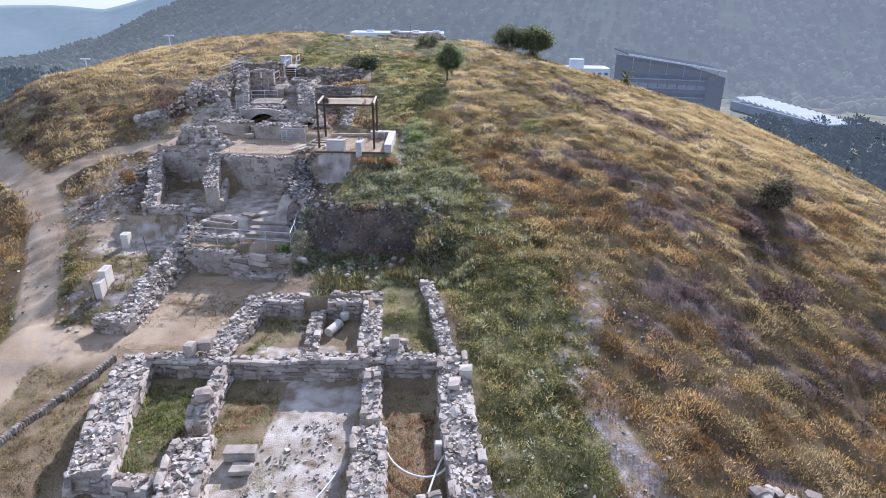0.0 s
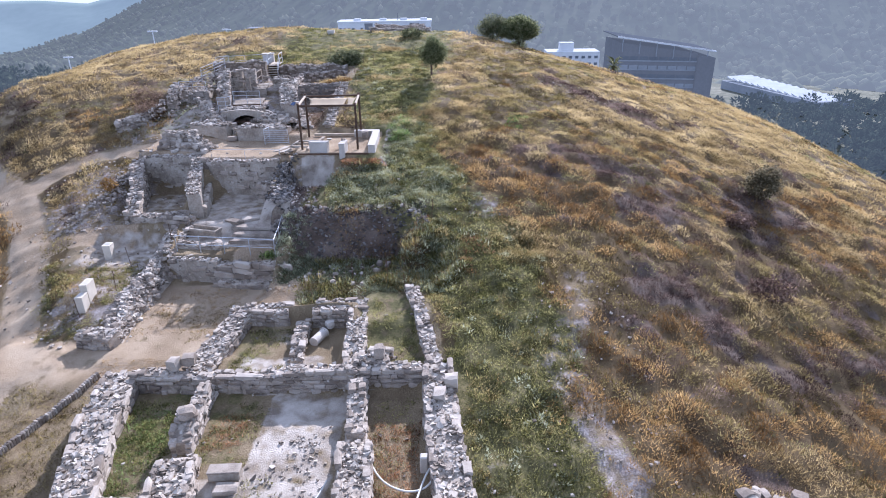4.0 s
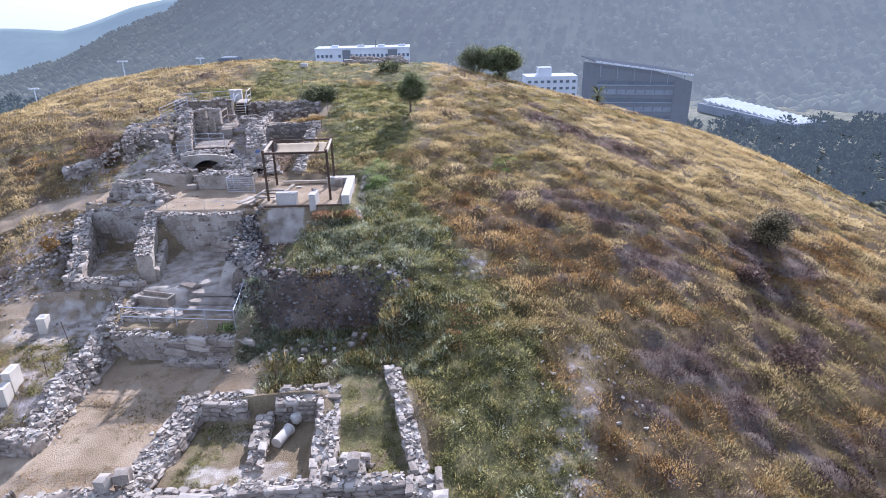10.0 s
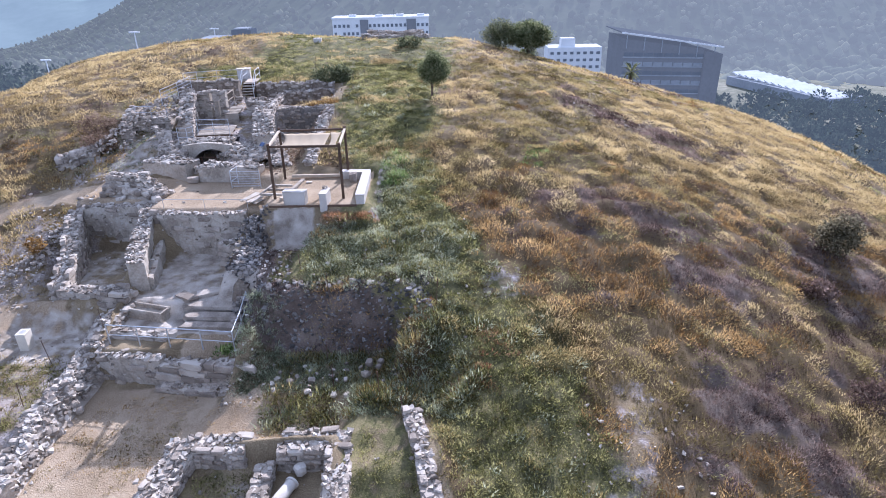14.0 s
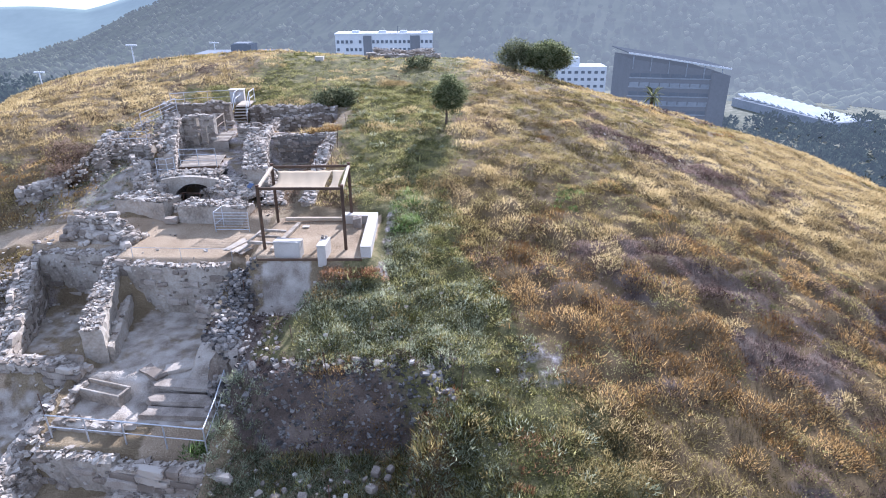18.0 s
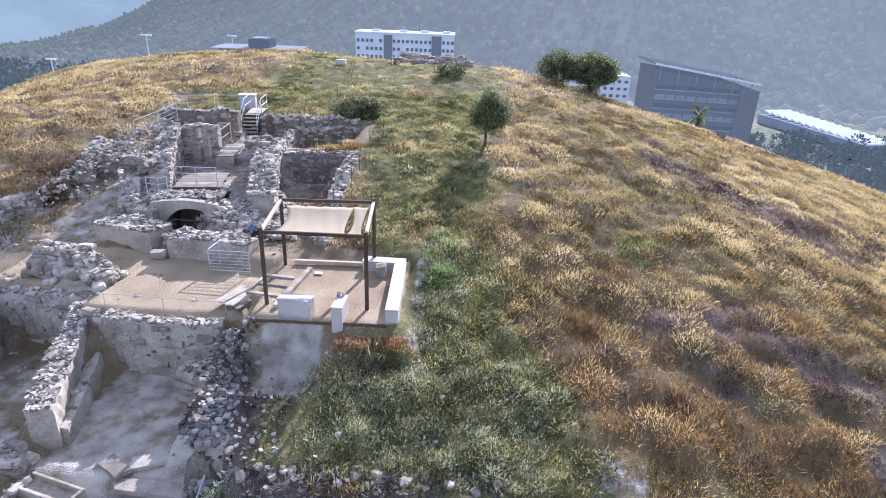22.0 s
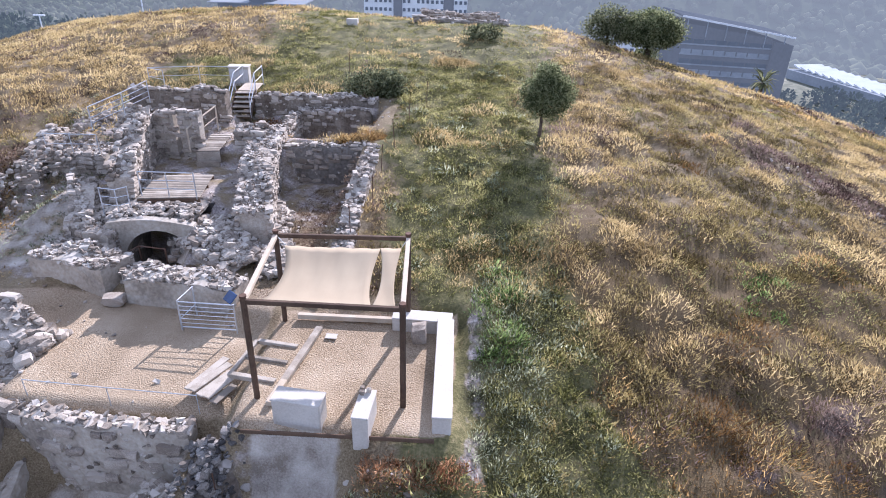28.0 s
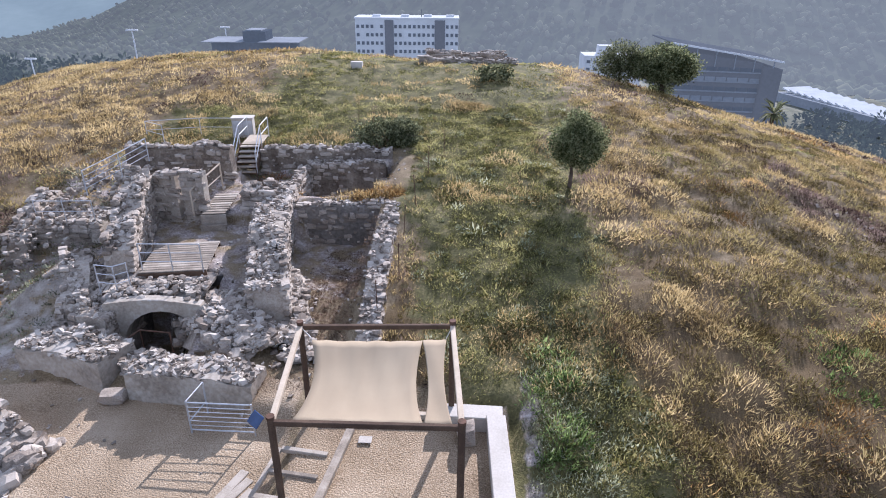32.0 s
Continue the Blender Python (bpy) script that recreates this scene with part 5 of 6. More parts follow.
# wooden deck and steps
deck = thing("timber_deck", (-14.85, 49.6, 1.9), "grey weathered timber walkway deck inside the hall", "deck", turn=10)
for k in range(13):
    box_part("plank", (2.3, 0.17, 0.04), (-0.1, -0.8 + k * 0.19, -0.02), M_wood, deck)
for y in (-0.88, 0.5, 1.5):
    box_part("joist", (2.3, 0.08, 0.28), (-0.1, y, -0.18), M_darkwood, deck)
lower = thing("timber_deck", (-16.2, 48.0, 1.7), "small grey timber landing beside the deck", "deck", turn=12)
for k in range(7):
    box_part("plank", (0.13, 0.9, 0.04), (-0.45 + k * 0.15, 0, -0.02), M_wood, lower)
box_part("joist", (1.05, 0.07, 0.4), (0, -0.43, -0.22), M_darkwood, lower)
railing("timber and steel railing along the deck", [(-15.85, 48.75, 1.9), (-14.8, 48.8, 1.9), (-13.75, 48.85, 1.9)], 0, 1.0, 3, 0.02)
railing("steel railing round the small landing", [(-16.75, 47.6, 1.7), (-16.1, 47.5, 1.7), (-15.75, 47.7, 1.75)], 0, 0.95, 3, 0.02)
railing("steel railing on the ledge above the hall", [(-19.6, 52.4, 3.3), (-19.1, 54.2, 3.5), (-18.7, 55.8, 3.7)], 0, 0.95, 4, 0.02)
railing("steel railing on the upper ledge", [(-19.3, 58.6, 3.6), (-21.6, 61.4, 3.1), (-18.9, 61.9, 3.2), (-16.6, 61.6, 3.3)], 0, 0.95, 2, 0.02)
railing("thin steel railing on the stone ledge", [(-21.3, 51.6, 2.42), (-20.2, 51.65, 2.42), (-19.1, 51.75, 2.42)], 0, 0.85, 2, 0.018)
landing = thing("timber_steps", (-15.1, 53.9, 2.35), "grey timber landing and ramp between the walls", "steps", turn=10)
for k in range(9):
    box_part("plank", (0.95, 0.2, 0.045), (0.03 * k, -0.9 + k * 0.22, 0.02 * k), M_wood, landing)
box_part("riser", (1.0, 0.06, 0.5), (0, -1.0, -0.28), M_wood, landing)
box_part("riser", (1.0, 0.06, 0.35), (0, -1.25, -0.55), M_wood, landing)
railing("timber railing on the ramp", [(-15.75, 53.0, 2.3), (-15.6, 54.2, 2.5), (-15.4, 55.4, 2.7)], 0, 1.0, 2, 0.035, M_palewood, "timber_railing")
stairs = thing("timber_stairs", (-15.0, 57.3, 2.55), "open timber stairs climbing to the hilltop with steel handrails", "stairs", turn=6)
for k in range(6):
    box_part("tread", (0.95, 0.3, 0.05), (0, k * 0.28, 0.17 * (k + 1)), M_wood, stairs)
    box_part("riser", (0.93, 0.03, 0.15), (0, k * 0.28 + 0.14, 0.17 * (k + 1) - 0.09), M_darkwood, stairs)
for s in (-1, 1):
    box_part("stringer", (0.05, 2.1, 0.25), (s * 0.5, 0.75, 0.55), M_darkwood, stairs, (31, 0, 0))
for k in range(8):
    box_part("landing_plank", (0.95, 0.2, 0.05), (0, 1.8 + k * 0.22, 1.04), M_palewood, stairs)
for s in (-1, 1):
    for y, z in ((0, 0.1), (1.5, 1.0), (3.3, 1.0)):
        rod_part("post", (s * 0.52, y, z), (s * 0.52, y, z + 1.0), 0.025, M_steel, stairs)
    for h in (1.0, 0.55):
        rod_part("handrail", (s * 0.52, 0, 0.1 + h), (s * 0.52, 1.5, 1.0 + h), 0.022, M_steel, stairs)
        rod_part("handrail", (s * 0.52, 1.5, 1.0 + h), (s * 0.52, 3.3, 1.0 + h), 0.022, M_steel, stairs)
cab = thing("utility_cabinet", (-16.4, 61.5, gz(-16.4, 61.5)), "white metal utility cabinet standing on the hilltop grass", "cabinet", turn=8)
box_part("body", (1.05, 0.6, 1.0), (0, 0, 0.45), M_white, cab)
box_part("lid", (1.15, 0.7, 0.07), (0, 0, 0.98), M_white, cab)
box_part("door", (0.48, 0.03, 0.75), (-0.25, -0.31, 0.47), M_steel, cab)
box_part("door", (0.48, 0.03, 0.75), (0.25, -0.31, 0.47), M_steel, cab)
box2 = thing("concrete_slab", (-12.5, 74.0, gz(-12.5, 74.0)), "low pale concrete block in the hilltop grass", "block")
box_part("block", (0.8, 0.5, 0.45), (0, 0, 0.2), M_white, box2)


# ---- plants ----
def tufts(name, xy, size, n, material, label, seed, wide=0.012, tall=0.8, spread=0.55, category="grass"):
    """Sprays of fine stalks, each a thin blade fanning out from its root, all in one mesh."""
    rng = np.random.default_rng(seed)
    xy = np.asarray(xy, float).reshape(-1, 2)
    N = len(xy)
    R = np.broadcast_to(size, N)[:, None] * (0.55 + 0.9 * rng.random((N, 1)) ** 1.6)
    az, rad = rng.uniform(0, 2 * np.pi, (N, n)), R * spread * np.sqrt(rng.random((N, n)))
    off = np.stack([np.cos(az) * rad, np.sin(az) * rad], -1)
    foot = ground_z(xy[:, 0], xy[:, 1])[:, None] - 0.02 - 0.25 * (rad / (R * spread)) ** 2 * R * tall
    return spray(name, np.concatenate([xy[:, None] + off, foot[..., None]], -1), off / (R[..., None] * spread) * 0.75, R, rng, material, label, wide, tall, category)


def tussocks(name, xy, size, high, n, material, label, seed, wide=0.018, tall=0.8, category="grass"):
    """Fuzzy domes of dry stalks that grow all over the earth mounds."""
    rng = np.random.default_rng(seed)
    N = len(xy)
    R = np.broadcast_to(size, N)[:, None]
    az, u = rng.uniform(0, 2 * np.pi, (N, n)), np.sqrt(rng.random((N, n)))
    off = np.stack([np.cos(az), np.sin(az)], -1) * u[..., None]
    root = xy[:, None] + off * R[..., None]
    foot = ground_z(root[..., 0], root[..., 1]) - 0.03
    return spray(name, np.concatenate([root, foot[..., None]], -1), off * 0.7, np.broadcast_to(high, N)[:, None] * (1.15 - 0.4 * u), rng, material, label, wide, tall, category)


def spray(name, root, lean, R, rng, material, label, wide, tall, category):
    N, n = root.shape[:2]
    d = np.concatenate([lean + rng.normal((0.1, -0.04), 0.14, (N, 1, 2)), np.full((N, n, 1), tall)], -1) + rng.normal(0, 0.42, (N, n, 3))
    d[..., 2] = np.abs(d[..., 2]) + 0.05
    d /= np.linalg.norm(d, axis=2)[..., None]
    ln = (R * rng.uniform(0.35, 1.0, (N, n)))[..., None]
    side = np.cross(d, rng.normal(size=(N, n, 3)))
    side *= wide * rng.uniform(0.5, 1.5, (N, n, 1)) / (np.linalg.norm(side, axis=2)[..., None] + 1e-6)
    mid = root + d * ln * rng.uniform(0.35, 0.75, (N, n, 1))
    V = np.stack([mid - side, mid + side, root + d * ln], 2) - (d * ln * 0.3)[:, :, None]
    me = mesh_np(name, V.reshape(-1, 3), np.arange(3 * N * n).reshape(-1, 3), material)
    tone = np.clip(0.5 + 0.32 * rng.normal(size=(N, 1, 1)) + 0.1 * rng.normal(size=(N, n, 1)) + np.zeros((1, 1, 3)), 0, 1)
    me.attributes.new("tone", "FLOAT", "POINT").data.foreach_set("value", tone.ravel().astype(np.float32))
    return tagged(new(name, me), label, category, "", "stuff")


rng1 = np.random.default_rng(21)


def scatter(n, x0, x1, y0, y1):
    return np.c_[rng1.uniform(x0, x1, n), rng1.uniform(y0, y1, n)]


def wild(p):
    x, y = p.T
    keep = dug(x, y) < 0.4
    keep &= rng1.random(len(x)) > 1.1 * cover(x, y)["rubble"] * (fbm(x, y, 1.2, 4.4) > -0.35)
    return p[keep]


def sorts(p):
    """Which plant grows where: green along the dug edge, dusky thistle bands, gold, straw and olive patches."""
    x, y = p.T
    gr = cover(x, y)["green"]
    f1, f2, f3 = fbm(x, y, 4.2, 0.8), fbm(x, y, 5.5, 2.9), fbm(x, y, 1.4, 5.1)
    r = rng1.random(len(x)) - 0.5
    near_green = (1 - sstep(3, 9, x)) * sstep(10, 20, y) * (1 - sstep(44, 60, y)) * 0.5 + (1 - sstep(26, 38, y)) * 0.85
    return np.where(gr + 0.45 * f3 + 0.3 * f1 + 0.7 * r > 0.5, 0, np.where(dusk(x, y) + 0.5 * r > 0.42, 1,
           np.where(f1 + 0.5 * f3 + 0.6 * r > 0.95 * sstep(36, 52, y) - 0.1 * (1 - sstep(24, 36, y)), 2, np.where(f1 - 0.6 * f2 + 0.5 * r + near_green > 0.2 + 0.45 * sstep(38, 52, y), 4, 3))))


SORTS = (("green_weeds", M_green, 0.36, "low green weeds among dry grass", 0.6), ("thistle_patch", M_thistle, 0.44, "grey-brown dry thistles in dense patches", 0.95),
         ("golden_weeds", M_gold, 0.5, "golden-brown dry weeds in tussocks", 0.9), ("dry_grass", M_straw, 0.52, "straw-coloured dry grass tussocks on the hillside", 0.9),
         ("olive_weeds", M_olive, 0.46, "olive-coloured half-dry weeds on the hillside", 0.85))


def clumped(x0, x1, y0, y1):
    """The mounds' tops within a stretch, with their sizes."""
    i, j = [v.ravel() for v in np.meshgrid(np.arange(math.floor(x0 / CELL), math.ceil(x1 / CELL)), np.arange(math.floor(y0 / CELL), math.ceil(y1 / CELL)))]
    h = chance(i, j)
    p = np.c_[(i + h[0]) * CELL, (j + h[1]) * CELL]
    ok = (dug(*p.T) < 0.4) & (cover(*p.T)["rubble"] < 0.3 + 0.5 * h[1])
    return p[ok], h[2][ok]


for zone, n, wide, seed in (((-5, 31, 9, 47), 340, 0.0125, 100), ((-5, 31, 47, 67), 255, 0.0175, 110), ((-34, -19, 9, 67), 150, 0.026, 120), ((-19, -5, 59, 67), 180, 0.022, 130),
                            ((31, 46, 14, 67), 110, 0.035, 140), ((-52, -34, 30, 67), 90, 0.036, 150), ((-48, 44, 67, 101), 80, 0.034, 160)):
    p, h = clumped(*zone)
    kind = sorts(p)
    for k, (nm, m, s, lab, tall) in enumerate(SORTS):
        low = 0.75 if k == 0 else 1.0
        tussocks(nm, p[kind == k], 0.5 + 0.55 * h[kind == k] ** 1.5, s * low * (0.68 + 0.62 * h[kind == k]), n, m, lab, seed + k, wide, tall)
fillers = wild(np.concatenate([scatter(10500, -3, 31, 9, 66), scatter(2600, 0.5, 7, 14, 32), scatter(2200, -6, 2, 32.5, 44), scatter(2400, -7.2, -1, 44, 66), scatter(900, -34, -19, 10, 66), scatter(900, -20, -7, 59, 66), scatter(700, -3, 31, -8, 9), scatter(500, -34, -18, -8, 10)]))
kind = sorts(fillers)
for k, (nm, m, s, lab, tall) in enumerate(SORTS):
    tufts(nm, fillers[kind == k], s * 0.9, 22, m, lab, 170 + k, 0.016, tall)

# fine growth in the site
q = np.concatenate([scatter(1500, -10.9, -8.5, 13.8, 19.3), scatter(420, -7.6, -5.6, 15.8, 19.2), scatter(300, -1.3, 0.6, 13.5, 19.4), scatter(650, -7.9, -5.6, 20.8, 24.3), scatter(170, -5.4, -3.2, 13.2, 15.2), scatter(800, -2.1, 0.2, 20.8, 26.2)])
q = q[fbm(q[:, 0], q[:, 1], 0.7, 6.1) > -0.15]
tufts("green_weeds", q, 0.24, 20, M_green, "fresh low green weeds on the room floors", 140, 0.012, 0.6)
q = scatter(900, -10.7, -8.6, 13.8, 18.8)
tufts("bright_weeds", q, 0.22, 18, M_bright, "dense fresh green weeds filling the side room", 150, 0.014, 0.6)
q = np.concatenate([scatter(520, -1.2, 0.6, 13.5, 18.0), scatter(140, -7.4, -6, 16.5, 18.5)])
tufts("rusty_weeds", q, 0.24, 20, M_rustred, "rust-brown dry weeds on the room floor", 151, 0.012, 0.6)
q = np.concatenate([scatter(260, -2.6, 1.0, 26.2, 27.2), scatter(500, -3.0, 2.0, 26.5, 31), scatter(900, -7.8, -2.5, 28.2, 30.6), scatter(160, -8.4, -6.4, 30.4, 32.4), scatter(1100, -5.5, 1.5, 32.6, 37.3), scatter(160, -6.2, -2.4, 35.6, 37.3), scatter(300, -3.0, -1.0, 38, 45), scatter(420, -24, -18.5, 46, 60)])
tufts("grey_green_weeds", q, 0.38, 36, M_greyweed, "grey-green thorny weeds below the platform", 141, 0.014, 0.9)
q = scatter(520, -6.2, 2.2, 26.3, 30.4)
q = q[fbm(q[:, 0], q[:, 1], 0.9, 3.3) > -0.45]
third = np.arange(len(q)) % 3
for k, (m, lab) in enumerate(((M_greyweed, "tall grey-green weeds at the foot of the bank"), (M_green, "tall yellow-green weeds at the foot of the bank"), (M_olive, "half-dry weeds at the foot of the bank"))):
    tufts("tall_weeds", q[third == k], 0.62, 64, m, lab, 159 + k, 0.02, 0.9)
q = scatter(260, -7.2, 0.4, 32.4, 33.4)
q = np.concatenate([q, scatter(130, -8.2, -6.4, 33.6, 36.2)])
tufts("dead_brush", q, 0.26, 26, M_thistle, "dusky dead weeds hanging over the cut bank", 148, 0.012, 0.8)
q = np.concatenate([scatter(300, -19.5, -16, 25, 31), scatter(460, -24.5, -19.5, 33.5, 42), scatter(320, -13.5, -9.5, 24.5, 29), scatter(260, -14, -9, 20.6, 22.5), scatter(600, -24, -8, 54, 62), scatter(520, -24, -18, 44.5, 54), scatter(160, -8.6, -4, 25.6, 28)])
tufts("dry_weeds", q, 0.22, 16, M_gold, "sparse dry weeds on bare earth", 142, 0.01, 0.7)
q = np.concatenate([scatter(2600, -22, -12.3, 8, 20.2), scatter(260, -20, -14.5, 20, 24), scatter(420, -25, -19.5, 33.5, 42), scatter(500, -22, -16, 23, 31)])
keep = cover(q[:, 0], q[:, 1])["path"] < 0.5
tufts("dry_weeds", q[keep], 0.32, 24, M_olive, "low half-dry weeds beside the gravel path", 149, 0.012, 0.6)
q = scatter(1300, -21.5, -15.4, 23.6, 30.5)
q = q[(cover(q[:, 0], q[:, 1])["path"] < 0.35) & (fbm(q[:, 0], q[:, 1], 0.9, 1.9) > -0.25)]
tufts("green_weeds", q, 0.3, 28, M_green, "yellow-green weeds between the path and the rubble bank", 154, 0.013, 0.6)
q = scatter(800, -14.0, -9.3, 23.6, 29.4)
q = q[fbm(q[:, 0], q[:, 1], 1.1, 3.7) > 0.1]
tufts("dry_weeds", q, 0.2, 18, M_olive, "sparse half-dry weeds on the yard floor", 155, 0.012, 0.6)
q = np.concatenate([scatter(60, 1.0, 2.6, 26.8, 28.0), scatter(40, -0.9, 0.3, 30.2, 31.4), scatter(40, 2.2, 3.8, 28.4, 30.0), scatter(110, -5.4, -2.8, 37.4, 38.1), scatter(60, -14.6, -12.5, 56.8, 58.4), scatter(25, -17.4, -16.4, 45.6, 46.8)])
tufts("rusty_weeds", q, 0.34, 30, M_rustred, "rust-coloured dry weeds before the platform", 143, 0.014)
q = scatter(230, -10.3, -8.1, 45.6, 51.0)
tufts("dead_brush", q, 0.3, 26, M_rustweed, "rust-brown dead brush on the trench floor", 152, 0.012, 0.6)
q = np.concatenate([scatter(120, -9.4, -7.4, 54.3, 55.0), scatter(16, -12.6, -11.9, 55.2, 56.2)])
tufts("dry_grass", q, 0.42, 34, M_gold, "golden dry grass on the pool's rear wall", 153, 0.014, 0.9)
q = np.concatenate([scatter(60, -2.8, -1.5, 41.5, 45.5), scatter(14, 5.5, 7.5, 44, 46), scatter(22, -8.9, -8.2, 29.6, 30.6)])
tufts("bright_weeds", q, 0.5, 60, M_bright, "bright green leafy weeds beside the platform", 144, 0.022, 0.9)
q = scatter(900, -17, -12.5, 60, 84)
q = q[near_line(q[:, 0], q[:, 1], LANE) < 1.3]
tufts("bright_weeds", q, 0.26, 26, M_green, "short fresh grass along the lane on the crest", 162, 0.024, 0.6)
q = scatter(60, -9.9, -7.6, 54.2, 55.6)
tufts("straw_tufts", q, 0.5, 46, M_straw, "pale straw tufts on the pool rim", 145, 0.012, 1.1)
q = np.concatenate([scatter(1500, -2, 8, 12, 34), scatter(900, -6, 3, 33, 46), scatter(700, -8, 1, 46, 66)])
q = q[(cover(*q.T)["green"] > 0.45) & (dug(*q.T) < 0.3) & (fbm(q[:, 0], q[:, 1], 0.8, 8.3) > 0.05)]
third = np.arange(len(q)) % 3
tufts("leafy_weeds", q[third == 0], 0.46, 46, M_green, "broad-leaved yellow-green weeds in clumps", 156, 0.026, 0.7)
tufts("leafy_weeds", q[third == 1], 0.42, 46, M_greyweed, "grey-green leafy weeds in clumps", 157, 0.026, 0.7)
tufts("leafy_weeds", q[third == 2], 0.4, 40, M_olive, "half-dry olive weeds in clumps", 158, 0.022, 0.8)
q = np.concatenate([scatter(120, -16, -8.2, 54, 56), scatter(1300, -10.5, -8.2, 44, 53)])
tufts("dead_brush", q, 0.24, 14, M_rustweed, "dead brown brushwood on the trench floor", 147, 0.01, 0.4)


def leaves(pts, size, seed):
    """Small leaf clumps at the given places, as pairs of crossed quads with ragged turns."""
    rng = np.random.default_rng(seed)
    n = len(pts)
    a, b = rng.normal(size=(n, 3)), rng.normal(size=(n, 3))
    a /= np.linalg.norm(a, axis=1)[:, None]
    b -= a * (a * b).sum(1)[:, None]
    b /= np.linalg.norm(b, axis=1)[:, None]
    s = size * rng.uniform(0.6, 1.4, (n, 1))
    V = np.stack([pts - a * s, pts - b * s * 0.55, pts + a * s, pts + b * s * 0.55], 1).reshape(-1, 3)
    return V, np.arange(4 * n).reshape(-1, 4)


def tree(name, label, at, lobes, trunk, n, leaf, seed, material=M_tree, category="tree"):
    """A tapered trunk with limbs to lobes (x, y, z, rx, ry, rz) of leaf clumps about at."""
    rng = np.random.default_rng(seed)
    t = thing(name, at, label, category)
    bm = bmesh.new()
    h, r = trunk
    rod(bm, (0, 0, -0.3), (0.05, 0.02, h * 0.55), r, r * 0.75, 10)
    rod(bm, (0.05, 0.02, h * 0.5), (0, 0.05, h), r * 0.77, r * 0.5, 10)
    part("trunk", bm, M_bark, t)
    P = []
    for lx, ly, lz, rx, ry, rz in lobes:
        bm = bmesh.new()
        rod(bm, (0, 0.03, h * 0.8), (lx * 0.8, ly * 0.8, lz), r * 0.5, r * 0.15, 7)
        for k in range(3):
            e = rng.normal(size=3) * 0.5
            rod(bm, (lx * 0.6, ly * 0.6, h * 0.8 + (lz - h * 0.8) * 0.7), (lx + e[0] * rx, ly + e[1] * ry, lz + abs(e[2]) * rz), r * 0.2, r * 0.06, 5)
        part("limb", bm, M_bark, t)
        m = int(n * rx * ry * rz / sum(q[3] * q[4] * q[5] for q in lobes))
        v = rng.normal(size=(m, 3))
        v /= np.linalg.norm(v, axis=1)[:, None]
        rad = rng.uniform(0.2, 1, (m, 1)) ** 0.45 * (1 + 0.2 * np.sin(v[:, :1] * 7 + seed) * np.cos(v[:, 1:2] * 6 + v[:, 2:] * 5) + 0.16 * np.sin(v[:, :1] * 19 + v[:, 2:] * 15 + lx) * np.sin(v[:, 1:2] * 17 + lz))
        P.append(v * rad * (rx, ry, rz) + (lx, ly, lz))
    V, F = leaves(np.concatenate(P), leaf, seed)
    crown = mesh_np("crown", V, F, material)
    crown.attributes.new("tone", "FLOAT", "POINT").data.foreach_set("value", np.full(len(V), 0.5, np.float32))
    part("crown", crown, None, t)
    return t


tree("young_tree", "young round-headed evergreen tree standing alone on the slope", (-0.3, 55.3, gz(-0.3, 55.3)), [(0.2, 0, 1.55, 1.0, 0.95, 0.75), (0.25, 0.1, 2.2, 0.95, 0.9, 0.85), (-0.35, 0, 1.95, 0.75, 0.75, 0.75), (0.8, 0, 2.0, 0.7, 0.7, 0.75), (0.15, 0, 2.85, 0.55, 0.55, 0.55)], (1.2, 0.1), 14000, 0.052, 201)
tree("broad_tree", "broad dense dark evergreen tree on the crest", (9.3, 76.0, gz(9.3, 76.0) - 0.5), [(0.0, 0, 3.0, 1.8, 1.8, 1.05), (1.1, 0, 2.5, 1.45, 1.4, 0.95), (-1.2, 0, 2.5, 1.3, 1.3, 0.95), (0.2, -0.2, 2.0, 2.0, 1.5, 0.85), (0.0, 0.4, 0.7, 1.1, 0.9, 0.5)], (1.8, 0.25), 22000, 0.078, 202)
tree("small_tree", "lighter green small tree beside the dark one", (6.3, 76.6, gz(6.3, 76.6)), [(0, 0, 2.0, 1.4, 1.2, 1.05), (1.0, 0, 1.6, 1.2, 1.1, 1.1), (-0.8, 0, 1.4, 1.2, 1.0, 0.9), (0.3, 0, 0.8, 1.4, 1.1, 0.8)], (1.2, 0.12), 9000, 0.07, 203, M_shrub)
tree("round_bush", "tall dusky rounded bush in the dry grass", (22.8, 39.9, gz(22.8, 39.9)), [(0, 0, 0.9, 1.35, 1.2, 0.95), (0.3, 0, 1.6, 0.9, 0.85, 0.8), (-0.5, 0, 1.35, 0.75, 0.7, 0.7)], (0.8, 0.12), 4200, 0.075, 204, M_dusky, "bush")
tree("low_bush", "low dark spreading bush on the crest meadow", (-8.7, 60.4, gz(-8.7, 60.4)), [(0, 0, 0.5, 1.7, 1.1, 0.85), (0.8, 0.1, 0.6, 0.9, 0.8, 0.7)], (0.4, 0.1), 4600, 0.08, 205, M_shrub, "bush")
tree("low_bush", "small dark bush behind the foundation", (-3.0, 71.5, gz(-3, 71.5)), [(0, 0, 0.4, 1.2, 0.9, 0.6)], (0.3, 0.08), 900, 0.11, 206, M_shrub, "bush")
tree("dry_bush", "grey-brown dry bush beside the side room", (-22.6, 48.6, gz(-22.6, 48.6)), [(0, 0, 0.6, 1.0, 0.9, 0.9), (-0.9, 0.3, 0.5, 0.8, 0.7, 0.7)], (0.4, 0.08), 2600, 0.06, 207, M_rustweed, "bush")
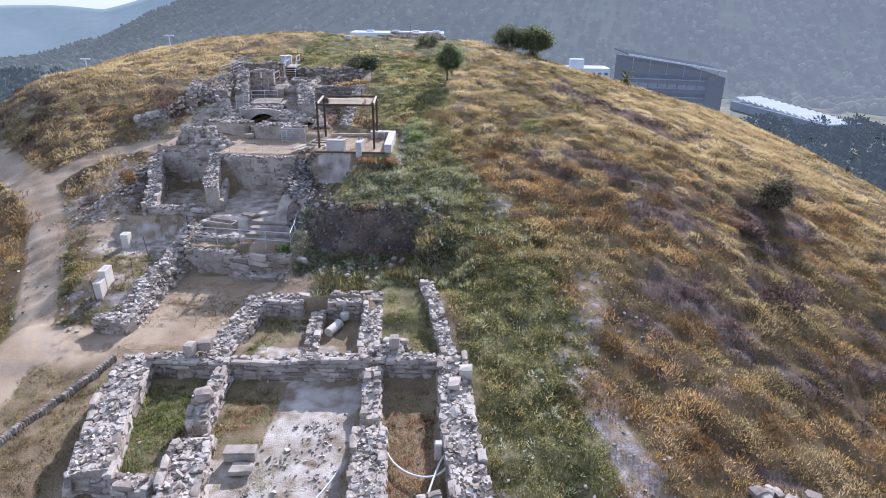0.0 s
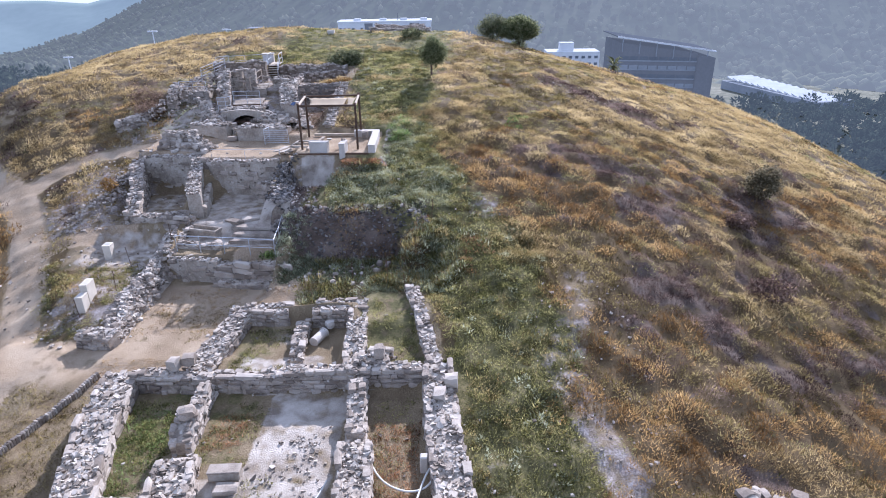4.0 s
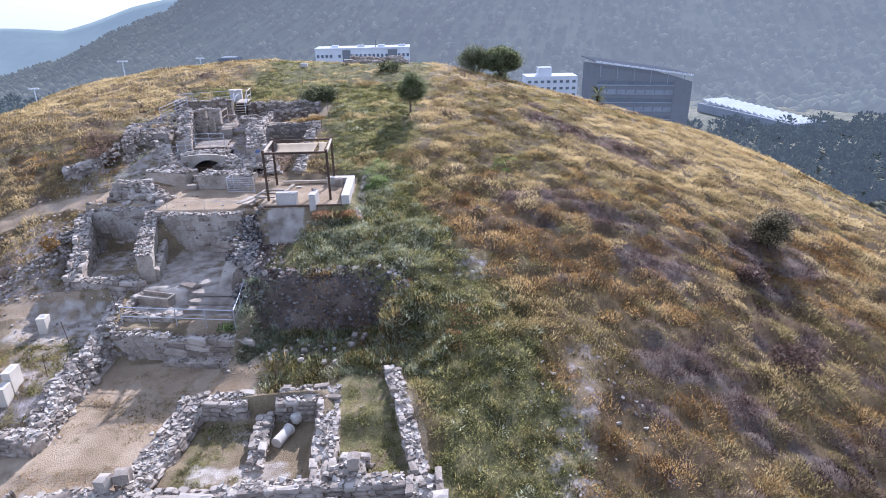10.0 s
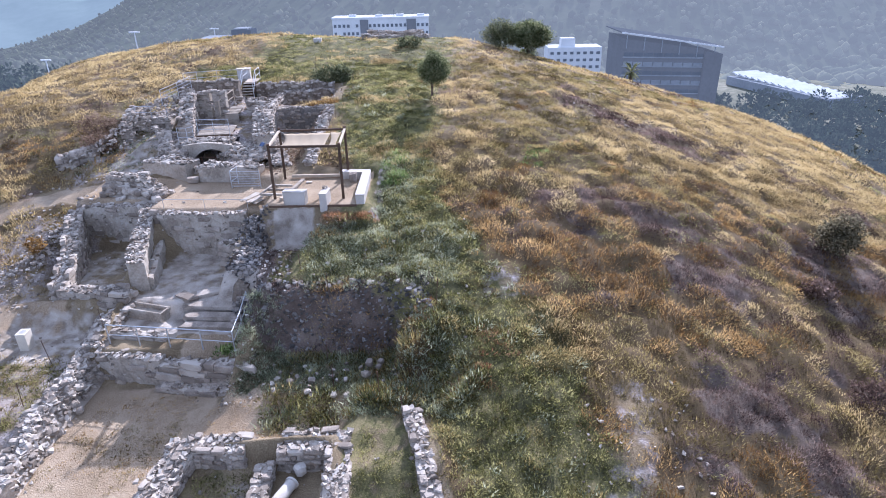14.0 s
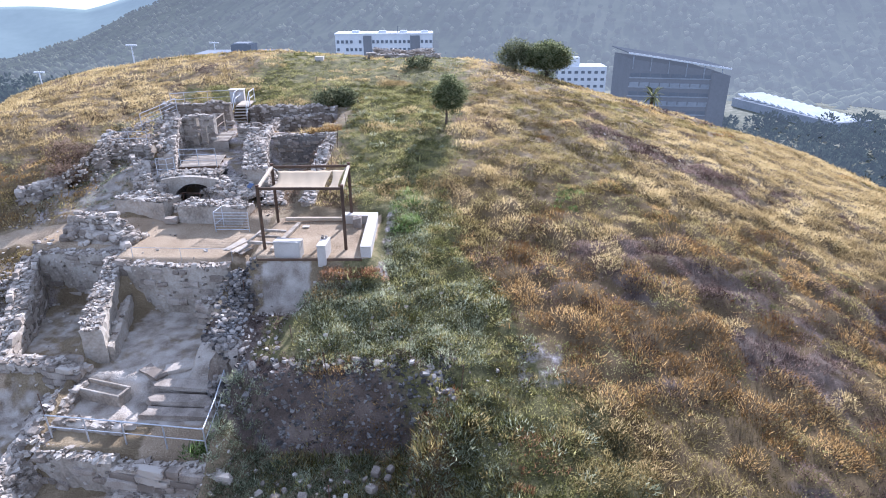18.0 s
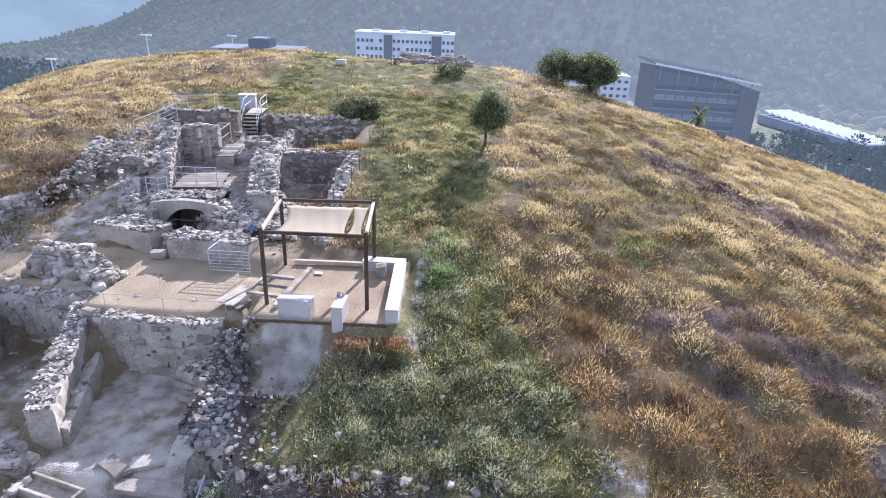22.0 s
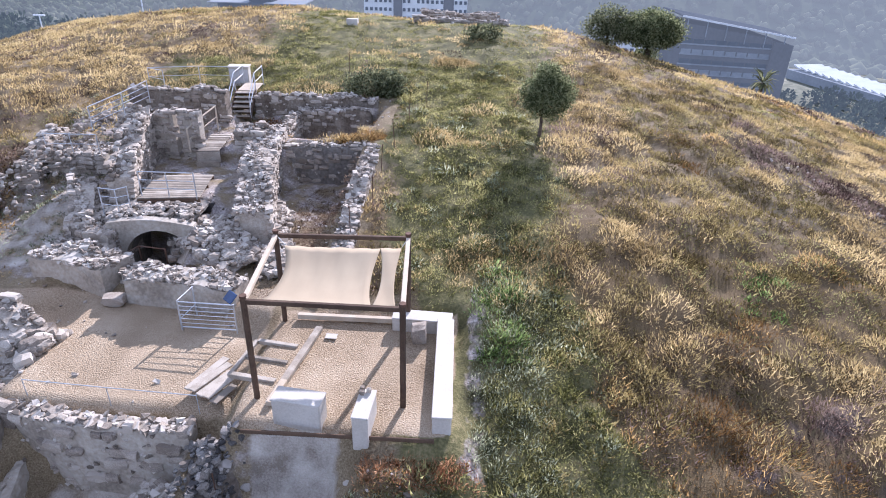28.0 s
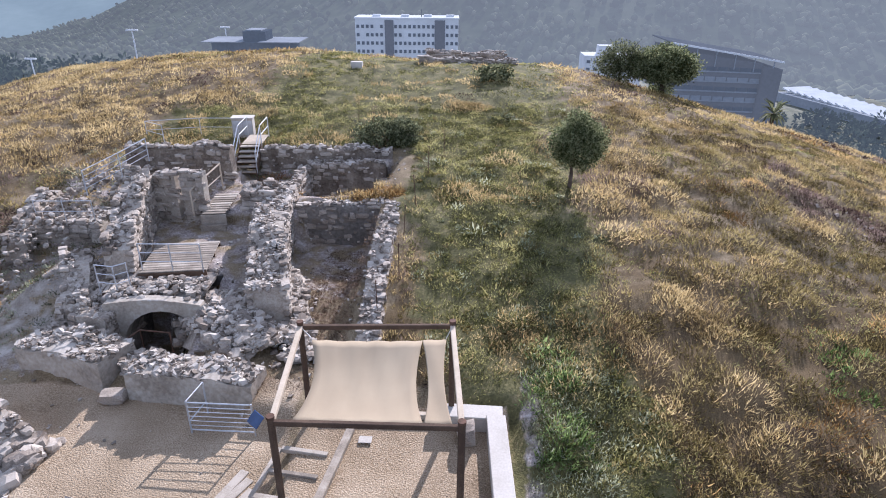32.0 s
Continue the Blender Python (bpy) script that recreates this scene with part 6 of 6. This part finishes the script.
tree("dry_bush", "grey-brown dry bush on the ruin's western edge", (-24.4, 51.5, gz(-24.4, 51.5)), [(0, 0, 0.6, 1.3, 1.0, 0.9), (1.2, 0.4, 0.5, 0.8, 0.8, 0.7)], (0.4, 0.08), 3000, 0.06, 208, M_rustweed, "bush")
tree("low_bush", "leggy dry bush on the dug mound", (-20.9, 37.6, gz(-20.9, 37.6)), [(0, 0, 0.9, 0.5, 0.5, 0.5)], (0.8, 0.04), 260, 0.08, 209, M_gold, "bush")
for k, (bx, by, s) in enumerate(((18.4, 28.4, 1.2), (19.6, 35.5, 0.9))):
    tree("thistle_bush", "dusky purple-brown dry thistle bush on the hillside", (bx, by, gz(bx, by)), [(0, 0, 0.35 * s, 1.1 * s, 0.8 * s, 0.55 * s)], (0.25, 0.05), 700, 0.09, 220 + k, M_thistle, "bush")
palm = thing("palm_tree", (24, 89, gz(24, 89)), "small distant palm tree behind the crest", "palm tree")
top = -0.9 - gz(24, 89)
rod_part("trunk", (0, 0, -0.5), (0.1, 0, top), 0.2, M_bark, palm)
bm = bmesh.new()
for k in range(40):
    a, e = k * 2.4, 0.15 + 0.9 * math.sin(k * 1.7)
    d = Vector((math.cos(a), math.sin(a), e))
    b0, m0, t0 = Vector((0.1, 0, top)), Vector((0.1, 0, top + 0.25)) + d * 0.7, Vector((0.1, 0, top - 0.1)) + d * 1.35
    w = Vector((-math.sin(a), math.cos(a), 0)) * 0.16
    bm.faces.new([bm.verts.new(q) for q in (b0, m0 + w, t0, m0 - w)])
part("fronds", bm, M_shrub, palm)

# loose stones over the slopes
q = np.concatenate([scatter(300, -9.5, 2, 28.5, 37.8), scatter(90, -8.2, -5.6, 27.4, 31.2), scatter(240, -9.4, -6.4, 32.8, 37.2), scatter(260, 5, 10, 10, 28), scatter(700, -24, -7.5, 44.5, 60), scatter(420, -24.5, -15, 24, 43), scatter(60, -12, 1, 12.5, 25), scatter(80, -4.6, -3.0, 15.2, 17.4), scatter(70, -5.6, -2.6, 13, 15.5), scatter(160, -8.5, -1.5, 76.5, 80.5), scatter(30, -20, -9.4, 39.5, 44.4), scatter(60, 10.5, 13.5, 53.4, 56), scatter(70, 13, 16, 51.2, 53.8), scatter(60, -4, 14, 12, 18)])
q = q[inside(*q.T, -7.5, 0.8, 30.2, 33.4, 0.2) < rng1.random(len(q)) + 0.1]
tagged(new("loose_stones", pile_mesh("loose_stones", np.c_[q, ground_z(q[:, 0], q[:, 1]) + 0.02], rng1.uniform(0.04, 0.12, len(q)) * rng1.choice([0.7, 1, 1.5], len(q)), 301, M_rubble, PEBBLES)), "loose pale stones strewn over the ground", "stones", "", "stuff")
heap = tagged(new("stone_heap"), "grey stone heap at the lower slope", "stone heap")
for k in range(16):
    hx, hy = 12.6 + rnd.uniform(-1.3, 1.3), 15.2 + rnd.uniform(-0.6, 0.6)
    stone(heap, (hx, hy, gz(hx, hy) + 0.15), (rnd.uniform(0.3, 0.6), rnd.uniform(0.3, 0.5), rnd.uniform(0.25, 0.45)), (0, 0, rnd.uniform(0, 180)), COBBLE_MESH)

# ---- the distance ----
# haze over woods, mountain and ridge is emission in these materials
M_wood1 = distant("hazed_valley_trees", [(0.02, 0.03, 0.015), (0.045, 0.06, 0.035), (0.09, 0.1, 0.06)], (0.3, 0.36, 0.42), 0.12)
M_wood2 = distant("hazed_mountain_forest", [(0.015, 0.022, 0.012), (0.04, 0.05, 0.03), (0.085, 0.09, 0.055)], (0.345, 0.372, 0.39), 0.32, 0.006, 0.05, 0.35, 0.3)
M_slope = distant("hazed_mountain_ground", [(0.02, 0.027, 0.016), (0.035, 0.043, 0.026), (0.055, 0.06, 0.04)], (0.345, 0.372, 0.39), 0.31, 0.01, 0.08, 0.0, 0.34)
M_ridge = distant("hazed_far_ridge", [(0.05, 0.07, 0.06), (0.08, 0.1, 0.09)], (0.36, 0.44, 0.48), 0.34, 0.004, 0.03)
# far buildings glow a little too: haze painted into walls and glass
M_far_white = distant("hazed_white_wall", [(0.42, 0.42, 0.41), (0.52, 0.52, 0.51)], (0.3, 0.36, 0.42), 0.2, 0.2, 2.0, 0.0)
M_far_dark = distant("hazed_dark_cladding", [(0.03, 0.035, 0.04), (0.06, 0.065, 0.075)], (0.32, 0.36, 0.4), 0.15, 0.1, 1.0, 0.0)
M_far_band = distant("hazed_grey_band", [(0.16, 0.17, 0.18), (0.24, 0.25, 0.26)], (0.3, 0.37, 0.45), 0.1, 0.1, 1.0, 0.0)
M_far_glass = distant("hazed_window_glass", [(0.03, 0.035, 0.045), (0.06, 0.07, 0.08)], (0.3, 0.36, 0.42), 0.12, 0.2, 2.0, 0.0)


def crest(a):
    """The main mountain's skyline, as rise over run, by bearing (0 ahead, negative to the left)."""
    return np.interp(a, [-0.95, -0.72, -0.6, -0.48, -0.4, -0.3, -0.15, 0.1, 0.6, 1.2], [-0.15, -0.115, -0.08, -0.035, -0.005, 0.06, 0.13, 0.2, 0.24, 0.2])


def mountain(a, d):
    t = np.clip((d - 380) / 820, 0, 1)
    top = 11 + 1200 * crest(a)
    return -52 + (top + 52) * t ** 1.15 + 9 * wave(a * 900, d, 55) * t + 95 * wave(a * 900, d, 130, 1.3) * t * t * (1 - t)


aa, dd, ff = grid(np.linspace(-1.1, 1.3, 180), np.linspace(380, 1250, 70))
zz = mountain(aa, dd)
zz[-1] -= 200
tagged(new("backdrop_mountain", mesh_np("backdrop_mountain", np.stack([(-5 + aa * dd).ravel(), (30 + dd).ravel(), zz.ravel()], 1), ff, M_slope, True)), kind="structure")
aa, dd, ff = grid(np.linspace(-1.3, 0.2, 120), np.linspace(1900, 2600, 16))
far_top = np.interp(aa, [-1.3, -0.8, -0.68, -0.57, -0.46, -0.38, -0.3, 0.2], [-0.03, -0.026, -0.03, -0.028, 0.004, 0.018, 0.03, 0.1])
zz = -230 + (11 + 2600 * far_top + 230) * ((dd - 1900) / 700) + 14 * wave(aa * 2000, dd, 130)
zz[-1] -= 300
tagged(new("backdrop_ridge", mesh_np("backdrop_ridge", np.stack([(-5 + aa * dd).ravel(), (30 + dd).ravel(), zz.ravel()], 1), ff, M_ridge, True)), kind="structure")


def clumps(name, P, size, material, label, seed):
    """Rough tree-tops far away: faceted lumps with uneven outlines."""
    rng = np.random.default_rng(seed)
    bm = bmesh.new()
    bmesh.ops.create_icosphere(bm, subdivisions=1, radius=1)
    v = np.array([q.co[:] for q in bm.verts])
    f = np.array([[q.index for q in g.verts] for g in bm.faces])
    bm.free()
    n = len(P)
    V = v[None] * (size[:, None, None] * rng.uniform(0.7, 1.2, (n, 1, 3))) * rng.uniform(0.75, 1.25, (n, len(v), 1)) + P[:, None]
    F = (f[None] + np.arange(n)[:, None, None] * len(v)).reshape(-1, 3)
    return tagged(new(name, mesh_np(name, V.reshape(-1, 3), F, material, True)), label, "woods", "", "stuff")


def grove(name, tops, n, wide, leaf, label, seed):
    """Far trees, each a ragged rounded crown of many leaf clumps."""
    rng = np.random.default_rng(seed)
    v = rng.normal(size=(len(tops), n, 3))
    v /= np.linalg.norm(v, axis=2)[..., None]
    size = wide * rng.uniform(0.6, 1.2, (len(tops), 1, 1)) * np.array((1, 1, 0.95))
    lump = 1 + 0.22 * np.sin(v[..., :1] * 5 + rng.uniform(0, 6, (len(tops), 1, 1))) * np.cos(v[..., 1:2] * 6 + v[..., 2:] * 4)
    V, F = leaves((tops[:, None] + v * size * lump * rng.uniform(0.5, 1, (len(tops), n, 1)) ** 0.4).reshape(-1, 3), leaf, seed)
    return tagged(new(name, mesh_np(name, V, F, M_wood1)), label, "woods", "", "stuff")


n = 8500
a, d = rng1.uniform(-1.0, 1.1, n), 385 + 860 * rng1.random(n) ** 1.3
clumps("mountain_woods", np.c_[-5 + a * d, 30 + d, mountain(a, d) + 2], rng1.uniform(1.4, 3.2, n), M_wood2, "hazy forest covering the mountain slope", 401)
n = 420
wx, wy = rng1.uniform(75, 260, n), rng1.uniform(165, 290, n)
ok = (wx > 60 + (wy - 165) * 0.35) & (wy < 284)
wx, wy = wx[ok], wy[ok]
z0 = rng1.uniform(-48, -45, len(wx)) - 3 * (wy > 255)
grove("valley_woods", np.c_[wx, wy, z0 + 5.5], 130, 3.6, 0.75, "dark grove of trees in the valley below", 402)
n = 500
wx, wy = rng1.uniform(-330, -60, n), rng1.uniform(150, 380, n)
ok = (wx < -75 - (wy - 150) * 0.05)
grove("valley_woods", np.c_[wx[ok], wy[ok], rng1.uniform(-42, -39, ok.sum())], 60, 5.2, 1.3, "dark trees on the low land west of the hill", 403)
n = 700
wx, wy = rng1.uniform(70, 480, n), rng1.uniform(326, 440, n)
clumps("valley_woods", np.c_[wx, wy, np.full(n, -49.0) - 0.05 * (wy - 326)], rng1.uniform(2.5, 5.5, n), M_wood2, "hazy trees beyond the long hall", 404)


def office(at, turn, w, deep, h, label):
    """White four-storey block with dark stair towers and rows of windows."""
    t = thing("office_building", at, label, "building", turn=turn)
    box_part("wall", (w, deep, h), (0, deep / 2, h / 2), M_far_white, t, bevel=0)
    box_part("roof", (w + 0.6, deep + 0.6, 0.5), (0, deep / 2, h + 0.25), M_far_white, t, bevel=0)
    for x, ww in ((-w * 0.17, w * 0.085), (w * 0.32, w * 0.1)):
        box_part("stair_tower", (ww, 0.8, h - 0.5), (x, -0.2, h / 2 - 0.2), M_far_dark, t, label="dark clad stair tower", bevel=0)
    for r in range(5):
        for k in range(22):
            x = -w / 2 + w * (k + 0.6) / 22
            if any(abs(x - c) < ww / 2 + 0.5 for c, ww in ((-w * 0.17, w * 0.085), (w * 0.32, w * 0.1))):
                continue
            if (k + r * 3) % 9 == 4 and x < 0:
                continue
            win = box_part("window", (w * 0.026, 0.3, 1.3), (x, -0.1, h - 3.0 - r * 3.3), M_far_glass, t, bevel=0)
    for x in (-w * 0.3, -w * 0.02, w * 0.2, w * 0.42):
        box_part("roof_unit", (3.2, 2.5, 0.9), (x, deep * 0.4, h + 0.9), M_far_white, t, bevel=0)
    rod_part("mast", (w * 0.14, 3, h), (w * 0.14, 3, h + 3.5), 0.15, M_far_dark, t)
    return t


office((-30.8, 298, -28.3), 2, 43, 14, 19.5, "white four-storey office block with dark stair towers")
glassy = thing("glass_building", (88, 262, -46), "dark glass office building with a long light oversailing roof", "building", turn=0)
bm = bmesh.new()
for x0, x1, y0, y1, h0, h1 in ((-19, 13, 0, 26, 30.6, 26.2), (13, 20, -1.5, 24, 25.4, 24.4)):
    q = [bm.verts.new(c) for c in ((x0, y0, 0), (x1, y0, 0), (x1, y1, 0), (x0, y1, 0), (x0, y0, h0), (x1, y0, h1), (x1, y1, h1), (x0, y1, h0))]
    for f in ((0, 1, 5, 4), (1, 2, 6, 5), (2, 3, 7, 6), (3, 0, 4, 7), (4, 5, 6, 7)):
        bm.faces.new([q[i] for i in f])
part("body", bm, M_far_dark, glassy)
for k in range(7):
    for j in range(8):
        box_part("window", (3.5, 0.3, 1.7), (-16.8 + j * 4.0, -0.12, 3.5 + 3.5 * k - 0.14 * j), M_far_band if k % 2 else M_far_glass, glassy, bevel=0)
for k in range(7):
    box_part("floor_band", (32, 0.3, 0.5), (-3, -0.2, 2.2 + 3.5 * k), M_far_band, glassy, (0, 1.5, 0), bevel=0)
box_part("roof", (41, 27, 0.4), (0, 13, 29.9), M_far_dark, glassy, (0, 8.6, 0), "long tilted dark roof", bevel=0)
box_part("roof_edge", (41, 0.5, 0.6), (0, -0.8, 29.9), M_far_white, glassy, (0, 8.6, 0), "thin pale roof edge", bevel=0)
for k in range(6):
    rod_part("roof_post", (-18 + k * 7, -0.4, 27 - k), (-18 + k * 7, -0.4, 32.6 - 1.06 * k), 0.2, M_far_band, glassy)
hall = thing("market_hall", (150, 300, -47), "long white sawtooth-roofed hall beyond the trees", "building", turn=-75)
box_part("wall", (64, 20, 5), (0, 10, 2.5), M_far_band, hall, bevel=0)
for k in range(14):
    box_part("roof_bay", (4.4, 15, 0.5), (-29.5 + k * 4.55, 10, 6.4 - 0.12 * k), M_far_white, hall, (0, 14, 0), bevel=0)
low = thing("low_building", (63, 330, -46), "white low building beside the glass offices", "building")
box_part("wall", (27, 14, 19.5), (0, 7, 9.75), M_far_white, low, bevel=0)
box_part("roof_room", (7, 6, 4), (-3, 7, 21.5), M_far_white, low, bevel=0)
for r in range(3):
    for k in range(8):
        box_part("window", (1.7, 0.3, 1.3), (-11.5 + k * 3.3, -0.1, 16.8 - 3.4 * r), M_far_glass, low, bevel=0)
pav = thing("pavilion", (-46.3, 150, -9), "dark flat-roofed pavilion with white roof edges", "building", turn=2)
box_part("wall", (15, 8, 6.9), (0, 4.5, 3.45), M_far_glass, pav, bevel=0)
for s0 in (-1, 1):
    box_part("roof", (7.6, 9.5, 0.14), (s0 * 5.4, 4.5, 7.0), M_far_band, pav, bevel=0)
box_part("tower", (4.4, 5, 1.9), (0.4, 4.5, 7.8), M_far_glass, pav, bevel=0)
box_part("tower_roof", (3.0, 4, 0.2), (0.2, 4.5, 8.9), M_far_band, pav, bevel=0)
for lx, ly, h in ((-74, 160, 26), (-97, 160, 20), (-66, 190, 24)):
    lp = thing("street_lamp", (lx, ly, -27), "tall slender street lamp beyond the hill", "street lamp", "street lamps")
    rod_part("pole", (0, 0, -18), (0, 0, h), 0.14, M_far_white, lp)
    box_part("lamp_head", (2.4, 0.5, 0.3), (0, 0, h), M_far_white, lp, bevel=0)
